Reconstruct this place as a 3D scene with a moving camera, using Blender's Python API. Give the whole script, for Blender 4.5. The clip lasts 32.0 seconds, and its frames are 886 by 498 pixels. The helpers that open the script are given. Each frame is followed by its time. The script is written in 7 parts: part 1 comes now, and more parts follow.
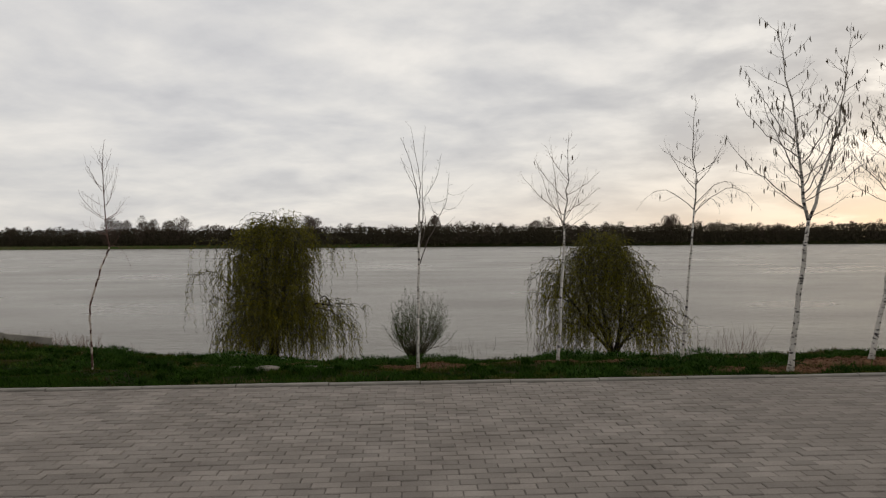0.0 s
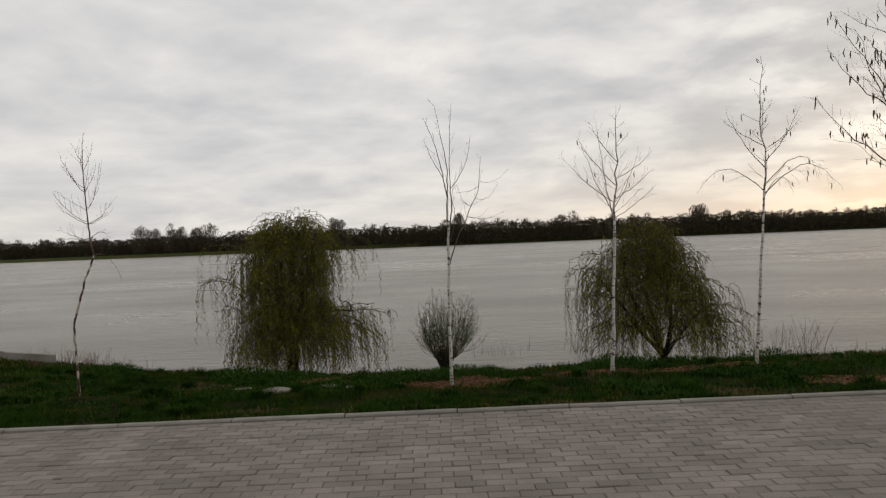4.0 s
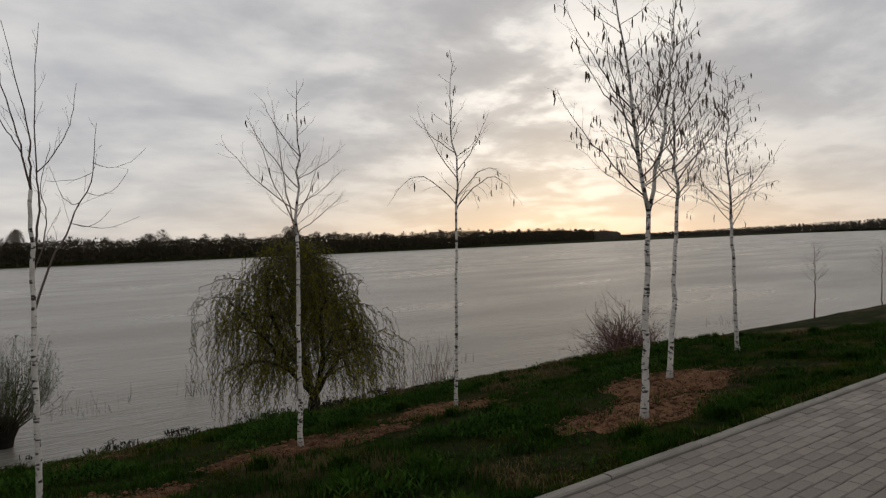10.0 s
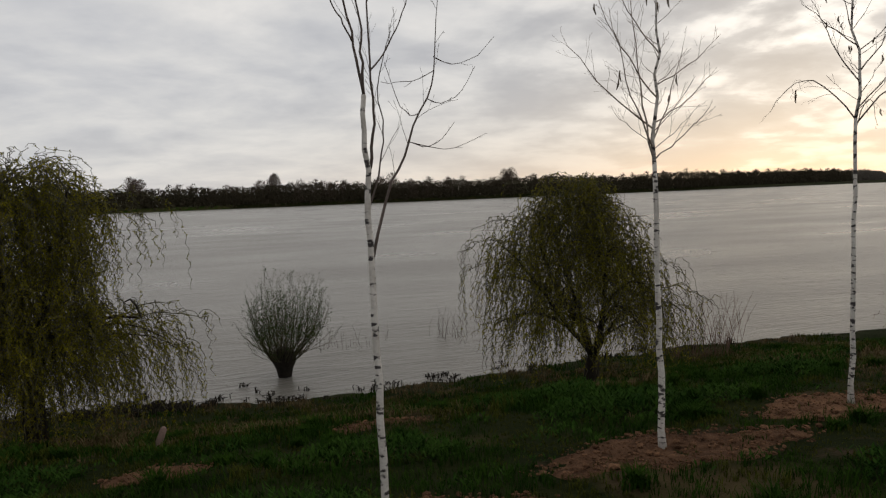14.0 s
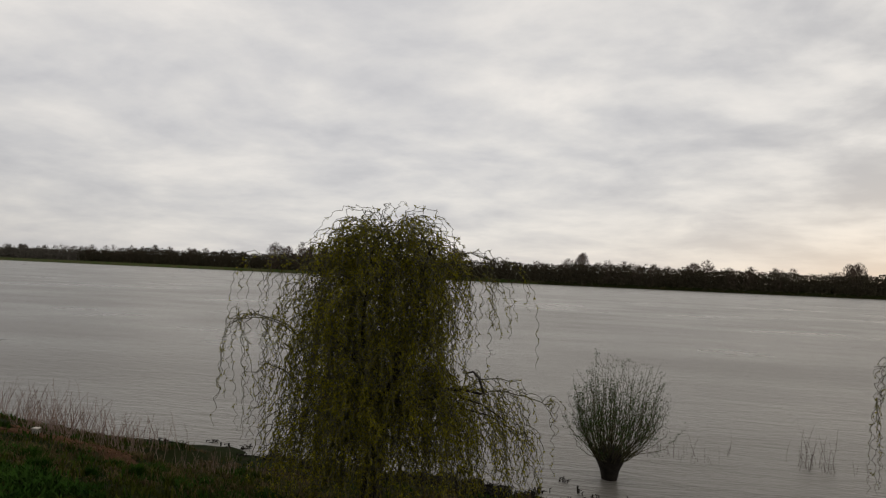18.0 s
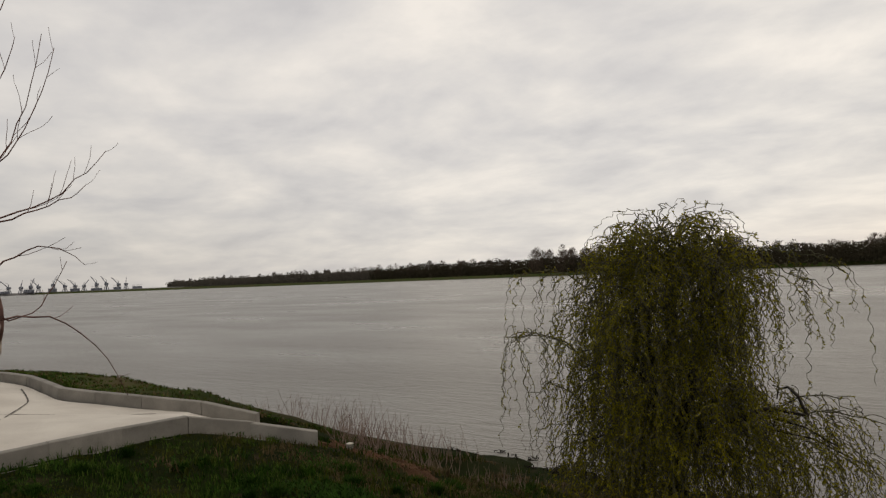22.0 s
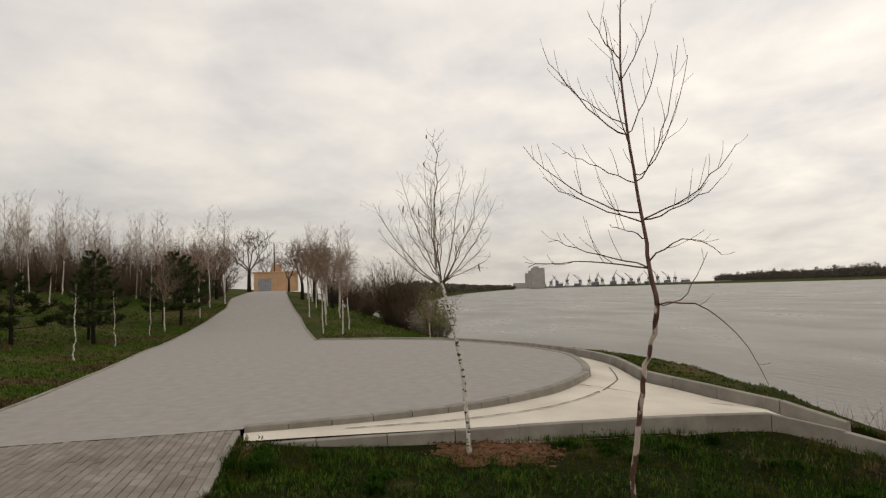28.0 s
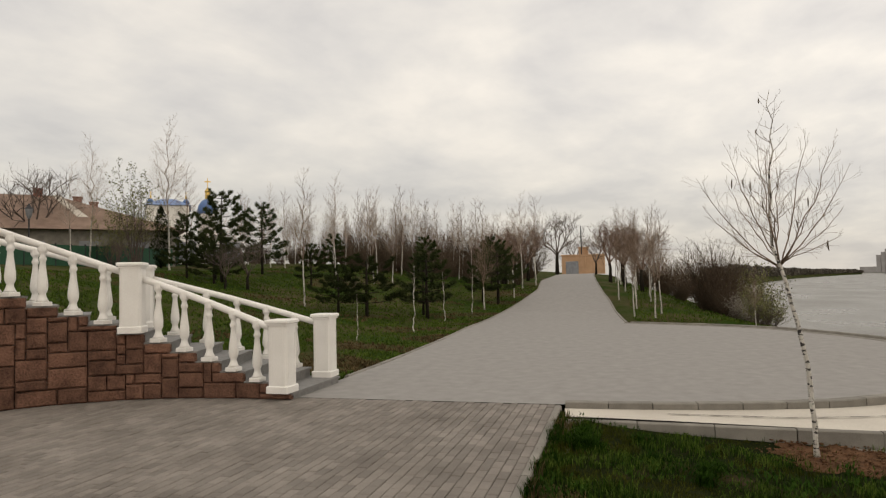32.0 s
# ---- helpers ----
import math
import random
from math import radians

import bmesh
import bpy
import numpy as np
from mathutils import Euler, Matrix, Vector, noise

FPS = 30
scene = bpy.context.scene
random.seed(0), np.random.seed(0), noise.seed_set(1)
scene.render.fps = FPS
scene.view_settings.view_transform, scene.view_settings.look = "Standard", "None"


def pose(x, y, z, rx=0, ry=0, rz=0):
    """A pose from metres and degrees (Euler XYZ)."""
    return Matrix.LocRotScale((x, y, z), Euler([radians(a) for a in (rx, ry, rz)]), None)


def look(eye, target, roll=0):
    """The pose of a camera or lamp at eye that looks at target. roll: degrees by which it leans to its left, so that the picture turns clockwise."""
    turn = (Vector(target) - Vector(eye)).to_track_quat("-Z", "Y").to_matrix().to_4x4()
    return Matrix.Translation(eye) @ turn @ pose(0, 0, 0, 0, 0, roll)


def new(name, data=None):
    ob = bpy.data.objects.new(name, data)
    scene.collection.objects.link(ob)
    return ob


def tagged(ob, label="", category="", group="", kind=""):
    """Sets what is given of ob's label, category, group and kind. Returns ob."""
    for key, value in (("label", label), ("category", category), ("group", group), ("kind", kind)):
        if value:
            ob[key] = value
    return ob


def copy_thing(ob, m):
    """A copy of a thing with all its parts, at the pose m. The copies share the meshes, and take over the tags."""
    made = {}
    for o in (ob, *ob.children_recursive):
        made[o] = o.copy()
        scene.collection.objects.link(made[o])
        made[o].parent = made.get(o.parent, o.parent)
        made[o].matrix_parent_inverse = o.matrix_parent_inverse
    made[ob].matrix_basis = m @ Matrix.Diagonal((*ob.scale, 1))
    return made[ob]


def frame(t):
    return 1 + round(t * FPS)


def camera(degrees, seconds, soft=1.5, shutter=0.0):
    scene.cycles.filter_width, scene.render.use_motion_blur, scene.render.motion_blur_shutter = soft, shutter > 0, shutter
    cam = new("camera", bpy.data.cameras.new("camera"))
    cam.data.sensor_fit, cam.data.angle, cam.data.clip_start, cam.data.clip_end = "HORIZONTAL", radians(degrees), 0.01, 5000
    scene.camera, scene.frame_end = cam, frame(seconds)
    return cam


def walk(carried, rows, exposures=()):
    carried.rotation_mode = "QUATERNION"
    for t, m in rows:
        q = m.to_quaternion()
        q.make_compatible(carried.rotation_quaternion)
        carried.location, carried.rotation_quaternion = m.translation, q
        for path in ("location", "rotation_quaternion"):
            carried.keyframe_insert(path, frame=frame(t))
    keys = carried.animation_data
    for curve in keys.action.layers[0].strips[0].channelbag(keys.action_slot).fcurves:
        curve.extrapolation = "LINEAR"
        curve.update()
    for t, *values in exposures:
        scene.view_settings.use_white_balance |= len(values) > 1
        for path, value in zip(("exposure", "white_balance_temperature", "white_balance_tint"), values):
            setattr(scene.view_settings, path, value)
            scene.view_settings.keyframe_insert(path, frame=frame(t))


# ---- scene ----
cam = camera(68.8, 32.0, 1.25)
PATH = [
    (0, (-0.659, 0.125, 1.583), (-0.557, 2.122, 1.562), -0.4),
    (0.5, (-0.652, 0.317, 1.595), (-0.576, 2.316, 1.581), -0.6),
    (1, (-0.665, 0.466, 1.593), (-0.542, 2.462, 1.583), -1.3),
    (1.5, (-0.738, 0.641, 1.601), (-0.544, 2.632, 1.594), -1.9),
    (2, (-0.775, 0.775, 1.605), (-0.568, 2.764, 1.565), -0.4),
    (2.5, (-0.727, 1.019, 1.624), (-0.512, 3.007, 1.668), -0.5),
    (3, (-0.682, 1.148, 1.59), (-0.453, 3.135, 1.557), -1.1),
    (3.5, (-0.706, 1.36, 1.598), (-0.479, 3.347, 1.601), -1.4),
    (4, (-0.699, 1.522, 1.555), (-0.674, 3.522, 1.53), -2.3),
    (4.5, (-0.625, 1.738, 1.59), (-0.775, 3.732, 1.62), -0.6),
    (6.5, (-0.749, 2.687, 1.603), (-0.694, 4.685, 1.67), 0.1),
    (7, (-0.743, 2.946, 1.607), (-0.497, 4.93, 1.659), 0.4),
    (7.5, (-0.763, 3.212, 1.605), (-0.317, 5.161, 1.673), -0.6),
    (8, (-0.78, 3.446, 1.6), (-0.304, 5.385, 1.71), -0.5),
    (8.5, (-0.764, 3.705, 1.612), (-0.167, 5.613, 1.686), -0.6),
    (9, (-0.831, 3.939, 1.597), (-0.012, 5.764, 1.617), -1.2),
    (9.5, (-0.923, 4.164, 1.603), (0.109, 5.876, 1.55), -2.8),
    (10, (-0.833, 4.495, 1.586), (0.332, 6.121, 1.574), -2.3),
    (10.5, (-0.796, 4.714, 1.539), (0.437, 6.28, 1.371), -0.8),
    (11, (-0.799, 5.014, 1.521), (0.566, 6.461, 1.314), -1.8),
    (11.5, (-0.789, 5.253, 1.509), (0.554, 6.71, 1.237), -1.9),
    (12, (-0.747, 5.594, 1.541), (0.446, 7.193, 1.397), -1.2),
    (12.5, (-0.787, 5.833, 1.555), (0.243, 7.539, 1.392), -1.2),
    (13, (-0.875, 6.126, 1.565), (0.174, 7.826, 1.468), -1.8),
    (13.5, (-0.994, 6.36, 1.558), (-0.111, 8.146, 1.386), -0.0),
    (14, (-1.141, 6.681, 1.56), (-0.572, 8.591, 1.396), -2.2),
    (14.5, (-1.305, 6.922, 1.561), (-0.931, 8.878, 1.378), -0.5),
    (15, (-1.544, 7.235, 1.567), (-1.104, 9.185, 1.485), -1.7),
    (15.5, (-1.791, 7.454, 1.568), (-1.524, 9.432, 1.451), -0.2),
    (17.5, (-1.904, 7.985, 1.517), (-1.77, 9.978, 1.415), -0.9),
    (18, (-1.846, 8.249, 1.509), (-2.188, 10.217, 1.59), 2.5),
    (18.5, (-1.929, 8.379, 1.555), (-2.493, 10.297, 1.602), 0.1),
    (19, (-2.033, 8.547, 1.589), (-2.648, 10.451, 1.583), -1.5),
    (19.5, (-2.058, 8.591, 1.613), (-2.634, 10.506, 1.559), -1.8),
    (20, (-2.066, 8.607, 1.638), (-2.681, 10.51, 1.611), -1.4),
    (20.5, (-2.075, 8.613, 1.64), (-2.811, 10.473, 1.65), -1.4),
    (21, (-2.1, 8.633, 1.646), (-2.957, 10.439, 1.7), -1.5),
    (21.5, (-2.118, 8.619, 1.657), (-3.113, 10.352, 1.738), -2.1),
    (22, (-2.129, 8.618, 1.66), (-3.206, 10.302, 1.743), -2.3),
    (22.5, (-2.137, 8.601, 1.652), (-3.364, 10.179, 1.723), -2.5),
    (23, (-2.153, 8.571, 1.647), (-3.531, 10.019, 1.7), -2.8),
    (23.5, (-2.175, 8.543, 1.643), (-3.642, 9.902, 1.676), -2.6),
    (24, (-2.227, 8.493, 1.644), (-3.718, 9.824, 1.711), -3.2),
    (24.5, (-2.263, 8.446, 1.634), (-3.799, 9.724, 1.716), -2.9),
    (26.5, (-2.344, 8.322, 1.628), (-4.14, 9.195, 1.734), -3.0),
    (27, (-2.325, 8.276, 1.647), (-4.212, 8.922, 1.792), -3.6),
    (27.5, (-2.33, 8.289, 1.652), (-4.263, 8.79, 1.773), -2.5),
    (28, (-2.331, 8.303, 1.656), (-4.286, 8.705, 1.781), -1.9),
    (28.5, (-2.344, 8.3, 1.658), (-4.321, 8.574, 1.792), -2.0),
    (29, (-2.343, 8.286, 1.655), (-4.337, 8.384, 1.786), -2.3),
    (29.5, (-2.346, 8.271, 1.66), (-4.338, 8.216, 1.834), -2.5),
    (30, (-2.353, 8.238, 1.65), (-4.336, 8.061, 1.84), -2.8),
    (30.5, (-2.35, 8.226, 1.654), (-4.323, 7.957, 1.842), -2.9),
    (31, (-2.338, 8.202, 1.653), (-4.303, 7.869, 1.823), -2.7),
    (31.5, (-2.347, 8.175, 1.636), (-4.297, 7.747, 1.763), -2.8),
    (32, (-2.321, 8.161, 1.628), (-4.251, 7.643, 1.727), -1.3),
]
EXPOSURES = [(0.0, 0.02, 6700, 10), (7.0, 0.02, 6650, 10), (11.0, -0.28, 6500, 11), (15.5, -0.04, 6550, 10), (20.0, 0.0, 6850, 11), (26.5, 0.36, 7250, 11), (32.0, 0.50, 7300, 10.0)]
walk(cam, [(t, look(eye, target, roll)) for t, eye, target, roll in PATH], EXPOSURES)

# ---- world, sun ----
SUN_YAW, SUN_UP = 46.0, 11.0          # degrees clockwise from +y, above the horizon
world = bpy.data.worlds.new("overcast_evening")
scene.world = world
world.use_nodes = True


def build_world():
    nt = world.node_tree
    nt.nodes.clear()

    def add(kind):
        return nt.nodes.new(kind)

    def link(a, b):
        nt.links.new(a, b)

    def math_node(op, a, b=None, clamp=False):
        n = add("ShaderNodeMath")
        n.operation, n.use_clamp = op, clamp
        for i, v in enumerate((a, b)):
            if v is None:
                continue
            if isinstance(v, (int, float)):
                n.inputs[i].default_value = v
            else:
                link(v, n.inputs[i])
        return n.outputs[0]

    def mix(fac, a, b, mode="MIX"):
        n = add("ShaderNodeMix")
        n.data_type, n.blend_type = "RGBA", mode
        for sock, v in ((n.inputs[0], fac), (n.inputs[6], a), (n.inputs[7], b)):
            if isinstance(v, (int, float)):
                sock.default_value = v
            elif isinstance(v, tuple):
                sock.default_value = v
            else:
                link(v, sock)
        return n.outputs[2]

    coord = add("ShaderNodeTexCoord")
    sep = add("ShaderNodeSeparateXYZ")
    link(coord.outputs["Generated"], sep.inputs[0])
    up = math_node("MAXIMUM", sep.outputs[2], 0.0)
    den = math_node("ADD", up, 0.20)
    comb = add("ShaderNodeCombineXYZ")
    link(math_node("DIVIDE", sep.outputs[0], den), comb.inputs[0])
    link(math_node("DIVIDE", sep.outputs[1], den), comb.inputs[1])
    flow = add("ShaderNodeMapping")
    flow.inputs["Rotation"].default_value = (0, 0, radians(24))
    flow.inputs["Scale"].default_value = (1.0, 1.1, 1.0)
    link(comb.outputs[0], flow.inputs[0])
    big = add("ShaderNodeTexNoise")
    big.inputs["Scale"].default_value, big.inputs["Detail"].default_value = 1.75, 7.0
    big.inputs["Roughness"].default_value, big.inputs["Distortion"].default_value = 0.52, 0.25
    link(flow.outputs[0], big.inputs[0])
    small = add("ShaderNodeTexNoise")
    small.inputs["Scale"].default_value, small.inputs["Detail"].default_value = 4.2, 7.0
    small.inputs["Roughness"].default_value = 0.6
    link(flow.outputs[0], small.inputs[0])
    cover = math_node("ADD", math_node("MULTIPLY", big.outputs[0], 0.78), math_node("MULTIPLY", small.outputs[0], 0.22))
    ramp = add("ShaderNodeValToRGB")
    stops = ramp.color_ramp
    stops.elements[0].position, stops.elements[0].color = 0.37, (0.68, 0.685, 0.715, 1)
    stops.elements[1].position, stops.elements[1].color = 0.64, (1.06, 1.03, 0.99, 1)
    for at, col in ((0.45, (0.785, 0.785, 0.80, 1)), (0.53, (0.895, 0.885, 0.875, 1))):
        e = stops.elements.new(at)
        e.color = col
    link(cover, ramp.inputs[0])
    # the sun behind the clouds
    sun_dir = (math.sin(radians(SUN_YAW)) * math.cos(radians(SUN_UP)), math.cos(radians(SUN_YAW)) * math.cos(radians(SUN_UP)), math.sin(radians(SUN_UP)))
    dot = add("ShaderNodeVectorMath")
    dot.operation = "DOT_PRODUCT"
    link(coord.outputs["Generated"], dot.inputs[0])
    dot.inputs[1].default_value = sun_dir
    near_sun = math_node("MAXIMUM", dot.outputs["Value"], 0.0)
    wide = math_node("POWER", near_sun, 5.0)
    tight = math_node("POWER", near_sun, 42.0)
    low = math_node("SUBTRACT", 1.0, math_node("MULTIPLY", up, 3.0, clamp=True), clamp=True)
    low2 = math_node("POWER", low, 4.0)
    bulge = math_node("MULTIPLY", math_node("MULTIPLY", dot.outputs["Value"], dot.outputs["Value"]), -0.11)
    side = math_node("ADD", math_node("ADD", 0.805, math_node("MULTIPLY", dot.outputs["Value"], 0.11)), bulge)
    shade = add("ShaderNodeCombineXYZ")
    for k in range(3):
        link(side, shade.inputs[k])
    calm = math_node("SUBTRACT", 0.18, math_node("MULTIPLY", dot.outputs["Value"], 0.16), clamp=True)
    soft = mix(calm, ramp.outputs[0], (0.835, 0.85, 0.915, 1))
    toned = mix(1.0, soft, shade.outputs[0], "MULTIPLY")
    # the cloud sheet thickens towards the horizon on the side away from the sun
    away = math_node("MULTIPLY", math_node("SUBTRACT", 0.55, dot.outputs["Value"], clamp=True), math_node("POWER", low, 2.0))
    dim = math_node("SUBTRACT", 1.0, math_node("MULTIPLY", away, 0.34))
    dull = add("ShaderNodeCombineXYZ")
    for k in range(3):
        link(dim, dull.inputs[k])
    toned = mix(1.0, toned, dull.outputs[0], "MULTIPLY")
    body = add("ShaderNodeMapRange")
    body.inputs[1].default_value, body.inputs[2].default_value, body.inputs[3].default_value, body.inputs[4].default_value = 0.44, 0.55, 0.76, 1.0
    link(cover, body.inputs[0])
    thick = add("ShaderNodeCombineXYZ")
    for k in range(3):
        link(body.outputs[0], thick.inputs[k])
    toned = mix(math_node("MULTIPLY", math_node("POWER", near_sun, 9.0), 0.85), toned, mix(1.0, toned, thick.outputs[0], "MULTIPLY"))
    near_side = math_node("ADD", 0.45, math_node("MULTIPLY", dot.outputs["Value"], 0.55), clamp=True)
    veil = mix(math_node("MULTIPLY", math_node("MULTIPLY", low2, 0.5), near_side), toned, (0.82, 0.795, 0.765, 1))
    warm = mix(math_node("MULTIPLY", math_node("MULTIPLY", wide, low2), 0.75), veil, (0.88, 0.66, 0.45, 1))
    lit = mix(math_node("MULTIPLY", tight, math_node("MULTIPLY", math_node("SUBTRACT", cover, 0.50, clamp=True), 14.0, clamp=True)), warm, (0.34, 0.315, 0.27, 1), "ADD")
    sky = add("ShaderNodeTexSky")
    sky.sky_type, sky.sun_disc = "NISHITA", False
    sky.sun_elevation, sky.sun_rotation = radians(SUN_UP), radians(SUN_YAW)
    thin = mix(1.0, sky.outputs[0], (0.10, 0.10, 0.10, 1), "MULTIPLY")
    both = mix(0.93, thin, lit)
    bg = add("ShaderNodeBackground")
    bg.inputs["Strength"].default_value = 1.0
    link(both, bg.inputs[0])
    out = add("ShaderNodeOutputWorld")
    link(bg.outputs[0], out.inputs[0])


build_world()
sun_data = bpy.data.lights.new("sun", "SUN")
sun_data.energy, sun_data.angle, sun_data.color = 0.40, radians(160), (1.0, 0.88, 0.72)
sun = new("sun", sun_data)
sun.matrix_world = look((60 * math.sin(radians(SUN_YAW)), 60 * math.cos(radians(SUN_YAW)), 18), (0, 0, 2))


# ---- materials ----
def material(name, low, high, rough=0.8, scale=6.0, grain=60.0, bump=0.3, metal=0.0, spec=0.35, bump_size=0.01, per_piece=0.0, stretch=(1, 1, 1)):
    """Two-scale mottled paint, stone or soil; per_piece varies the tone from object to object."""
    m = bpy.data.materials.new(name)
    m.use_nodes = True
    nt = m.node_tree
    n, l = nt.nodes, nt.links
    bsdf = n["Principled BSDF"]
    coord = n.new("ShaderNodeTexCoord")
    mp = n.new("ShaderNodeMapping")
    mp.inputs["Scale"].default_value = stretch
    l.new(coord.outputs["Object"], mp.inputs[0])
    a, b = n.new("ShaderNodeTexNoise"), n.new("ShaderNodeTexNoise")
    for t, s, d in ((a, scale, 5.0), (b, grain, 3.0)):
        t.inputs["Scale"].default_value, t.inputs["Detail"].default_value = s, d
        l.new(mp.outputs[0], t.inputs[0])
    add = n.new("ShaderNodeMath")
    add.operation = "MULTIPLY_ADD"
    l.new(a.outputs[0], add.inputs[0])
    add.inputs[1].default_value = 0.6
    half = n.new("ShaderNodeMath")
    half.operation = "MULTIPLY"
    l.new(b.outputs[0], half.inputs[0])
    half.inputs[1].default_value = 0.4
    l.new(half.outputs[0], add.inputs[2])
    ramp = n.new("ShaderNodeValToRGB")
    ramp.color_ramp.elements[0].position, ramp.color_ramp.elements[0].color = 0.33, (*low, 1)
    ramp.color_ramp.elements[1].position, ramp.color_ramp.elements[1].color = 0.67, (*high, 1)
    l.new(add.outputs[0], ramp.inputs[0])
    last = ramp.outputs[0]
    if per_piece:
        info = n.new("ShaderNodeObjectInfo")
        geo = n.new("ShaderNodeNewGeometry")
        tot = n.new("ShaderNodeMath")
        tot.operation = "ADD"
        l.new(info.outputs["Random"], tot.inputs[0])
        l.new(geo.outputs["Random Per Island"], tot.inputs[1])
        fr = n.new("ShaderNodeMath")
        fr.operation = "FRACT"
        l.new(tot.outputs[0], fr.inputs[0])
        hue = n.new("ShaderNodeHueSaturation")
        rng = n.new("ShaderNodeMapRange")
        rng.inputs[3].default_value, rng.inputs[4].default_value = 1.0 - per_piece, 1.0 + per_piece
        l.new(fr.outputs[0], rng.inputs[0])
        l.new(rng.outputs[0], hue.inputs["Value"])
        l.new(last, hue.inputs["Color"])
        last = hue.outputs[0]
    l.new(last, bsdf.inputs["Base Color"])
    bsdf.inputs["Roughness"].default_value = rough
    bsdf.inputs["Metallic"].default_value = metal
    bsdf.inputs["Specular IOR Level"].default_value = spec
    if bump:
        bp = n.new("ShaderNodeBump")
        bp.inputs["Strength"].default_value, bp.inputs["Distance"].default_value = bump, bump_size
        l.new(add.outputs[0], bp.inputs["Height"])
        l.new(bp.outputs[0], bsdf.inputs["Normal"])
    return m


def birch_bark(name="birch_bark", low=(0.36, 0.33, 0.29), high=(0.60, 0.57, 0.52), mark=(0.035, 0.03, 0.028), size=(27, 27, 58), at=0.535, full=0.60):
    m = material(name, low, high, 0.75, 9, 70, 0.3)
    n, l = m.node_tree.nodes, m.node_tree.links
    bsdf = n["Principled BSDF"]
    base = bsdf.inputs["Base Color"].links[0].from_socket
    coord = n.new("ShaderNodeTexCoord")
    mp = n.new("ShaderNodeMapping")
    mp.inputs["Scale"].default_value = size
    l.new(coord.outputs["Object"], mp.inputs[0])
    t = n.new("ShaderNodeTexNoise")
    t.inputs["Scale"].default_value, t.inputs["Detail"].default_value = 0.55, 3
    l.new(mp.outputs[0], t.inputs[0])
    ramp = n.new("ShaderNodeValToRGB")
    ramp.color_ramp.elements[0].position, ramp.color_ramp.elements[0].color = at, (0, 0, 0, 1)
    ramp.color_ramp.elements[1].position, ramp.color_ramp.elements[1].color = full, (1, 1, 1, 1)
    l.new(t.outputs[0], ramp.inputs[0])
    mix = n.new("ShaderNodeMix")
    mix.data_type = "RGBA"
    l.new(ramp.outputs[0], mix.inputs[0])
    l.new(base, mix.inputs[6])
    mix.inputs[7].default_value = (*mark, 1)
    l.new(mix.outputs[2], bsdf.inputs["Base Color"])
    return m


def leaf_material(name, low, high, glow=0.25):
    m = material(name, low, high, 0.9, 3.0, 30.0, 0.0, spec=0.04, per_piece=0.28)
    n, l = m.node_tree.nodes, m.node_tree.links
    bsdf, out = n["Principled BSDF"], n["Material Output"]
    tr = n.new("ShaderNodeBsdfTranslucent")
    l.new(bsdf.inputs["Base Color"].links[0].from_socket, tr.inputs[0])
    mx = n.new("ShaderNodeMixShader")
    mx.inputs[0].default_value = glow
    l.new(bsdf.outputs[0], mx.inputs[1])
    l.new(tr.outputs[0], mx.inputs[2])
    l.new(mx.outputs[0], out.inputs[0])
    return m


def water_material():
    m = bpy.data.materials.new("river_water")
    m.use_nodes = True
    n, l = m.node_tree.nodes, m.node_tree.links
    bsdf = n["Principled BSDF"]
    bsdf.inputs["Base Color"].default_value = (0.140, 0.131, 0.114, 1)
    bsdf.inputs["Roughness"].default_value = 0.20
    bsdf.inputs["IOR"].default_value = 1.25
    coord = n.new("ShaderNodeTexCoord")
    last = None
    for sc, stretch, strength, dist in ((0.85, (0.35, 1.5, 1), 0.6, 0.10), (3.4, (0.40, 1.6, 1), 0.7, 0.065), (0.05, (0.5, 1.0, 1), 0.25, 0.45)):
        mp = n.new("ShaderNodeMapping")
        mp.inputs["Scale"].default_value = stretch
        mp.inputs["Rotation"].default_value = (0, 0, radians(-9))
        l.new(coord.outputs["Object"], mp.inputs[0])
        t = n.new("ShaderNodeTexNoise")
        t.inputs["Scale"].default_value, t.inputs["Detail"].default_value = sc, 5
        t.inputs["Distortion"].default_value = 1.0
        l.new(mp.outputs[0], t.inputs[0])
        bp = n.new("ShaderNodeBump")
        bp.inputs["Strength"].default_value, bp.inputs["Distance"].default_value = strength, dist
        l.new(t.outputs[0], bp.inputs["Height"])
        if last:
            l.new(last, bp.inputs["Normal"])
        last = bp.outputs[0]
    l.new(last, bsdf.inputs["Normal"])
    # calm and ruffled streaks
    mp = n.new("ShaderNodeMapping")
    mp.inputs["Scale"].default_value = (0.4, 1.0, 1)
    mp.inputs["Rotation"].default_value = (0, 0, radians(-6))
    l.new(coord.outputs["Object"], mp.inputs[0])
    t = n.new("ShaderNodeTexNoise")
    t.inputs["Scale"].default_value, t.inputs["Detail"].default_value = 0.12, 6
    l.new(mp.outputs[0], t.inputs[0])
    r = n.new("ShaderNodeMapRange")
    r.inputs[1].default_value, r.inputs[2].default_value, r.inputs[3].default_value, r.inputs[4].default_value = 0.36, 0.64, 0.27, 0.37
    l.new(t.outputs[0], r.inputs[0])
    l.new(r.outputs[0], bsdf.inputs["Roughness"])
    return m


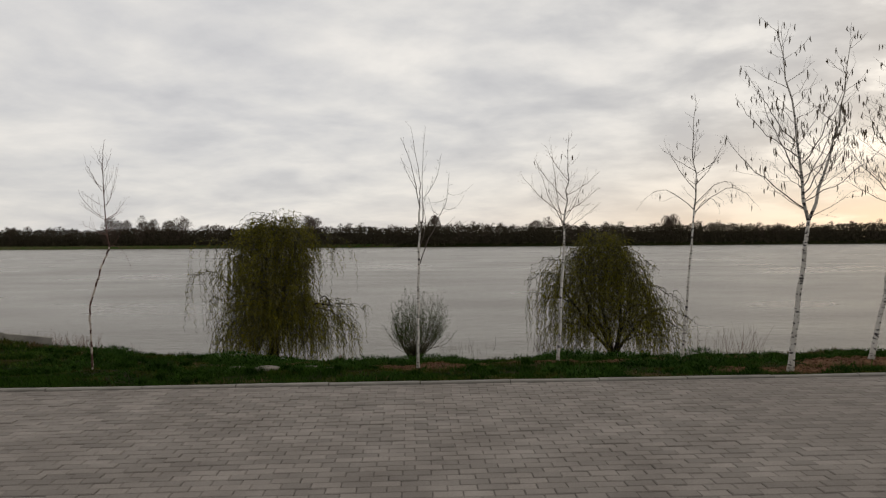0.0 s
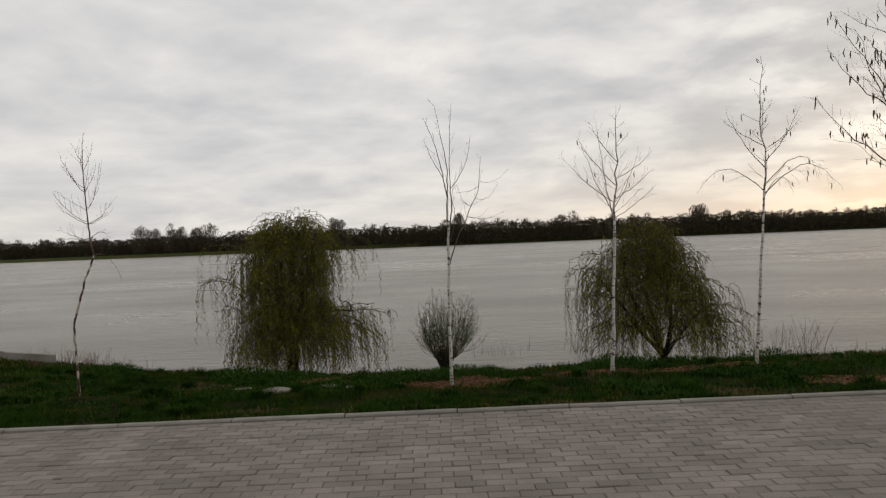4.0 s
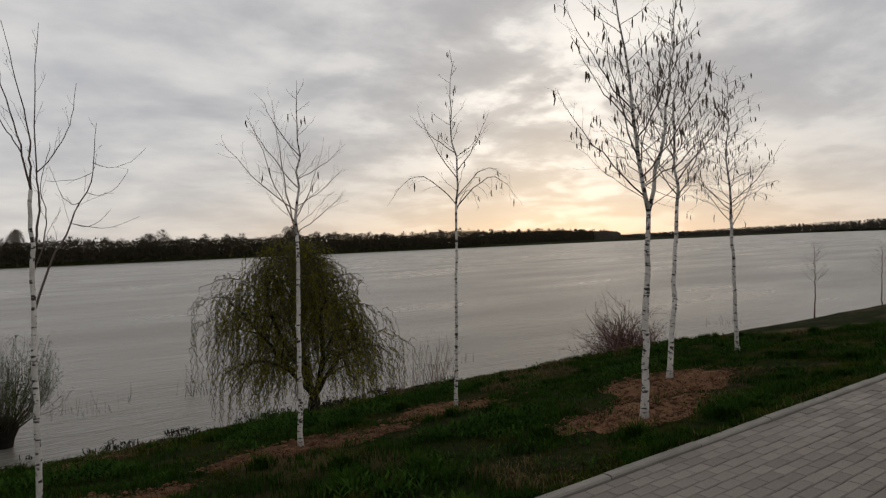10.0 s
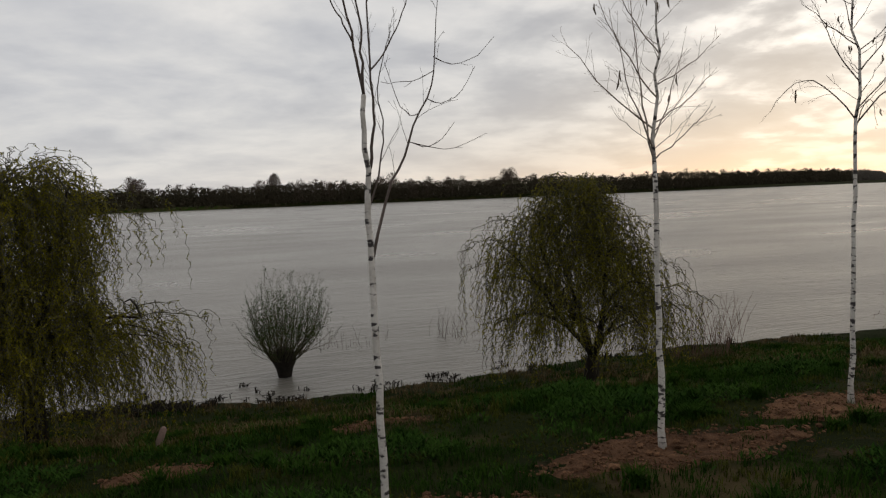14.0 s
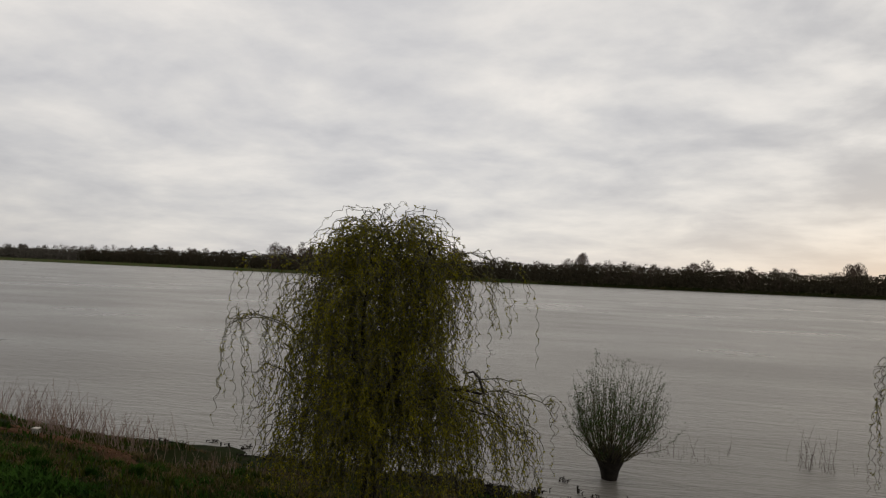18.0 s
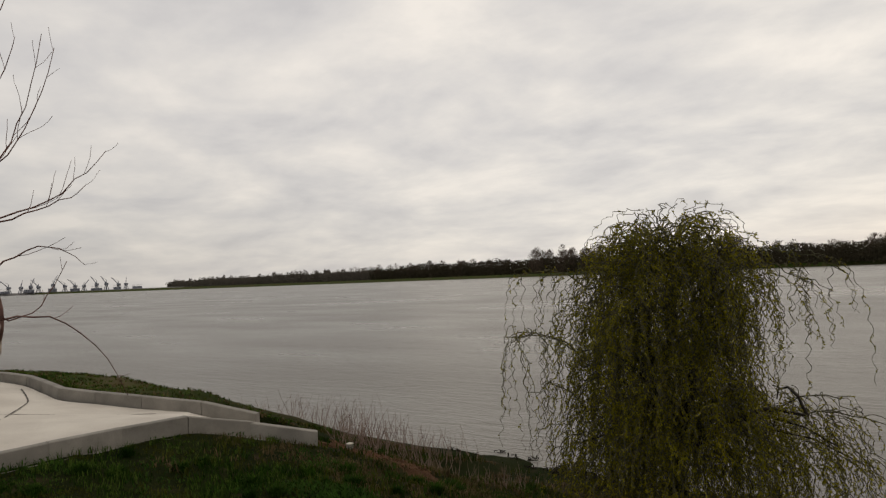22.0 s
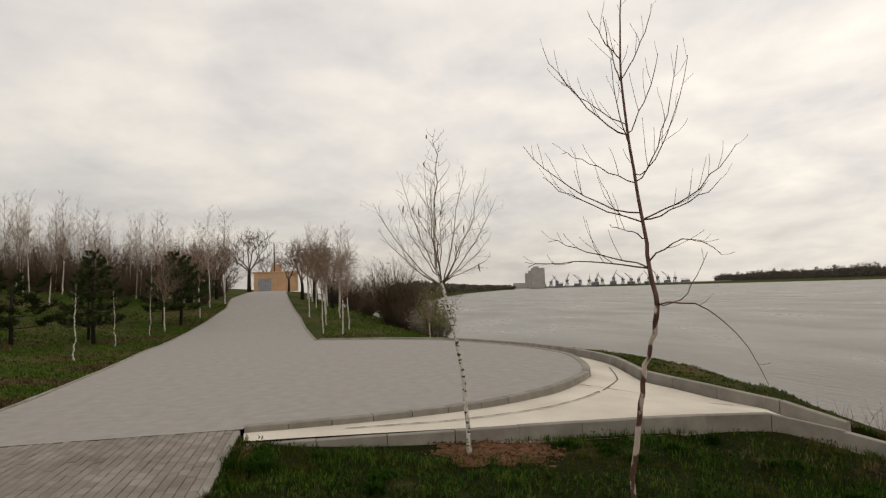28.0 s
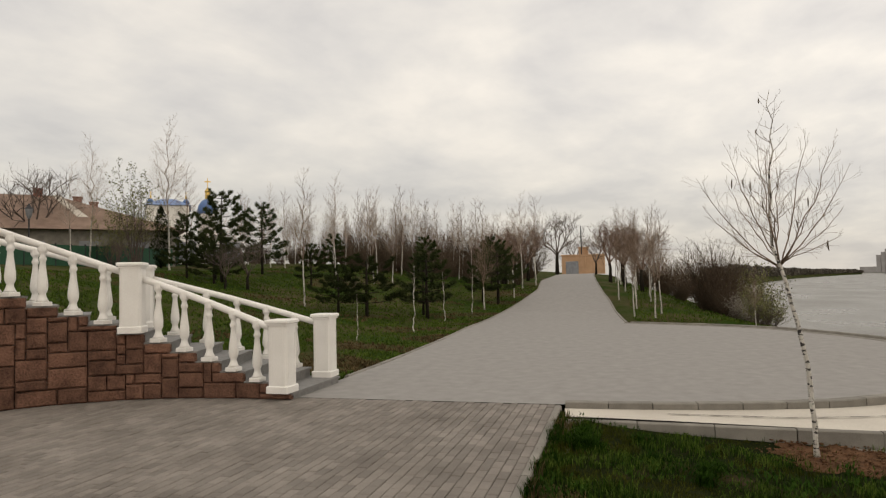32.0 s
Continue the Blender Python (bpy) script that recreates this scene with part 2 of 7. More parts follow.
M = {
    "sett": material("paving_setts", (0.140, 0.122, 0.106), (0.240, 0.214, 0.190), 0.80, 1.6, 90, 0.5, spec=0.18, per_piece=0.16),
    "joint": material("joint_sand", (0.04, 0.034, 0.030), (0.085, 0.074, 0.064), 0.95, 8, 120, 0.4),
    "kerb": material("kerb_concrete", (0.135, 0.123, 0.107), (0.26, 0.243, 0.212), 0.85, 3.0, 110, 0.3, per_piece=0.10),
    "concrete": material("gutter_concrete", (0.42, 0.38, 0.33), (0.60, 0.56, 0.49), 0.85, 1.1, 70, 0.25),
    "bark": birch_bark(),
    "peeling": birch_bark("peeling_birch_bark", (0.050, 0.022, 0.016), (0.12, 0.062, 0.046), (0.46, 0.39, 0.33), (22, 22, 14), 0.49, 0.54),
    "twig": material("birch_twig", (0.055, 0.04, 0.032), (0.13, 0.10, 0.085), 0.8, 8, 60, 0.2),
    "bush_twig": material("bush_twig", (0.040, 0.027, 0.017), (0.105, 0.072, 0.046), 0.9, 6, 40, 0.2),
    "tan_twig": material("tan_birch_twig", (0.11, 0.075, 0.052), (0.23, 0.165, 0.12), 0.8, 8, 60, 0.2),
    "pale_twig": material("pale_birch_twig", (0.22, 0.17, 0.14), (0.42, 0.35, 0.29), 0.8, 8, 60, 0.2),
    "brown_bark": material("brown_birch_bark", (0.060, 0.028, 0.022), (0.16, 0.085, 0.068), 0.8, 10, 80, 0.4, stretch=(1, 1, 3)),
    "catkin": material("catkin", (0.06, 0.045, 0.03), (0.13, 0.10, 0.06), 0.9, 20, 90, 0.3),
    "willow_bark": material("willow_bark", (0.012, 0.010, 0.008), (0.038, 0.031, 0.024), 0.95, 8, 50, 0.8, spec=0.1, bump_size=0.03, stretch=(1, 1, 0.3)),
    "pollard_bark": material("pollard_bark", (0.010, 0.009, 0.007), (0.034, 0.028, 0.022), 0.95, 8, 40, 0.8, spec=0.1),
    "willow_twig": material("willow_twig", (0.026, 0.024, 0.010), (0.080, 0.072, 0.024), 0.75, 3, 40, 0.2),
    "willow_leaf": leaf_material("willow_leaf", (0.062, 0.064, 0.004), (0.29, 0.255, 0.016), 0.40),
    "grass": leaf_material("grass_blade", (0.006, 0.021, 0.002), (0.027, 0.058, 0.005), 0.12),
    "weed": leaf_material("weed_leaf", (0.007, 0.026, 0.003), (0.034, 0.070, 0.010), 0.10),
    "hill": leaf_material("slope_grass", (0.026, 0.056, 0.007), (0.095, 0.135, 0.024), 0.12),
    "olive": leaf_material("olive_grass", (0.018, 0.025, 0.003), (0.062, 0.066, 0.010), 0.10),
    "dry": leaf_material("dry_grass", (0.05, 0.036, 0.018), (0.14, 0.10, 0.05), 0.08),
    "soil": material("bare_soil", (0.040, 0.020, 0.011), (0.180, 0.098, 0.055), 1.0, 7, 70, 1.0, bump_size=0.05, per_piece=0.3, spec=0.05),
    "water": water_material(),
    "white": material("white_paint", (0.70, 0.68, 0.65), (0.82, 0.80, 0.77), 0.5, 2.5, 60, 0.08),
    "stone": material("red_stone", (0.065, 0.032, 0.022), (0.20, 0.105, 0.072), 0.85, 5.0, 40, 1.0, bump_size=0.04, per_piece=0.22, spec=0.2),
    "granite": material("grey_granite", (0.12, 0.117, 0.113), (0.22, 0.213, 0.205), 0.55, 12, 160, 0.1),
    "needle": leaf_material("pine_needle", (0.015, 0.026, 0.009), (0.058, 0.070, 0.026), 0.1),
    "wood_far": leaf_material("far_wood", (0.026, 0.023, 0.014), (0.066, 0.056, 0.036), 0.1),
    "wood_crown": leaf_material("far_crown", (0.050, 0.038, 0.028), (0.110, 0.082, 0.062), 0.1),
    # far-wood colour made paler: the haze of distance is put into the base colour
    "wood_hazy": leaf_material("hazed_distant_wood", (0.075, 0.066, 0.054), (0.135, 0.120, 0.100), 0.1),
    "peach": material("peach_render", (0.36, 0.22, 0.13), (0.48, 0.31, 0.19), 0.85, 1.5, 40, 0.2),
    "grey_metal": material("grey_metal", (0.17, 0.18, 0.20), (0.26, 0.27, 0.29), 0.5, 3, 60, 0.1, metal=0.3),
    "dark_metal": material("dark_metal", (0.02, 0.02, 0.022), (0.05, 0.05, 0.055), 0.5, 3, 60, 0.1, metal=0.4),
    "roof": material("brown_roof", (0.15, 0.10, 0.075), (0.26, 0.18, 0.14), 0.9, 2, 40, 0.3),
    "green_fence": material("green_fence", (0.010, 0.055, 0.030), (0.02, 0.085, 0.045), 0.6, 2, 30, 0.1),
    "blue": material("blue_dome", (0.06, 0.13, 0.30), (0.09, 0.18, 0.38), 0.4, 2, 30, 0.05),
    "gold": material("gilded_metal", (0.5, 0.34, 0.10), (0.65, 0.46, 0.16), 0.35, 4, 30, 0.05, metal=0.9),
    "silo": material("silo_concrete", (0.24, 0.23, 0.23), (0.34, 0.33, 0.33), 0.9, 0.1, 1.0, 0.0),
    "port": material("port_steel", (0.10, 0.11, 0.14), (0.18, 0.19, 0.22), 0.8, 0.2, 2.0, 0.0),
    "brick": material("chimney_brick", (0.16, 0.06, 0.045), (0.27, 0.11, 0.08), 0.9, 5, 50, 0.3),
    "spring_leaf": leaf_material("spring_leaf", (0.080, 0.090, 0.030), (0.25, 0.25, 0.11), 0.30),
    "blossom": leaf_material("blossom", (0.30, 0.27, 0.22), (0.52, 0.48, 0.42)),
    "red_twig": material("red_brown_twig", (0.09, 0.05, 0.035), (0.18, 0.11, 0.08), 0.8, 6, 40, 0.2),
}


def ground_material():
    """Turf with dry patches; bare soil round the planted trees; mud at the water's edge."""
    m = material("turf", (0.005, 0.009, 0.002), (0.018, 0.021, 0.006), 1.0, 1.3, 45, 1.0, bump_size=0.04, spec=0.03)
    n, l = m.node_tree.nodes, m.node_tree.links
    bsdf = n["Principled BSDF"]
    last = bsdf.inputs["Base Color"].links[0].from_socket
    coord = n.new("ShaderNodeTexCoord")
    for k, (sc, lo, hi, col) in enumerate(((0.55, 0.56, 0.68, (0.060, 0.044, 0.022, 1)), (2.2, 0.60, 0.72, (0.042, 0.028, 0.018, 1)))):
        t = n.new("ShaderNodeTexNoise")
        t.inputs["Scale"].default_value, t.inputs["Detail"].default_value = sc, 6
        l.new(coord.outputs["Object"], t.inputs[0])
        r = n.new("ShaderNodeMapRange")
        r.inputs[1].default_value, r.inputs[2].default_value = lo, hi
        l.new(t.outputs[0], r.inputs[0])
        mx = n.new("ShaderNodeMix")
        mx.data_type = "RGBA"
        l.new(r.outputs[0], mx.inputs[0])
        l.new(last, mx.inputs[6])
        mx.inputs[7].default_value = col
        last = mx.outputs[2]
    # lighter mown grass with brown patches on the slope beyond the landing
    where = n.new("ShaderNodeSeparateXYZ")
    l.new(coord.outputs["Object"], where.inputs[0])
    west = n.new("ShaderNodeMapRange")
    west.inputs[1].default_value, west.inputs[2].default_value = -12.0, -14.0
    l.new(where.outputs[0], west.inputs[0])
    patch = n.new("ShaderNodeTexNoise")
    patch.inputs["Scale"].default_value, patch.inputs["Detail"].default_value = 0.35, 7
    l.new(coord.outputs["Object"], patch.inputs[0])
    tone = n.new("ShaderNodeValToRGB")
    tone.color_ramp.elements[0].position, tone.color_ramp.elements[0].color = 0.40, (0.024, 0.046, 0.007, 1)
    tone.color_ramp.elements[1].position, tone.color_ramp.elements[1].color = 0.70, (0.080, 0.060, 0.032, 1)
    l.new(patch.outputs[0], tone.inputs[0])
    mx = n.new("ShaderNodeMix")
    mx.data_type = "RGBA"
    l.new(west.outputs[0], mx.inputs[0])
    l.new(last, mx.inputs[6])
    l.new(tone.outputs[0], mx.inputs[7])
    l.new(mx.outputs[2], bsdf.inputs["Base Color"])
    return m


M["turf"] = ground_material()


# ---- mesh helpers ----
class Geo:
    """Collects vertices and faces for one mesh."""

    def __init__(self):
        self.v, self.f = [], []

    def add(self, verts, faces):
        k = len(self.v)
        self.v.extend(verts)
        self.f.extend(tuple(i + k for i in f) for f in faces)
        return self

    def tube(self, pts, radii, sides=5, cap=True):
        pts = [Vector(p) for p in pts]
        k, n = len(self.v), len(pts)
        side = None
        for i, p in enumerate(pts):
            d = (pts[min(i + 1, n - 1)] - pts[max(i - 1, 0)])
            d = d.normalized() if d.length > 1e-9 else Vector((0, 0, 1))
            if side is None:
                side = d.orthogonal().normalized()
            else:
                side = side - d * side.dot(d)
                side = side.normalized() if side.length > 1e-6 else d.orthogonal().normalized()
            other = d.cross(side)
            for j in range(sides):
                a = 2 * math.pi * j / sides
                self.v.append(tuple(p + (side * math.cos(a) + other * math.sin(a)) * radii[i]))
        for i in range(n - 1):
            for j in range(sides):
                j2 = (j + 1) % sides
                a = k + i * sides
                self.f.append((a + j, a + j2, a + sides + j2, a + sides + j))
        if cap:
            self.f.append(tuple(k + (n - 1) * sides + j for j in range(sides)))
            self.f.append(tuple(k + j for j in reversed(range(sides))))
        return self

    def box(self, lo, hi, bevel=0.0, turn=None, at=(0, 0, 0)):
        """An upright block; bevel chamfers its top and upright edges."""
        (x0, y0, z0), (x1, y1, z1) = lo, hi
        b = bevel
        if b:
            ring = lambda i, z: [(x0 + i, y0 + b, z), (x0 + b, y0 + i, z), (x1 - b, y0 + i, z), (x1 - i, y0 + b, z), (x1 - i, y1 - b, z), (x1 - b, y1 - i, z), (x0 + b, y1 - i, z), (x0 + i, y1 - b, z)]
            vs = ring(0, z0) + ring(0, z1 - b) + [(x0 + b, y0 + b, z1), (x1 - b, y0 + b, z1), (x1 - b, y1 - b, z1), (x0 + b, y1 - b, z1)]
            fs = [tuple(reversed(range(8)))] + [(j, (j + 1) % 8, 8 + (j + 1) % 8, 8 + j) for j in range(8)] + [(16, 17, 18, 19)]
            fs += [(9, 10, 17, 16), (11, 12, 18, 17), (13, 14, 19, 18), (15, 8, 16, 19), (8, 9, 16), (10, 11, 17), (12, 13, 18), (14, 15, 19)]
        else:
            vs = [(x0, y0, z0), (x1, y0, z0), (x1, y1, z0), (x0, y1, z0), (x0, y0, z1), (x1, y0, z1), (x1, y1, z1), (x0, y1, z1)]
            fs = [(3, 2, 1, 0), (4, 5, 6, 7), (0, 1, 5, 4), (1, 2, 6, 5), (2, 3, 7, 6), (3, 0, 4, 7)]
        if turn is not None:
            c, s = math.cos(turn), math.sin(turn)
            vs = [(at[0] + c * x - s * y, at[1] + s * x + c * y, at[2] + z) for x, y, z in vs]
        elif at != (0, 0, 0):
            vs = [(at[0] + x, at[1] + y, at[2] + z) for x, y, z in vs]
        return self.add(vs, fs)

    def lathe(self, profile, sides=14, at=(0, 0, 0), square=False):
        """Turns a profile of (radius, height) about the upright axis."""
        vs = []
        for r, z in profile:
            for j in range(sides):
                a = 2 * math.pi * (j + 0.5) / sides
                vs.append((at[0] + r * math.cos(a), at[1] + r * math.sin(a), at[2] + z))
        n = len(profile)
        fs = [(i * sides + j, i * sides + (j + 1) % sides, (i + 1) * sides + (j + 1) % sides, (i + 1) * sides + j) for i in range(n - 1) for j in range(sides)]
        fs += [tuple(reversed(range(sides))), tuple((n - 1) * sides + j for j in range(sides))]
        return self.add(vs, fs)


def mesh_of(name, geo, mat, smooth=False):
    me = bpy.data.meshes.new(name)
    me.from_pydata(geo.v, [], geo.f)
    if smooth:
        me.polygons.foreach_set("use_smooth", [True] * len(me.polygons))
    for m in (mat if isinstance(mat, (list, tuple)) else [mat]):
        me.materials.append(m)
    me.update()
    return me


def part(name, geo, mat, parent, label="", smooth=False):
    ob = new(name, mesh_of(name, geo, mat, smooth))
    ob.parent = parent
    return tagged(ob, label) if label else ob


def thing(name, at, label, category, group="", kind=""):
    ob = new(name)
    ob.matrix_world = Matrix.Translation(at)
    ob.empty_display_size = 0.2
    return tagged(ob, label, category, group, kind)


def structure(name, geo, mat, label, category, smooth=False):
    return tagged(new(name, mesh_of(name, geo, mat, smooth)), label, category, "", "structure")


def lerp_table(x, table):
    return float(np.interp(x, [a for a, b in table], [b for a, b in table]))


# ---- plan ----
KERB_Y = 7.42          # outer edge of the promenade
WATER = -2.8
SEAM_X = -10.88        # where the setts of the promenade meet the smooth paving
ROAD_S, ROAD_N = 3.52, 8.45
# the edge of the turning bay that bulges towards the river
BAY = [(-10.95, 7.44), (-11.00, 8.20), (-11.14, 9.30), (-11.36, 10.20), (-11.62, 10.90), (-12.05, 11.60), (-12.70, 12.40), (-13.70, 13.25), (-14.50, 13.72), (-16.00, 14.20), (-17.75, 14.45), (-20.60, 13.90), (-23.90, 12.00), (-26.20, 8.40)]
OUTER = [(-10.65, 16.00, -0.50), (-11.18, 15.85, -0.38), (-11.75, 15.52, -0.27), (-12.39, 15.11, -0.17), (-13.23, 14.88, -0.12), (-14.20, 14.72, -0.09), (-15.10, 14.86, -0.05), (-16.60, 15.12, -0.02), (-18.40, 15.00, 0.0), (-20.85, 14.40, 0.01), (-24.25, 12.40, 0.02), (-26.60, 8.55, 0.02)]
WALL_NEAR = [(-10.56, 7.46, -0.11), (-10.58, 8.40, -0.115), (-10.60, 10.00, -0.135), (-10.62, 11.40, -0.148), (-10.49, 13.10, -0.15), (-10.20, 14.34, -0.15), (-10.16, 14.98, -0.30), (-9.86, 15.36, -0.43), (-9.18, 15.91, -0.60)]


def smooth_line(pts, n):
    """Evenly spaced points along a Catmull-Rom curve through pts."""
    p = [np.array(q, float) for q in pts]
    p = [2 * p[0] - p[1]] + p + [2 * p[-1] - p[-2]]
    out = []
    for i in range(1, len(p) - 2):
        for u in np.linspace(0, 1, 24, endpoint=False):
            out.append(0.5 * (2 * p[i] + (p[i + 1] - p[i - 1]) * u + (2 * p[i - 1] - 5 * p[i] + 4 * p[i + 1] - p[i + 2]) * u * u + (3 * p[i] - p[i - 1] - 3 * p[i + 1] + p[i + 2]) * u ** 3))
    out.append(p[-2])
    out = np.array(out)
    s = np.concatenate([[0], np.cumsum(np.linalg.norm(np.diff(out[:, :2], axis=0), axis=1))])
    t = np.linspace(0, s[-1], n)
    return np.stack([np.interp(t, s, out[:, k]) for k in range(out.shape[1])], 1)


def road_z(x):
    return lerp_table(-x, [(0, 0), (28, 0), (33, 0.10), (38, 0.42), (44, 0.95), (50, 1.30), (60, 1.62), (75, 2.0), (90, 2.2), (200, 2.6)])


def road_edges(x):
    south = lerp_table(-x, [(0, ROAD_S), (15, 3.58), (20, 3.4), (24, 3.12), (33, 2.9), (40, 3.1), (44, 3.25), (48, 2.9), (55, 2.25), (80, 1.5), (100, 1.2)])
    north = lerp_table(-x, [(0, ROAD_N), (26.2, 8.40), (31.6, 8.05), (38, 7.66), (43, 7.15), (51, 6.64), (69, 5.82), (90, 5.2), (100, 5.0)])
    return south, north


def shore_y(x):
    return lerp_table(x, [(-400, -20), (-120, 10), (-60, 16), (-34, 19), (-26, 20.5), (-20, 23.2), (-15, 22.7), (-10, 22.3), (-6, 21.8), (-2, 21.3), (1, 20.95), (4, 21.0), (10, 21.5), (17, 20.7), (25, 20.2), (40, 19.5), (120, 14), (400, -30)])


# height against the way from the promenade's edge (0) to the water (1)
BANK = [(0.0, -0.02), (0.04, -0.12), (0.08, -0.20), (0.16, -0.28), (0.245, -0.46), (0.32, -0.62), (0.40, -0.80), (0.47, -0.98), (0.57, -1.36), (0.66, -1.85), (0.72, -2.08), (0.82, -2.42), (1.0, -2.8), (1.15, -3.05), (2.5, -4.5), (6.0, -6.0)]
LAWN = [(0.0, -0.05), (0.11, -0.24), (0.30, -0.43), (0.47, -0.70), (0.57, -1.02), (0.66, -1.52), (0.74, -1.95), (0.87, -2.5), (1.0, -2.8), (1.15, -3.05), (2.5, -4.5), (6.0, -6.0)]


# the river side of the apron: the way back from the path, and the outer edge there
EDGE = [(8.9, 16.12), (10.65, 16.16), (11.18, 16.0), (11.75, 15.67), (12.39, 15.26), (13.23, 15.02), (14.2, 14.87), (15.1, 15.01), (16.6, 15.27), (18.4, 15.15), (20.85, 14.55), (24.25, 12.55), (26.6, 8.8), (28.2, 8.6)]


def wall_x(y):
    return lerp_table(y, [(0, -10.62), (7.4, -10.62), (11.4, -10.64), (13.1, -10.48), (14.34, -10.2), (15.36, -9.84), (15.95, -9.12), (16.4, -8.95), (30, -8.95)])


def ground_z(x, y):
    wob = 0.055 * noise.noise(Vector((x * 0.7, y * 0.7, 0))) + 0.045 * noise.noise(Vector((x * 2.0, y * 2.0, 5)))
    if y > 300:
        return 0.0 if y > 600 else -6.0
    sy = shore_y(x)
    s_edge, n_edge = road_edges(x)
    if x > wall_x(y):
        edge = KERB_Y
    elif x > -27.3:
        edge = lerp_table(-x, EDGE)
    else:
        edge = n_edge + 0.15
    if y >= edge:
        u = (y - edge) / max(sy - edge, 0.5)
        if x > wall_x(y):
            w = min(max((x + 8.0) / 5.0, 0), 1)
            z = (1 - w) * lerp_table(u, LAWN) + w * lerp_table(u, BANK)
        elif x > -27.3:
            top = lerp_table(-x, [(9.0, -0.88), (10.65, -0.56), (11.18, -0.44), (11.75, -0.32), (12.39, -0.22), (13.2, -0.16), (15.1, -0.09), (16.6, -0.05)])
            near = min(max((x + 13.2) / 1.8, 0.0), 1.0)
            z = top + (-2.8 - top) * lerp_table(u, [(0, 0), (0.25, 0.11 + 0.17 * near), (1.0, 1.0), (2, 1.3), (6, 2.2)])
        else:
            z = lerp_table(u, [(0, 0), (0.3, -0.05), (0.7, -1.0), (1.0, -2.8), (2, -3.6), (6, -6)]) + max(road_z(x) - 0.04, 0) * max(1 - u, 0)
        z += wob * min(max(u * 8, 0.0), 1.0)
        if -10.95 < x < -7.6 and 7.5 < y < 18.5:
            # the lawn is banked up against the low wall
            w = min(max(1.0 - (x - wall_x(y) - 0.2) / 1.9, 0.0), 1.0) * min((y - 7.5) / 0.6, 1.0) * min(max((18.5 - y) / 1.5, 0.0), 1.0)
            foot = lerp_table(y, [(7.5, -0.12), (9.0, -0.25), (11.0, -0.34), (14.4, -0.38), (15.9, -0.84), (18.6, -1.75)])
            z += (foot - z) * w * (1.0 if x > wall_x(y) else 0.0)
        return z
    south = s_edge - 0.12 if x < -10.2 else -6.0
    if x < -12.4 or y < -6.0 or (x < -10.2 and y < 0):
        if y < s_edge - 0.1:
            rise = lerp_table(s_edge - y, [(0, 0.0), (2, 0.10), (5, 0.55), (9, 1.40), (14, 2.20), (18, 2.60), (26, 3.1), (60, 3.4), (400, 5.0)])
            return max(rise, 0) + road_z(x) * lerp_table(s_edge - y, [(0, 1), (25, 0.35), (60, 0.2)]) - 0.04 + wob
    if -27.3 < x < -8.8 and y > 7.3:
        return -0.75 if y < 14.0 else -1.45
    return -0.14 + (road_z(x) if x < -27 else 0.0)


def build_ground():
    xs = np.concatenate([[-2500, -1200, -600, -300, -200, -150], np.arange(-120, -60, 4), np.arange(-60, -30, 1.2), np.arange(-30, 16, 0.3), np.arange(16, 45, 1.0), np.arange(45, 120, 5), [150, 250, 500, 1000, 2500]])
    ys = np.concatenate([[-2500, -800, -300, -150], np.arange(-100, -30, 5), np.arange(-30, 2, 0.8), np.arange(2, 21, 0.3), np.arange(21, 40, 2), [60, 120, 250, 590, 610, 700, 1200, 2500]])
    g = Geo()
    for y in ys:
        for x in xs:
            g.v.append((float(x), float(y), ground_z(float(x), float(y))))
    nx = len(xs)
    for j in range(len(ys) - 1):
        for i in range(nx - 1):
            a = j * nx + i
            g.f.append((a, a + 1, a + nx + 1, a + nx))
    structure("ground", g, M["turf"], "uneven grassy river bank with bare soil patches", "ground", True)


build_ground()
water = Geo()
water.add([(-2600, -60, WATER), (2600, -60, WATER), (2600, 2400, WATER), (-2600, 2400, WATER)], [(0, 1, 2, 3)])
structure("water", water, M["water"], "wide grey-brown river with small ripples", "river")


def strip(line_a, line_b):
    n = len(line_a)
    g = Geo()
    g.v = [tuple(p) for p in line_a] + [tuple(p) for p in line_b]
    g.f = [(i, i + 1, n + i + 1, n + i) for i in range(n - 1)]
    return g


# smooth-paved turning bay and road
bay = smooth_line([(x, y) for x, y in BAY], 64)
g = Geo()
fan = [(SEAM_X, float(bay[0][1]), 0.0)] + [(float(x), float(y), 0.0) for x, y in bay]
south_pts = [(float(x), road_edges(x)[0], 0.0) for x in np.linspace(SEAM_X, -26.55, 65)]
g = strip(south_pts, [(min(a[0], 0), a[1], 0.0) for a in fan])
xs = np.linspace(-25.2, -99, 60)
k = len(g.v)
for x in xs:
    s, nn = road_edges(x)
    g.v += [(float(x), s, road_z(x) - 0.004), (float(x), nn, road_z(x) - 0.004)]
g.f += [(k + 2 * i, k + 2 * i + 2, k + 2 * i + 3, k + 2 * i + 1) for i in range(59)]
M["road"] = material("smooth_paving", (0.218, 0.207, 0.197), (0.292, 0.278, 0.264), 0.88, 4.5, 90, 0.08)
structure("road", g, M["road"], "grey paved promenade road and rounded turning bay", "road")


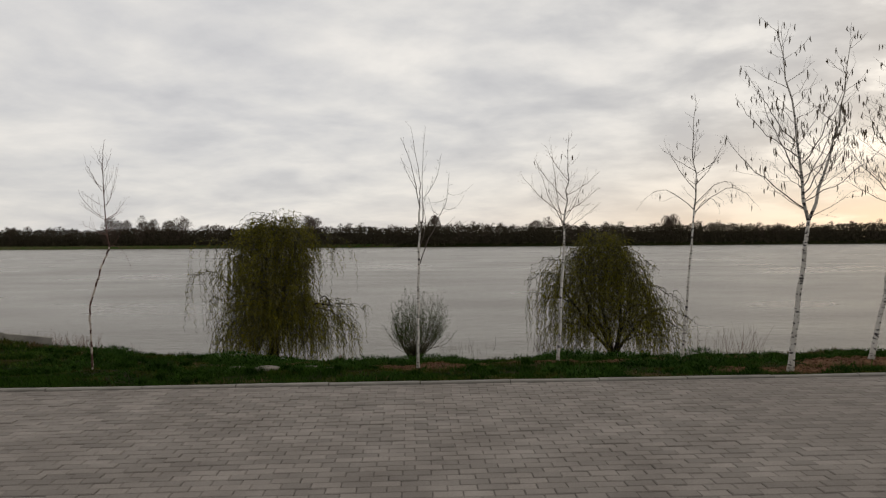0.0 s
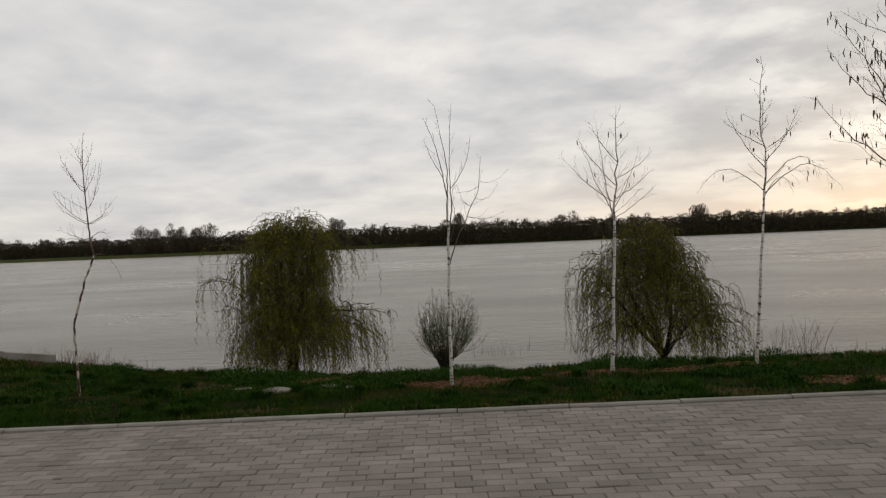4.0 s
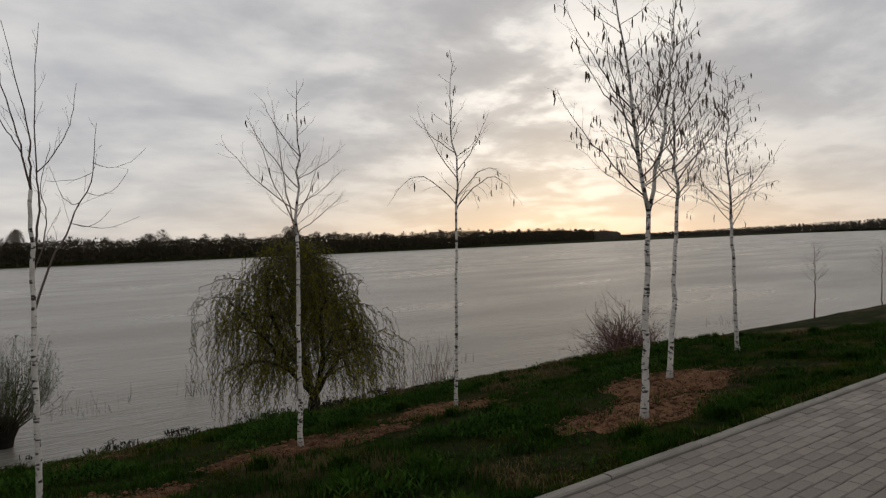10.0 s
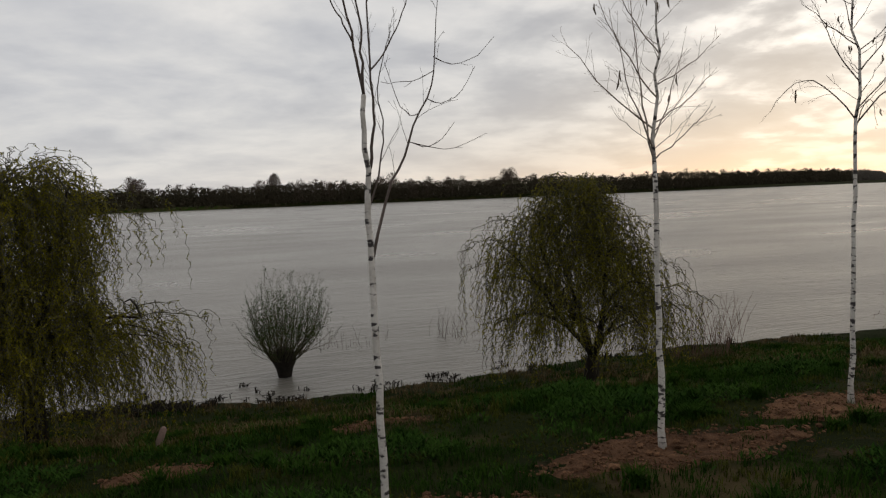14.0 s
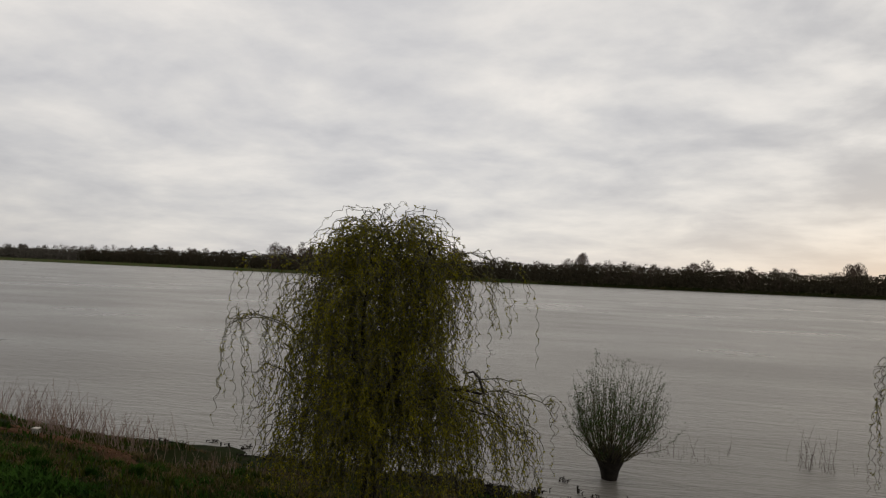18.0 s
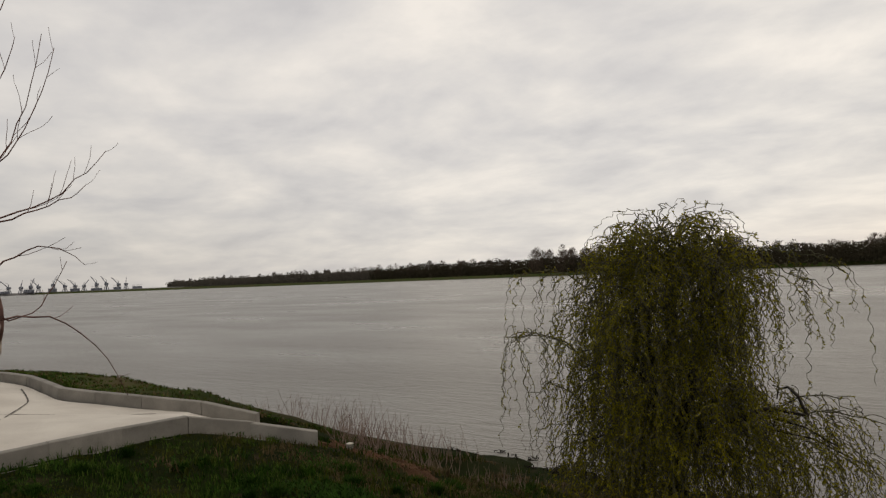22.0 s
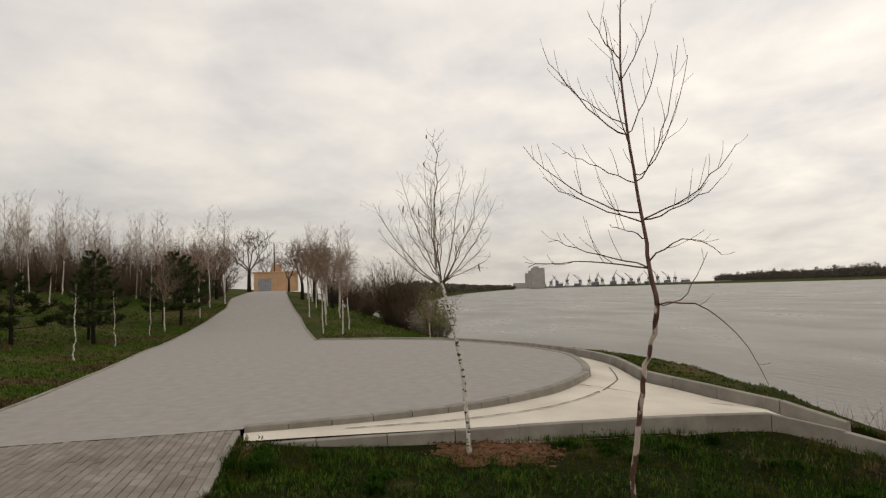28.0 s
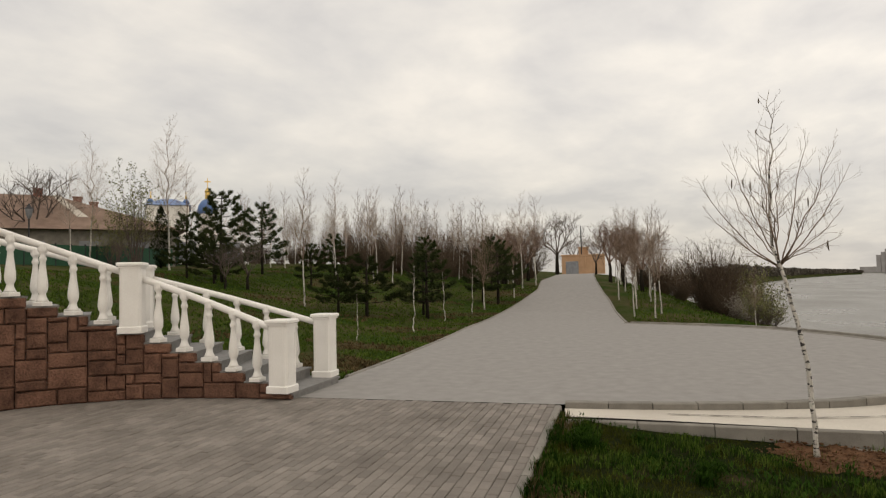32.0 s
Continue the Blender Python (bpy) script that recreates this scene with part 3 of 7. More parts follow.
# ---- gutter, kerbs and low walls ----
apron_rim = smooth_line([(-10.54, 7.46, -0.08), (-10.56, 8.4, -0.095), (-10.58, 10.0, -0.13), (-10.60, 11.4, -0.158), (-10.47, 13.1, -0.17), (-10.24, 14.3, -0.19), (-10.95, 14.95, -0.33), (-11.76, 15.48, -0.45), (-12.42, 15.07, -0.37), (-13.23, 14.83, -0.31), (-14.2, 14.67, -0.28), (-15.1, 14.81, -0.24), (-16.6, 15.06, -0.20), (-18.4, 14.94, -0.17), (-20.85, 14.34, -0.14), (-24.2, 12.35, -0.13), (-26.4, 8.5, -0.12)], 240)


def apron_top(x):
    """Height of the apron along the bay's kerb."""
    return lerp_table(-float(x), [(10.9, -0.062), (11.4, -0.075), (12.5, -0.108)])


def gutter():
    """Pale concrete apron between the turning bay and the low walls."""
    inner = smooth_line([(x, y, -0.11) for x, y in BAY], 90)
    rim = apron_rim
    g = Geo()
    n = len(rim)
    # every rim point is joined to the bay point that lies nearest along the way round
    ib = 0
    g.v = [tuple(map(float, p)) for p in rim]
    idx = []
    for p in rim:
        while ib < len(inner) - 1 and np.hypot(*(inner[ib + 1] - p)[:2]) <= np.hypot(*(inner[ib] - p)[:2]):
            ib += 1
        idx.append(ib)
    g.v += [(float(p[0]), float(p[1]), apron_top(p[0])) for p in inner]
    for i in range(n - 1):
        a, b = idx[i], idx[i + 1]
        if a == b:
            g.f.append((i, i + 1, n + a))
        else:
            g.f.append((i, i + 1, n + b))
            for j in range(a, b):
                g.f.append((i, n + j + 1, n + j))
    return structure("gutter", g, M["concrete"], "pale concrete apron with hairline cracks beside the kerb", "apron")


gutter()
chute = Geo().add([(-10.24, 14.30, -0.188), (-10.18, 14.98, -0.42), (-9.88, 15.36, -0.57), (-9.20, 15.91, -0.82), (-11.76, 15.48, -0.448), (-11.45, 15.70, -0.56), (-11.18, 15.86, -0.64), (-10.62, 16.02, -0.84)], [(0, 1, 5, 4), (1, 2, 6, 5), (2, 3, 7, 6)])
structure("chute", chute, M["concrete"], "concrete outlet of the apron towards the river", "chute")


def apron_z(x, y):
    """Height of the apron between the bay's kerb and its outer rim."""
    way = np.hypot(apron_rim[:, 0] - x, apron_rim[:, 1] - y)
    k = int(np.argmin(way))
    inside = min(math.hypot(p[0] - x, p[1] - y) for p in smooth_line(BAY, 90))
    return (apron_top(x) * way[k] + apron_rim[k][2] * inside) / max(way[k] + inside, 0.01)


crack = Geo()
for line in (smooth_line([(-10.83, 8.7), (-10.88, 9.5), (-10.95, 10.2), (-11.28, 11.34), (-11.63, 12.0), (-12.25, 12.74), (-13.57, 13.77), (-14.35, 14.2), (-15.8, 14.75)], 70), smooth_line([(-13.31, 12.90), (-12.61, 13.63), (-12.04, 14.21), (-11.5, 14.75)], 20)):
    line = [(x, y, apron_z(x, y) - 0.006) for x, y in line]
    for i in range(len(line) - 1):
        a, b = Vector(line[i]), Vector(line[i + 1])
        a.z += 0.016
        b.z += 0.016
        side = (b - a).cross(Vector((0, 0, 1))).normalized() * (0.011 + 0.005 * math.sin(i * 1.9))
        crack.add([tuple(a - side), tuple(a + side), tuple(b + side), tuple(b - side)], [(0, 1, 2, 3)])
structure("expansion_joint", crack, M["joint"], "dark joints in the concrete apron", "joint")


def kerb_run(name, line, width, depth, rise, label, piece, step=1.0, gap=0.012, inward=1):
    """A row of kerb stones along a line of (x, y, z of the top)."""
    root = thing(name, (0, 0, 0), label, "kerb", "", "structure")
    s = np.concatenate([[0], np.cumsum(np.linalg.norm(np.diff(line[:, :2], axis=0), axis=1))])
    count = max(int(s[-1] / step), 1)
    for i in range(count):
        t0, t1 = s[-1] * i / count + gap / 2, s[-1] * (i + 1) / count - gap / 2
        a = np.array([np.interp(t0, s, line[:, k]) for k in range(3)])
        b = np.array([np.interp(t1, s, line[:, k]) for k in range(3)])
        d = (b - a)[:2] / np.linalg.norm((b - a)[:2])
        nrm = np.array([-d[1], d[0]]) * inward * width
        bv = 0.012
        g = Geo()
        vs = []
        for p in (a, b):
            z = p[2] + rise + random.uniform(-0.004, 0.004)
            prof = [(0, z - depth), (0, z - bv), (bv / width, z), (1 - bv / width, z), (1, z - bv), (1, z - depth)]
            vs += [(float(p[0] + nrm[0] * u), float(p[1] + nrm[1] * u), float(zz)) for u, zz in prof]
        fs = [(j, j + 1, 7 + j, 6 + j) for j in range(5)] + [(5, 4, 3, 2, 1, 0), (6, 7, 8, 9, 10, 11), (0, 6, 11, 5)]
        g.add(vs, fs)
        part(piece, g, M["kerb"], root)
    return root


foot = [(x + 0.125, y) for x, y, z in smooth_line(WALL_NEAR[:6], 60) if y > 10.6] + [(x + 0.125, y) for x, y, z in smooth_line(WALL_NEAR[5:], 20) if y < 15.6]
kerb_run("wall_footing", np.array([(x, y, ground_z(x + 0.15, y - 0.05)) for x, y in foot]), 0.12, 0.3, 0.0, "rough pale concrete footing of the low wall", "footing_piece", 0.8, inward=-1)
line = np.array([(x, KERB_Y, 0.0) for x in np.linspace(-10.72, 34, 200)])
kerb_run("promenade_kerb", line, 0.085, 0.20, 0.022, "narrow grey concrete edging along the promenade", "kerb_stone", 1.0, inward=-1)
kerb_run("bay_kerb", np.array([(x, y, 0.0) for x, y in smooth_line(BAY, 120)]), 0.15, 0.30, 0.015, "pale concrete kerb round the turning bay", "kerb_stone", 0.55, inward=1)
kerb_run("river_kerb", smooth_line(OUTER, 160), 0.13, 0.45, 0.0, "raised concrete kerb on the river side of the apron", "kerb_stone", 1.0, inward=-1)
kerb_run("apron_wall", smooth_line(WALL_NEAR[:6], 80), 0.12, 0.55, 0.0, "low concrete wall between lawn and apron", "wall_block", 0.8, inward=-1)
kerb_run("apron_wall_end", smooth_line(WALL_NEAR[5:], 30), 0.12, 0.5, 0.0, "low concrete wall running down to the water", "wall_block", 0.9, inward=-1)
kerb_run("road_kerb_south", np.array([(x, road_edges(x)[0], road_z(x)) for x in np.linspace(-12.9, -98, 160)]), 0.09, 0.2, 0.02, "narrow concrete edging between road and lawn", "kerb_stone", 1.6, inward=1)
kerb_run("road_kerb_north", np.array([(x, road_edges(x)[1], road_z(x)) for x in np.linspace(-26.6, -98, 140)]), 0.09, 0.2, 0.02, "narrow concrete edging of the rising road", "kerb_stone", 1.6, inward=-1)

# ---- promenade ----
bed = Geo().box((SEAM_X, -6.0, -0.13), (34, KERB_Y - 0.085, -0.012))
promenade = structure("pavement", bed, M["joint"], "promenade paved with grey-brown rectangular setts", "pavement")
SETT_X, SETT_Y = 0.195, 0.097


def sett(x0, y0, x1, y1, z, b=0.006):
    vs = [(x0, y0, -0.03), (x1, y0, -0.03), (x1, y1, -0.03), (x0, y1, -0.03), (x0, y0, z - b), (x1, y0, z - b), (x1, y1, z - b), (x0, y1, z - b), (x0 + b, y0 + b, z), (x1 - b, y0 + b, z), (x1 - b, y1 - b, z), (x0 + b, y1 - b, z)]
    fs = [(8, 9, 10, 11), (4, 5, 9, 8), (5, 6, 10, 9), (6, 7, 11, 10), (7, 4, 8, 11), (0, 1, 5, 4), (1, 2, 6, 5), (2, 3, 7, 6), (3, 0, 4, 7)]
    return vs, fs


def lay_setts():
    rng = random.Random(5)
    rest = Geo()
    one = [mesh_of("sett", Geo().add(*sett(0.0012, 0.0025, SETT_X - 0.0012, SETT_Y - 0.0025, dz)), M["sett"]) for dz in (0.0, 0.002, -0.0015, 0.001)]
    loose = 0
    row = 0
    y = KERB_Y - 0.09 - SETT_Y
    while y > -3.0:
        x = SEAM_X + 0.02 - (row % 2) * SETT_X * 0.5 + (rng.random() - 0.5) * 0.03
        while x < (20 if y > 3 else 8):
            x0, x1 = max(x, SEAM_X + 0.01), x + SETT_X
            if x1 - x0 > 0.06:
                if 2.1 < x < 4.2 and 5.0 < y < 7.3 and x0 == x and loose < 300:
                    ob = new("sett", one[rng.randrange(4)])
                    ob.location = (x, y, 0)
                    ob.parent = promenade
                    loose += 1
                else:
                    tight, wide = rng.uniform(0.0005, 0.0016), rng.uniform(0.0012, 0.0032)
                    rest.add(*sett(x0 + tight, y + wide, x1 - tight, y + SETT_Y - wide, rng.uniform(-0.005, 0.003)))
            x += SETT_X
        y -= SETT_Y
        row += 1
    tagged(part("laid_setts", rest, M["sett"], promenade), kind="stuff")


far_paving = Geo().box((20.0, 3.0, -0.01), (34, KERB_Y - 0.085, -0.002)).box((8.0, -6.0, -0.01), (34, 3.0, -0.002)).box((SEAM_X, -6.0, -0.01), (8.0, -3.0, -0.002))
part("distant_paving", far_paving, M["sett"], promenade)


# ---- trees ----
def wander(p, d, length, n, rng, wild, lift=0.0):
    """A crooked line of n steps."""
    pts, d = [Vector(p)], Vector(d).normalized()
    for i in range(n):
        d = (d + Vector((rng.gauss(0, wild), rng.gauss(0, wild), rng.gauss(0, wild) + lift))).normalized()
        pts.append(pts[-1] + d * (length / n))
    return pts


def taper(r0, r1, n):
    return [r0 + (r1 - r0) * i / (n - 1) for i in range(n)]


def sprays(g, line, r, rng, level, reach, droop=0.0, density=1.0, tips=None, start=0.25, wide=0.7):
    """Side twigs along a limb, with finer ones on them."""
    n = len(line)
    total = sum((line[i + 1] - line[i]).length for i in range(n - 1))
    count = max(2, int(total * 9 * density))
    for k in range(count):
        u = start + (1 - start) * (k + rng.random()) / count
        f = u * (n - 1)
        i = min(int(f), n - 2)
        p = line[i].lerp(line[i + 1], f - i)
        axis = (line[i + 1] - line[i]).normalized()
        side = axis.orthogonal().normalized()
        side.rotate(Matrix.Rotation(rng.uniform(0, 2 * math.pi), 3, axis))
        d = axis * rng.uniform(0.5, 0.9) + side * wide + Vector((0, 0, 0.12))
        ln = reach * (1.15 - 0.75 * u) * rng.uniform(0.55, 1.15)
        tw = wander(p, d, ln, 5, rng, 0.10, 0.05 - droop)
        rr = r * (1 - 0.6 * u)
        g.tube(tw, taper(rr, max(rr * 0.4, 0.0010), len(tw)), 3, False)
        if tips is not None:
            tips.append(tw[-1])
            if rng.random() < 0.5:
                tips.append(tw[3])
        if level > 0:
            sprays(g, tw, rr * 0.55, rng, level - 1, ln * 0.55, droop, density * 1.1, tips, 0.3, wide)


def limb_line(p, goal, rng, n=10, belly=0.06, rough=0.008):
    """A limb from p to goal that first leans out and then turns up."""
    d = goal - p
    flat = Vector((d.x, d.y, 0))
    out = []
    for i in range(n):
        u = i / (n - 1)
        q = p + d * u + (flat - Vector((0, 0, d.z)) * 0.6) * belly * math.sin(math.pi * u)
        if 0 < i:
            q += Vector((rng.gauss(0, rough), rng.gauss(0, rough), rng.gauss(0, rough))) * d.length
        out.append(q)
    return out


def birch(base, fork, top, seed, limbs=(), r=0.035, prim=16, reach=0.7, catkins=0, label="young white-barked birch with bare twigs in the grass", trunk_mat="bark", twig_mat="twig", droop=0.0, density=1.0, wiggle=0.009, level=1, name="birch_tree", group="young birches on the bank", bend=None, fine=1.0, steep=0.0, leader_mat=None, twin=None):
    """base, fork and top are places. limbs: (height, dx, dy, dz, droop) of the main side limbs; prim: lesser side branches of the stem."""
    rng = random.Random(seed)
    o = Vector(base)
    root = thing(name, o, label, "tree", group)
    b, f, t = Vector((0, 0, -0.05)), Vector(fork) - o, Vector(top) - o
    n = 12
    line = []
    for i in range(n):
        u = i / (n - 1)
        p = b.lerp(f, u)
        if 0 < i < n - 1:
            p += Vector((rng.gauss(0, wiggle), rng.gauss(0, wiggle), 0)) * (1 - u * 0.5)
            if bend:
                p += Vector(bend) * math.sin(math.pi * u)
        line.append(p)
    stem = line[:]
    h = (t - f).length
    for i in range(1, 11):
        u = i / 10
        stem.append(f.lerp(t, u) + Vector((rng.gauss(0, 0.010), rng.gauss(0, 0.010), 0)) * h * (1 if i < 10 else 0))
    top_r = [r * (1.4 if i == 0 else (1.0 - 0.38 * i / (n - 1)) * rng.uniform(0.93, 1.07)) for i in range(n)]
    part("trunk", Geo().tube(line, top_r, 10), M[trunk_mat], root, smooth=True)
    part("leader", Geo().tube(stem[n - 1:], taper(r * 0.62, 0.0025, 11), 7), M[leader_mat or trunk_mat], root, "thin upper stem", True)
    tips = []
    crown = Geo()
    if twin:
        second = limb_line(f, f + Vector(twin), rng, 12, 0.05, 0.010)
        part("leader", Geo().tube(second, taper(r * 0.58, 0.0025, 12), 7), M[trunk_mat], root, "thin upper stem", True)
        for q in range(2, 11):
            for side in (-1, 1):
                a = q * 2.4 + side
                ln = reach * (1.0 - 0.06 * q) * rng.uniform(0.6, 1.0)
                lim = limb_line(second[q], second[q] + Vector((math.cos(a) * 0.7, math.sin(a) * 0.7, 0.65)) * ln, rng, 8, 0.05, 0.012)
                crown.tube(lim, taper((0.0022 + 0.0032 * ln) * fine, 0.0013, 8), 4, False)
                sprays(crown, lim, 0.0022 * fine, rng, level, 0.45 * ln, droop, density, tips, 0.18, 0.6)

    def on_stem(z):
        for i in range(len(stem) - 1):
            if stem[i + 1].z >= z:
                return stem[i].lerp(stem[i + 1], (z - stem[i].z) / max(stem[i + 1].z - stem[i].z, 1e-4))
        return stem[-1]

    for z0, dx, dy, dz, sag in limbs:
        p = on_stem(z0)
        lim = limb_line(p, p + Vector((dx, dy, dz)), rng)
        if sag:
            lim = [q + Vector((0, 0, sag * math.sin(math.pi * i / 9) - 0.1 * sag * (i / 9) ** 2)) for i, q in enumerate(lim)]
        ln = math.sqrt(dx * dx + dy * dy + dz * dz)
        part("limb", Geo().tube(lim, taper(min(r * 0.36, 0.0028 + 0.0044 * ln), 0.0016, 10), 6), M[twig_mat], root, smooth=True)
        sprays(crown, lim, 0.0026 * fine, rng, level, 0.34 * ln if sag == 0 else 0.3 * ln, droop + (0.25 if sag else 0), density, tips, 0.2, 0.6)
    for k in range(prim):
        u = (k + rng.random()) / prim
        z0 = f.z * 0.97 + (t.z - f.z * 0.97) * (0.03 + 0.92 * u)
        p = on_stem(z0)
        a = k * 2.4 + rng.uniform(-0.5, 0.5)
        ln = reach * (1.05 - 0.7 * u) * rng.uniform(0.7, 1.15)
        lim = limb_line(p, p + Vector((math.cos(a) * 0.72, math.sin(a) * 0.72, rng.uniform(0.45, 0.8) + steep)) * ln, rng, 8, 0.05, 0.012)
        if droop:
            lim = [q - Vector((0, 0, droop * ln * 2.0 * (i / 7) ** 2)) for i, q in enumerate(lim)]
        crown.tube(lim, taper((0.0022 + 0.0032 * ln) * fine, 0.0013, 8), 4, False)
        sprays(crown, lim, 0.0022 * fine, rng, level, 0.45 * ln, droop, density, tips, 0.18, 0.6)
    part("crown", crown, M[twig_mat], root)
    if catkins:
        c = Geo()
        for p in (tips if len(tips) <= catkins else rng.sample(tips, catkins)):
            ln = rng.uniform(0.055, 0.12)
            c.tube([p, p + Vector((rng.gauss(0, 0.006), rng.gauss(0, 0.006), -ln * 0.5)), p + Vector((rng.gauss(0, 0.008), rng.gauss(0, 0.008), -ln))], [0.004, 0.0085, 0.003], 5)
        tagged(part("catkin_mass", c, M["catkin"], root, "dark hanging catkins"), kind="stuff")
    return root


def gz(x, y):
    return ground_z(x, y)


def flowing(pts, n, rng, rough=0.0):
    """n points along a smooth curve through pts, a little uneven."""
    p = [Vector(q) for q in pts]
    p = [2 * p[0] - p[1]] + p + [2 * p[-1] - p[-2]]
    out = []
    for i in range(n):
        u = i / (n - 1) * (len(p) - 3)
        k = min(int(u), len(p) - 4)
        u -= k
        a, b, c, d = p[k:k + 4]
        q = 0.5 * (2 * b + (c - a) * u + (2 * a - 5 * b + 4 * c - d) * u * u + (3 * b - a - 3 * c + d) * u ** 3)
        out.append(q + (Vector((rng.gauss(0, rough), rng.gauss(0, rough), rng.gauss(0, rough * 0.5))) if 0 < i else Vector()))
    return out


def many_stemmed_birch():
    """The young birch whose stem parts into several upright ones, with one long limb leaning out low down."""
    rng = random.Random(11)
    o = Vector((-0.545, 9.9, gz(-0.545, 9.9)))
    root = thing("birch_tree", o, "young white-barked birch parting into dark upright stems", "tree", "young birches on the bank")
    k = -o.z
    trunk = flowing([(0, 0, -0.05), (0.0, 0.02, 0.3 + k), (0.01, 0.12, 0.9 + k), (0.025, 0.24, 1.35 + k), (0.03, 0.28, 1.78 + k), (0.035, 0.32, 2.12 + k)], 18, rng, 0.004)
    part("trunk", Geo().tube(trunk, [0.031 if i == 0 else (0.0225 - 0.0085 * i / 17) * rng.uniform(0.95, 1.05) for i in range(18)], 10), M["bark"], root, smooth=True)
    crown = Geo()
    limbs = (
        ([trunk[-1], (-0.11, -0.04, 2.36 + k), (-0.17, -0.02, 2.66 + k), (-0.26, 0.0, 3.0 + k), (-0.36, 0.03, 3.22 + k)], 0.0085),
        ([(-0.055, -0.04, 1.72 + k), (-0.02, -0.02, 1.95 + k), (-0.03, -0.02, 2.25 + k), (-0.02, 0.0, 2.8 + k), (0.03, 0.02, 3.40 + k)], 0.0095),
        ([trunk[-1], (-0.06, 0.02, 2.35 + k), (-0.06, 0.06, 2.6 + k), (-0.13, 0.12, 3.0 + k), (-0.20, 0.16, 3.42 + k)], 0.0085),
        ([trunk[9], (0.05, 0.01, 1.60 + k), (0.16, 0.04, 1.79 + k), (0.24, 0.06, 2.0 + k), (0.35, 0.08, 2.20 + k), (0.37, 0.09, 2.40 + k), (0.41, 0.10, 2.68 + k)], 0.0090),
        ([trunk[11], (0.0, -0.04, 1.73 + k), (0.02, -0.08, 1.95 + k), (-0.01, -0.14, 2.15 + k), (0.05, -0.2, 2.42 + k)], 0.0055),
        ([(-0.03, -0.02, 2.25 + k), (0.10, 0.06, 2.42 + k), (0.22, 0.12, 2.66 + k), (0.28, 0.14, 3.0 + k)], 0.0055),
        ([(-0.12, -0.04, 2.40 + k), (-0.24, -0.08, 2.62 + k), (-0.36, -0.12, 2.9 + k)], 0.0050),
    )
    limbs = [([p if i == 0 and isinstance(p, Vector) else Vector(p) + Vector((0.11, 0.34, 0.0)) for i, p in enumerate(pts)], r) for pts, r in limbs]
    for pts, r in limbs:
        lim = flowing(pts, 16, rng, 0.004)
        part("limb", Geo().tube(lim, taper(r, 0.0018, 16), 6), M["twig"], root, smooth=True)
        sprays(crown, lim, 0.0026, rng, 1, 0.30, -0.02, 0.55, None, 0.22, 0.5)
    # long thin side shoots of the low limb
    low = flowing(limbs[3][0], 16, rng, 0.0)
    for i, dx, dz in ((6, 0.52, 0.06), (6, 0.30, 0.12), (9, 0.33, 0.20), (12, 0.42, 0.16), (11, -0.33, -0.08), (8, -0.20, 0.26)):
        p = low[i]
        lim = [p + Vector((dx * u, dx * 0.25 * u, dz * u * u - 0.05 * math.sin(math.pi * u) + rng.gauss(0, 0.004))) for u in [q / 7 for q in range(8)]]
        crown.tube(lim, taper(0.0034, 0.0014, 8), 4, False)
        sprays(crown, lim, 0.0018, rng, 0, 0.10, 0, 0.5, None, 0.3, 0.4)
    part("crown", crown, M["twig"], root)


many_stemmed_birch()
birch((1.81, 10.85, gz(1.81, 10.85)), (2.015, 11.22, 1.78), (2.13, 11.32, 3.5), 12, ((2.25, -0.22, 0.0, 1.45, 0), (2.5, -0.75, 0.1, 0.75, 0), (2.75, -0.6, -0.1, 0.75, 0), (2.25, 0.65, 0.1, 0.50, 0), (2.55, 0.6, 0.0, 0.45, 0), (2.85, 0.55, -0.1, 0.40, 0), (3.1, -0.4, 0.1, 0.65, 0), (2.4, 0.45, 0.2, 0.85, 0), (2.35, -0.5, -0.2, 1.0, 0)), 0.028, 16, 0.5, 8, twig_mat="pale_twig", density=1.0)
birch((4.08, 11.2, gz(4.08, 11.2)), (4.45, 11.52, 2.15), (4.50, 11.6, 4.25), 13, ((2.60, 1.25, 0.1, 0.15, 0.38), (2.65, -1.0, 0.0, 0.10, 0.32), (2.55, 0.65, 0.3, 0.1, 0.28), (2.75, 0.8, -0.2, 0.2, 0.3), (3.35, -0.6, 0.1, 0.45, 0), (3.3, 0.55, 0.0, 0.45, 0), (3.5, 0.2, 0.3, 0.6, 0), (3.0, -0.55, 0.1, 0.9, 0), (3.1, 0.5, -0.1, 0.8, 0)), 0.025, 18, 0.5, 26, density=0.8)
birch((4.41, 8.54, gz(4.41, 8.54)), (4.75, 8.65, 1.84), (4.40, 8.78, 4.6), 14, ((2.2, -1.0, 0.2, 1.0, 0), (2.4, 0.1, -0.8, 1.0, 0), (2.6, -0.75, -0.2, 1.3, 0), (2.5, 0.75, 0.4, 1.1, 0), (2.8, 0.5, -0.4, 1.3, 0), (3.1, -0.5, 0.4, 1.1, 0), (2.3, 0.9, -0.3, 0.7, 0), (2.9, -0.9, 0.0, 0.8, 0)), 0.040, 26, 1.05, 230, label="white birch with a forked trunk and many hanging catkins", density=0.95, twin=(0.62, -0.05, 2.55))
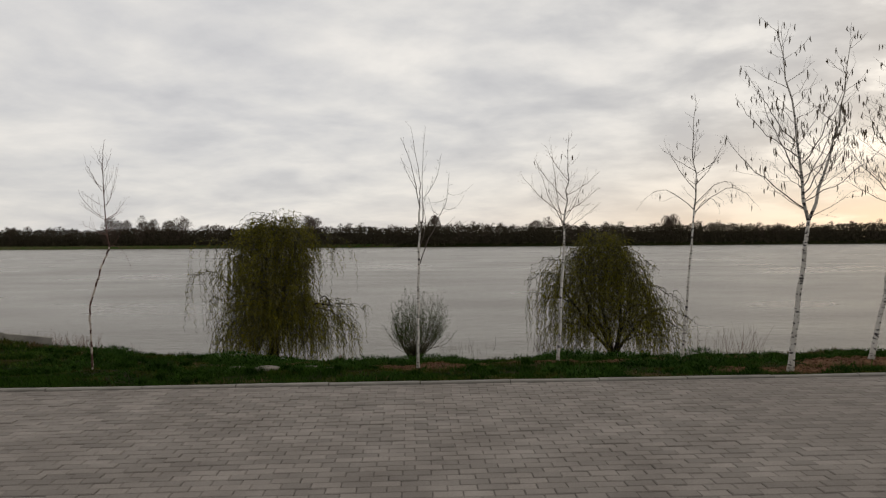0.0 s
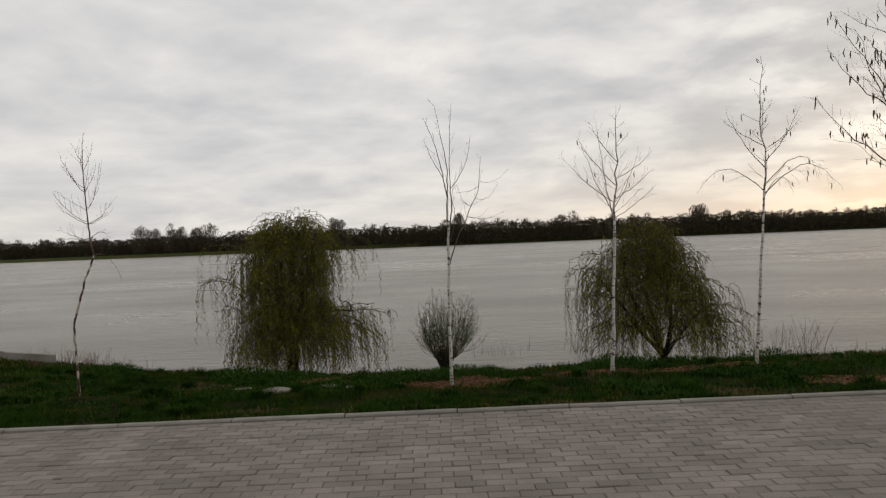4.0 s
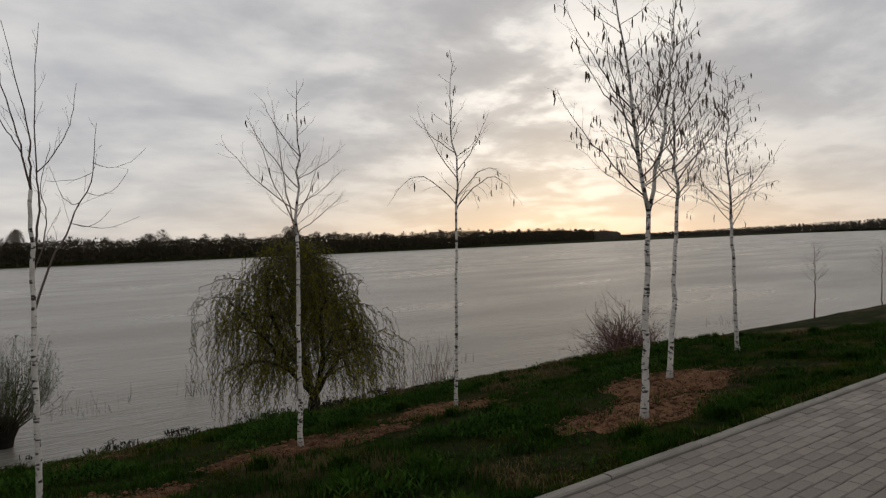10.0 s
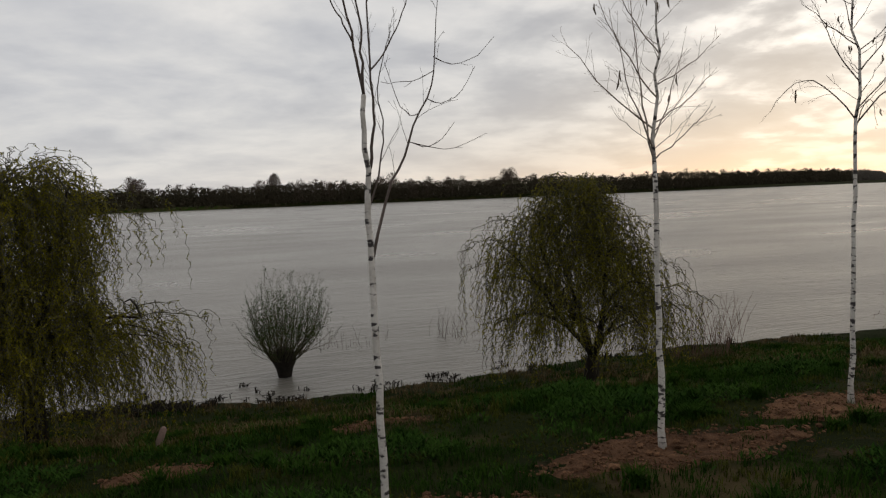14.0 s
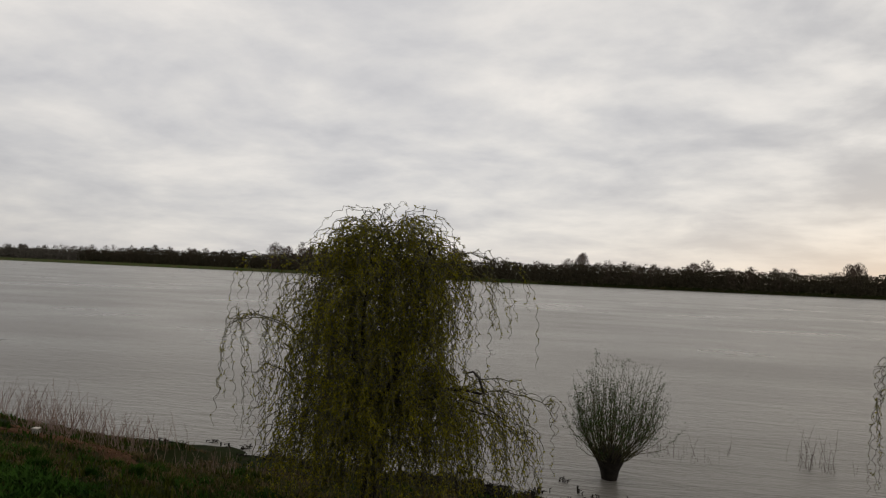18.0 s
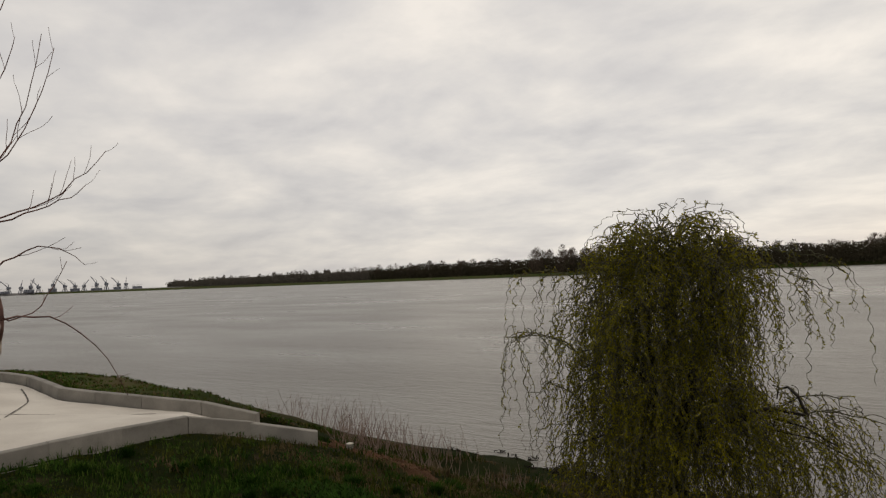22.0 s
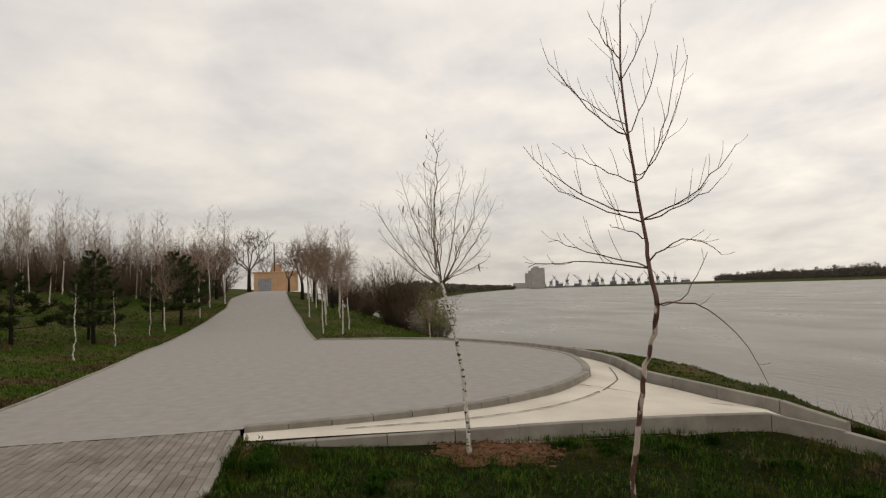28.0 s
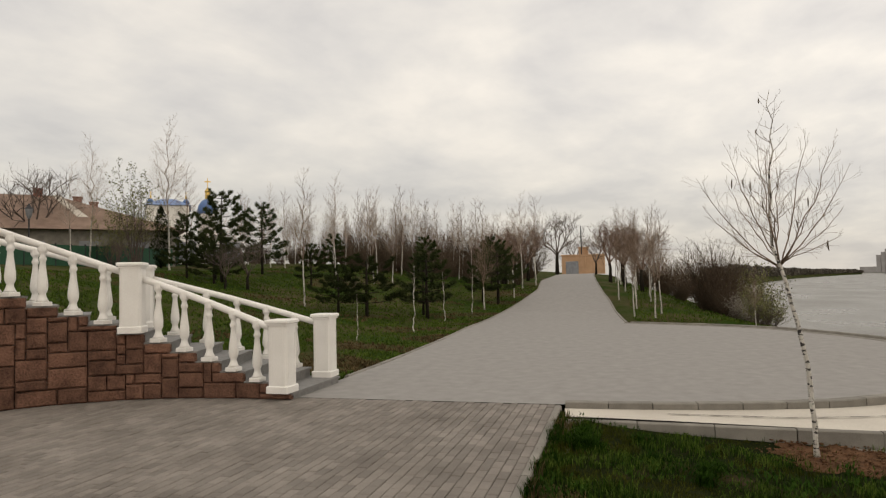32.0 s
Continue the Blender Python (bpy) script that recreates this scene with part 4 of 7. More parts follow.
birch((6.32, 9.6, gz(6.32, 9.6)), (6.96, 9.83, 2.0), (7.1, 9.9, 4.6), 15, ((2.3, 1.0, 0.1, 1.4, 0), (2.4, -0.9, 0.1, 1.1, 0), (2.6, 0.2, -0.8, 1.2, 0), (2.9, 0.2, 0.7, 1.2, 0), (2.7, 0.9, -0.2, 0.8, 0), (3.0, -0.7, -0.2, 0.9, 0)), 0.038, 36, 1.15, 180, label="white birch with hanging catkins and drooping twigs", density=0.95, droop=0.03)
birch((9.5, 10.5, gz(9.5, 10.5)), (9.6, 10.6, 1.85), (9.6, 10.6, 4.4), 16, ((2.1, 1.1, 0.2, 0.9, 0), (2.2, -1.0, 0.0, 0.8, 0), (2.5, 0.6, -0.6, 1.0, 0), (2.4, -0.6, 0.5, 1.0, 0)), 0.038, 42, 1.15, 120, label="slim white birch with fine drooping twigs", droop=0.10, density=1.0)
birch((-9.87, 10.09, gz(-9.87, 10.09)), (-9.92, 9.77, 1.93), (-9.95, 9.82, 3.62), 17, ((1.96, 0.1, -0.82, 1.0, 0), (1.97, -0.1, -0.73, 0.70, 0), (2.0, 0.1, -0.56, 0.42, 0), (2.0, 0.1, -0.22, 1.45, 0), (1.98, -0.1, 0.33, 1.50, 0), (2.0, 0.1, 0.67, 1.0, 0), (2.02, -0.1, 0.66, 0.58, 0), (2.05, 0.2, 0.55, 0.25, 0), (2.0, -0.2, -0.44, 1.35, 0), (2.0, 0.2, 0.50, 1.25, 0), (2.05, 0.55, -0.2, 1.1, 0), (2.05, -0.55, 0.15, 1.15, 0), (2.02, 0.5, 0.3, 0.8, 0), (2.1, -0.45, -0.4, 0.9, 0)), 0.027, 26, 0.55, 12, label="small leaning white birch with a fan of twigs", twig_mat="tan_twig", density=1.35, bend=(0, 0.10, 0))
for x, y, h, s in ((19.3, 13.75, 2.3, 18), (24.5, 13.9, 2.2, 19), (26.4, 13.8, 2.6, 20)):
    birch((x, y, gz(x, y)), (x + 0.1, y, gz(x, y) + h * 0.4), (x + 0.15, y, gz(x, y) + h), s, (), 0.022, 20, 0.75, 0, label="thin bare sapling near the water", trunk_mat="brown_bark", name="sapling")


def crooked_birch():
    """The brown-stemmed young birch with a kink in its stem and one long arching branch."""
    rng = random.Random(31)
    o = Vector((-5.32, 9.85, gz(-5.32, 9.85)))
    root = thing("crooked_birch", o, "crooked young birch with brown bark and bare branches", "tree", "young birches on the bank")
    k = -o.z
    low = [(0, 0, -0.05), (-0.03, 0.0, 0.40 + k), (-0.02, -0.01, 0.70 + k), (0.08, -0.01, 1.02 + k), (0.13, 0.0, 1.22 + k), (0.19, 0.01, 1.38 + k), (0.255, 0.02, 1.55 + k)]
    stem = flowing(low, 25, rng, 0.004)
    part("trunk", Geo().tube(stem, [(0.0150 - 0.0040 * i / 24) * rng.uniform(0.88, 1.12) + (0.006 if i == 0 else 0) for i in range(25)], 9), M["peeling"], root, "white bark peeling to brown", True)
    up = flowing([stem[-1], (0.225, 0.0, 1.72 + k), (0.22, -0.01, 1.90 + k), (0.22, -0.055, 2.24 + k), (0.22, -0.09, 2.62 + k), (0.22, -0.08, 2.90 + k), (0.23, -0.065, 3.10 + k)], 22, rng, 0.003)
    part("leader", Geo().tube(up, taper(0.0118, 0.0020, 22), 7), M["brown_bark"], root, "dark brown upper stem", True)

    def at(z):
        for a, b in zip(up, up[1:]):
            if b.z >= z:
                return a.lerp(b, max(z - a.z, 0) / max(b.z - a.z, 1e-4))
        return up[-1]

    crown = Geo()
    # height, way along y, rise, arch, way along x as a share of that along y
    for z, dy, dz, arch, lean in ((1.50, 0.45, -0.38, 0.11, 0.3), (1.56, 0.22, 0.22, -0.06, 0.3), (1.72, -0.55, 0.03, 0.03, 0.2), (1.73, -0.42, 0.14, 0.02, 0.4), (1.75, 0.31, 0.03, 0.09, 0.3), (1.86, -0.22, 0.06, 0.02, -0.4), (1.95, -0.50, 0.24, 0.0, 0.3), (1.97, -0.60, 0.39, -0.02, 0.25), (1.95, 0.43, 0.18, 0.0, 0.4), (1.96, 0.56, 0.37, -0.03, 0.3), (2.12, -0.34, 0.20, 0.03, 0.6), (2.14, 0.33, 0.63, -0.06, 0.3), (2.16, 0.26, 0.66, -0.08, 0.5), (2.30, -0.16, 0.40, 0.0, -0.9), (2.35, -0.43, 0.48, -0.02, 0.2), (2.36, 0.16, 0.40, 0.0, 0.9), (2.40, -0.30, 0.30, 0.0, 0.5), (2.60, -0.08, 0.36, 0.0, 0.2), (2.62, 0.20, 0.40, 0.0, 0.4), (2.72, -0.14, 0.28, 0.0, 0.5)):
        p = at(z + k)
        if z > 1.9:
            dy, dz = dy * (0.76 if dy > 0 else 0.86), dz * 0.9
        lim = [p + Vector((dy * lean * u + rng.gauss(0, 0.010) * u, dy * u * (1.0 + 0.12 * math.sin(3 * u)), dz * u ** 1.25 + arch * math.sin(math.pi * u) + rng.gauss(0, 0.006))) for u in [q / 9 for q in range(10)]]
        part("limb", Geo().tube(lim, taper(0.0042 if abs(dy) > 0.3 else 0.0032, 0.0013, 10), 6), M["brown_bark"], root, smooth=True)
        sprays(crown, lim, 0.0021, rng, 0, 0.22 if z > 1.6 else 0.14, -0.09, 1.15 if z > 1.6 else 0.45, None, 0.2, 0.5)
    sprays(crown, up[9:], 0.0021, rng, 0, 0.14, -0.05, 0.9, None, 0.1, 0.6)
    part("crown", crown, M["brown_bark"], root)


crooked_birch()


def willow(base, seed, nodes, per, name, label, floor, trunk_line, limbs, crown, arms, facing, leafy, skirt):
    """A weeping corkscrew willow: dark forked trunk, arching limbs, wavy hanging shoots in young leaf.
    x runs across the direction of facing. crown: (height, reach to -x, reach to +x, depth).
    arms: (x0, z0, x1, z1, depth, strands, fall) of long bare outer branches."""
    rng = random.Random(seed)
    o = Vector(base)
    root = thing(name, o, label, "tree", "willows at the water")
    fy = Vector((facing[0], facing[1], 0)).normalized()
    fx = Vector((fy.y, -fy.x, 0))

    def at(x, y, z):
        return fx * x + fy * y + Vector((0, 0, z))

    trunk = [at(*q) for q in trunk_line]
    part("trunk", Geo().tube(trunk, taper(0.16, 0.115, len(trunk)), 10), M["willow_bark"], root, smooth=True)
    crotch = trunk[-1]
    shoots, leaves = [Geo(), Geo(), Geo()], [Geo(), Geo(), Geo()]
    low = floor - o.z
    top = crown[-1][0]
    reach_left = [(q[0], q[1]) for q in crown]
    reach_right = [(q[0], q[2]) for q in crown]
    reach_deep = [(q[0], q[3]) for q in crown]

    def strand(p, d, fall, j, dense, curl, turn, end=None):
        step = 0.043
        v, q, pts = Vector(d).normalized() * rng.uniform(0.5, 1.0), Vector(p), []
        ph, k1 = rng.uniform(0, 6.28), rng.uniform(24, 42)
        lean = Vector((rng.gauss(0, 0.010), rng.gauss(0, 0.010), 0))
        for i in range(max(8, int(fall / step))):
            s = i * step
            amp = curl * min(1.0, i / 5)
            pts.append(q + Vector((math.cos(ph + s * k1), math.sin(ph * 1.7 + s * k1 * 0.83), 0.5 * math.cos(ph * 2.3 + s * k1 * 1.2))) * amp)
            v = v + lean + Vector((rng.gauss(0, 0.03), rng.gauss(0, 0.03), -turn * 0.7))
            v = v * (1.0 / max(v.length, 1.0))
            q = q + v.normalized() * step
            if q.z < (low + 0.04 if end is None else end):
                break
        if len(pts) < 4:
            return
        shoots[j].tube(pts, taper(0.0052, 0.0024, len(pts)), 3, False)
        n = len(pts)
        for i in range(1, n):
            c = pts[i]
            if rng.random() > dense * (1.15 - 0.35 * i / n) * (0.85 + 0.75 * noise.noise((c + o) * 1.9)):
                continue
            axis = (c - pts[i - 1]).normalized()
            for _ in range(4):
                spot = c.lerp(pts[i - 1], rng.random())
                dd = (Vector((rng.gauss(0, 1), rng.gauss(0, 1), rng.gauss(0, 1))).normalized() + axis * rng.uniform(0.5, 1.8)).normalized()
                w = dd.cross(Vector((rng.gauss(0, 1), rng.gauss(0, 1), rng.gauss(0, 1)))).normalized() * rng.uniform(0.004, 0.0085)
                ln = rng.uniform(0.024, 0.052)
                leaves[j].add([tuple(spot), tuple(spot + dd * ln * 0.5 + w), tuple(spot + dd * ln), tuple(spot + dd * ln * 0.5 - w)], [(0, 1, 2, 3)])

    leaders = []
    for r, line in limbs:
        lead = flowing([tuple(crotch)] + [tuple(at(*q)) for q in line], 9, rng, 0.012)
        leaders.append(lead)
        part("limb", Geo().tube(lead, taper(r, 0.014, len(lead)), 8), M["willow_bark"], root, smooth=True)
    knots = [q for lead in leaders for q in lead[2:]]
    for k in range(nodes):
        hf = ((k * 0.7548777) % 1.0) ** 0.75
        z = 1.05 + (top - 1.12) * hf
        a = k * 0.5698403 * 2 * math.pi + rng.uniform(-0.35, 0.35)
        rad = 1.06 * math.sqrt(rng.uniform(0.14, 1.0)) * (0.95 + 0.28 * noise.noise(Vector((math.cos(a) * 1.4, math.sin(a) * 1.4, z * 1.3 + seed))))
        wide = lerp_table(z, reach_right if math.cos(a) > 0 else reach_left)
        node = at(math.cos(a) * wide * rad, math.sin(a) * lerp_table(z, reach_deep) * rad, z)
        below = [q for q in knots if q.z < z + 0.05] or [crotch]
        start = min(below, key=lambda q: (q - node).length + 0.6 * max(q.z - z + 0.5, 0))
        span = (node - start).length
        br = [start.lerp(node, u) + Vector((rng.gauss(0, 0.02), rng.gauss(0, 0.02), 0.20 * math.sin(math.pi * u) * span)) for u in (0, 0.25, 0.5, 0.75, 1.0)]
        br[0] = start
        if span > 0.9:
            part("branch", Geo().tube(br, taper(0.020, 0.007, 5), 5), M["willow_bark"], root, smooth=True)
        else:
            shoots[k % 3].tube(br, taper(0.015, 0.006, 5), 4, False)
        thick = leafy * (1.0 if rng.random() < 0.8 else 0.45)
        for s in range(per):
            u = 1.0 - 0.6 * rng.random() ** 1.6
            i = min(int(u * 4), 3)
            p = br[i].lerp(br[i + 1], u * 4 - i) + Vector((rng.gauss(0, 0.13), rng.gauss(0, 0.13), rng.gauss(0, 0.09)))
            aa = rng.uniform(0, 6.283)
            out = p - at(0, 0, p.z)
            d = Vector((math.cos(aa), math.sin(aa), 0)) * 0.8 + out * 0.45
            up = rng.uniform(0.3, 1.3) if z > 0.8 * top else rng.uniform(0.0, 0.8)
            fall = rng.uniform(0.4, 1.9) if z > 0.55 * top else rng.uniform(0.5, 1.3)
            strand(p, d + Vector((0, 0, up)), fall, k % 3, thick, rng.uniform(0.012, 0.034), rng.uniform(0.18, 0.50), skirt[2] + rng.uniform(0.0, 0.9))
    # thin lower curtain, open in front of the trunk
    for s in range(skirt[0]):
        a = rng.uniform(0, 6.283)
        rad = rng.uniform(skirt[1], 1.0)
        z = rng.uniform(0.8, 2.0)
        x = math.cos(a) * rad * lerp_table(z, reach_right if math.cos(a) > 0 else reach_left)
        y = math.sin(a) * rad * lerp_table(z, reach_deep)
        if abs(x) < 0.55 and rng.random() < skirt[3]:
            continue
        strand(at(x, y, z), at(math.cos(a), math.sin(a), rng.uniform(0.0, 0.6)), rng.uniform(0.6, 1.5), s % 3, leafy * rng.uniform(0.35, 0.85), rng.uniform(0.012, 0.028), 0.4, skirt[2] + abs(rng.gauss(0, 0.25)))
    # open loops above the crown
    for s in range(120):
        a = rng.uniform(0, 6.283)
        z = top * rng.uniform(0.80, 1.0)
        rad = rng.uniform(0.1, 0.85)
        p = at(math.cos(a) * rad * lerp_table(z, reach_right if math.cos(a) > 0 else reach_left), math.sin(a) * rad * lerp_table(z, reach_deep), z)
        strand(p, at(math.cos(a) * 0.7, math.sin(a) * 0.7, 1.1), rng.uniform(0.6, 1.4), s % 3, leafy * 0.4, 0.034, rng.uniform(0.10, 0.20))
    # long bare outer branches
    for x0, z0, x1, z1, depth, count, fall in arms:
        a0, a1 = at(x0, depth * 0.4, z0), at(x1, depth, z1)
        arm = [a0.lerp(a1, u) + Vector((rng.gauss(0, 0.03), rng.gauss(0, 0.03), 0.26 * math.sin(math.pi * u * 0.9) + rng.gauss(0, 0.02))) for u in [k / 8 for k in range(9)]]
        near = min(knots, key=lambda q: (q - a0).length)
        part("branch", Geo().tube([near] + arm, taper(0.011, 0.004, 10), 5), M["willow_twig"], root, smooth=True)
        for s in range(count):
            f = rng.uniform(0.15, 1.0) * 8
            i = min(int(f), 7)
            p = arm[i].lerp(arm[i + 1], f - i)
            strand(p, fx * (0.8 if x1 > 0 else -0.8) * rng.uniform(-0.3, 1.2) + fy * rng.gauss(0, 0.5) + Vector((0, 0, rng.uniform(0.1, 0.9))), fall * rng.uniform(0.25, 1.35), s % 3, leafy * rng.uniform(0.1, 0.55), rng.uniform(0.018, 0.036), rng.uniform(0.2, 0.45))
    for j in range(3):
        tagged(part("hanging_twig_mass", shoots[j], M["willow_twig"], root), kind="stuff")
        tagged(part("foliage", leaves[j], M["willow_leaf"], root, "fresh yellow-green leaves"), kind="stuff")
    return root


willow((-4.10, 16.55, gz(-4.10, 16.55)), 41, 132, 14, "weeping_willow", "weeping corkscrew willow in fresh yellow-green leaf", WATER,
       ((0.02, 0.0, -0.1), (0.0, 0.0, 0.5), (0.04, 0.0, 1.1)),
       ((0.075, ((-0.15, 0.1, 1.8), (-0.45, 0.2, 2.7), (-0.5, 0.25, 3.5))), (0.07, ((0.2, -0.1, 1.8), (0.4, -0.2, 2.6), (0.6, -0.3, 3.5))), (0.06, ((0.0, 0.3, 1.9), (0.1, 0.5, 2.8), (0.25, 0.5, 3.8))), (0.05, ((-0.1, -0.3, 1.8), (-0.2, -0.5, 2.6), (-0.1, -0.5, 3.6))), (0.05, ((0.5, -0.2, 1.5), (1.0, -0.3, 1.75), (1.4, -0.3, 1.7)))),
       ((0.0, 1.30, 1.95, 1.4), (1.2, 1.35, 2.05, 1.4), (1.75, 1.10, 1.70, 1.2), (2.0, 1.05, 1.08, 1.1), (3.15, 1.08, 1.06, 1.0), (3.4, 0.95, 1.0, 0.9), (3.7, 0.52, 0.72, 0.6), (3.92, 0.05, 0.4, 0.2)),
       ((-0.9, 2.2, -2.1, 2.35, 0.2, 16, 1.3), (-0.9, 2.2, -1.7, 2.45, -0.5, 12, 1.3), (-0.9, 3.1, -1.85, 3.15, 0.3, 14, 1.2), (-0.9, 1.6, -1.6, 1.8, -0.3, 10, 1.0), (0.7, 3.4, 1.95, 3.10, 0.2, 20, 1.4), (0.6, 3.2, 1.5, 3.0, -0.5, 16, 1.5), (1.1, 1.5, 2.25, 1.45, -0.3, 14, 0.9), (1.1, 1.6, 2.05, 1.5, 0.4, 12, 0.9)),
       (-0.25, 0.97), 0.80, (900, 0.10, 0.0, 0.0))
willow((4.66, 17.05, gz(4.66, 17.05) - 0.05), 42, 150, 13, "weeping_willow", "weeping willow with dark forked trunk and sparse leaves", WATER,
       ((0.04, 0.0, -0.2), (0.02, 0.0, 0.25), (0.06, 0.0, 0.62)),
       ((0.085, ((-0.15, 0.0, 1.2), (-0.5, 0.1, 1.75), (-0.8, 0.1, 2.6), (-0.75, 0.1, 3.3))), (0.075, ((0.22, 0.0, 1.2), (0.25, -0.1, 1.9), (0.15, -0.2, 2.7), (0.0, -0.2, 3.3))), (0.055, ((-0.1, 0.3, 1.3), (-0.4, 0.5, 2.2), (-0.6, 0.6, 3.2))), (0.05, ((0.4, 0.2, 1.1), (0.9, 0.3, 1.7), (1.3, 0.3, 1.9))), (0.05, ((-0.5, -0.3, 1.4), (-1.1, -0.4, 2.3), (-1.5, -0.4, 2.7)))),
       ((0.0, 1.55, 1.50, 1.3), (0.9, 1.75, 1.85, 1.5), (1.5, 1.75, 1.75, 1.5), (2.1, 1.80, 1.20, 1.3), (2.6, 1.75, 1.02, 1.2), (3.0, 1.35, 0.85, 1.0), (3.3, 1.05, 0.50, 0.8), (3.55, 0.80, 0.20, 0.5), (3.85, 0.65, -0.25, 0.2)),
       ((-1.0, 2.6, -2.35, 2.5, 0.2, 18, 1.7), (-0.9, 2.9, -2.0, 2.95, -0.5, 16, 1.8), (-1.0, 2.2, -2.2, 2.1, 0.5, 14, 1.4), (0.6, 2.4, 1.6, 2.0, 0.2, 22, 1.3), (0.9, 1.8, 2.05, 1.5, -0.4, 20, 1.2), (0.3, 2.9, 1.2, 2.85, 0.1, 18, 1.1), (-0.8, 3.3, -1.35, 3.75, 0.1, 6, 0.8)),
       (0.39, 0.92), 0.62, (330, 0.45, 0.0, 0.8))


def pollard():
    rng = random.Random(51)
    o = Vector((-0.5, 23.1, WATER - 0.3))
    root = thing("pollard_willow", o, "pollarded willow with bushy shoots standing in the river", "tree")
    g = Geo()
    g.tube([Vector((0, 0, 0)), Vector((0, 0, 0.3)), Vector((0.0, 0, 0.50)), Vector((0, 0, 0.72)), Vector((0, 0, 0.95)), Vector((0, 0, 1.05))], [0.18, 0.17, 0.21, 0.31, 0.26, 0.08], 11)
    part("trunk", g, M["pollard_bark"], root, smooth=True)
    sh, lf = Geo(), Geo()
    for k in range(190):
        a, out = rng.uniform(0, 6.283), rng.random() ** 0.45
        p = Vector((math.cos(a) * 0.32 * out, math.sin(a) * 0.32 * out, 0.72 + 0.25 * (1 - out)))
        tilt = 0.03 + 0.60 * out * rng.uniform(0.5, 1.0) if k % 5 else rng.uniform(0.5, 1.15)
        reach = rng.uniform(1.3, 2.5) * (1.0 - 0.42 * tilt)
        goal = p + Vector((math.cos(a) * math.sin(tilt) + 0.07, math.sin(a) * math.sin(tilt), math.cos(tilt))) * reach
        st = limb_line(p, goal, rng, 10, 0.14, 0.014)
        sh.tube(st, taper(0.009, 0.002, 10), 4, False)
        tips = []
        sprays(sh, st, 0.0028, rng, 0, 0.34, 0, 0.75, tips, 0.30)
        for t in tips + tips + st[4:]:
            c = t + Vector((rng.gauss(0, 0.02), rng.gauss(0, 0.02), rng.gauss(0, 0.02)))
            d = Vector((rng.gauss(0, 1), rng.gauss(0, 1), rng.gauss(0, 1))).normalized()
            w = d.orthogonal().normalized() * 0.008
            lf.add([tuple(c), tuple(c + d * 0.022 + w), tuple(c + d * 0.042), tuple(c + d * 0.022 - w)], [(0, 1, 2, 3)])
    tagged(part("shoot_mass", sh, M["willow_twig"], root), kind="stuff")
    tagged(part("foliage", lf, M["weed"], root, "small grey-green buds"), kind="stuff")


pollard()


# ---- far bank ----
def far_bank_line():
    """The edge of the opposite bank, from upstream to downstream."""
    return smooth_line([(-1380, 945), (-1040, 832), (-676, 728), (-338, 637), (0, 590), (338, 590), (624, 650), (988, 845), (1365, 1118), (1610, 1313)], 520)


def far_tree(g, x, y, z, h, w, rng, dense=26, airy=False, grain=1.0):
    """A distant tree: a stem and a loose crown of small tilted patches."""
    g.tube([Vector((x, y, z)), Vector((x + rng.gauss(0, 0.3), y, z + h * 0.4)), Vector((x + rng.gauss(0, 0.6), y, z + h * 0.7))], [0.35, 0.2, 0.08], 3, False)
    for k in range(dense):
        a, u = rng.uniform(0, 6.283), rng.random()
        rr = w * math.sqrt(max(1.0 - ((u - 0.40) / 0.61) ** 2, 0.0)) * math.sqrt(rng.random())
        c = Vector((x + rr * math.cos(a), y + rr * math.sin(a) * 0.6, z + h * (0.06 + 0.90 * u)))
        if airy:
            e1 = Vector((rr * math.cos(a) * 0.6 + rng.gauss(0, 1.2), 0.1, h * 0.16)).normalized() * rng.uniform(0.9, 2.2)
            e2 = Vector((e1.z, 0, -e1.x)).normalized() * rng.uniform(0.07, 0.16)
        else:
            s = rng.uniform(0.22, 0.62) * w / 5.5 * grain
            e1 = Vector((rng.gauss(0, 1), rng.gauss(0, 0.4), rng.gauss(0, 1))).normalized() * s
            e2 = Vector((rng.gauss(0, 1), rng.gauss(0, 0.4), rng.gauss(0, 1))).normalized() * s * 0.8
        g.add([tuple(c - e1), tuple(c + e2), tuple(c + e1), tuple(c - e2)], [(0, 1, 2, 3)])



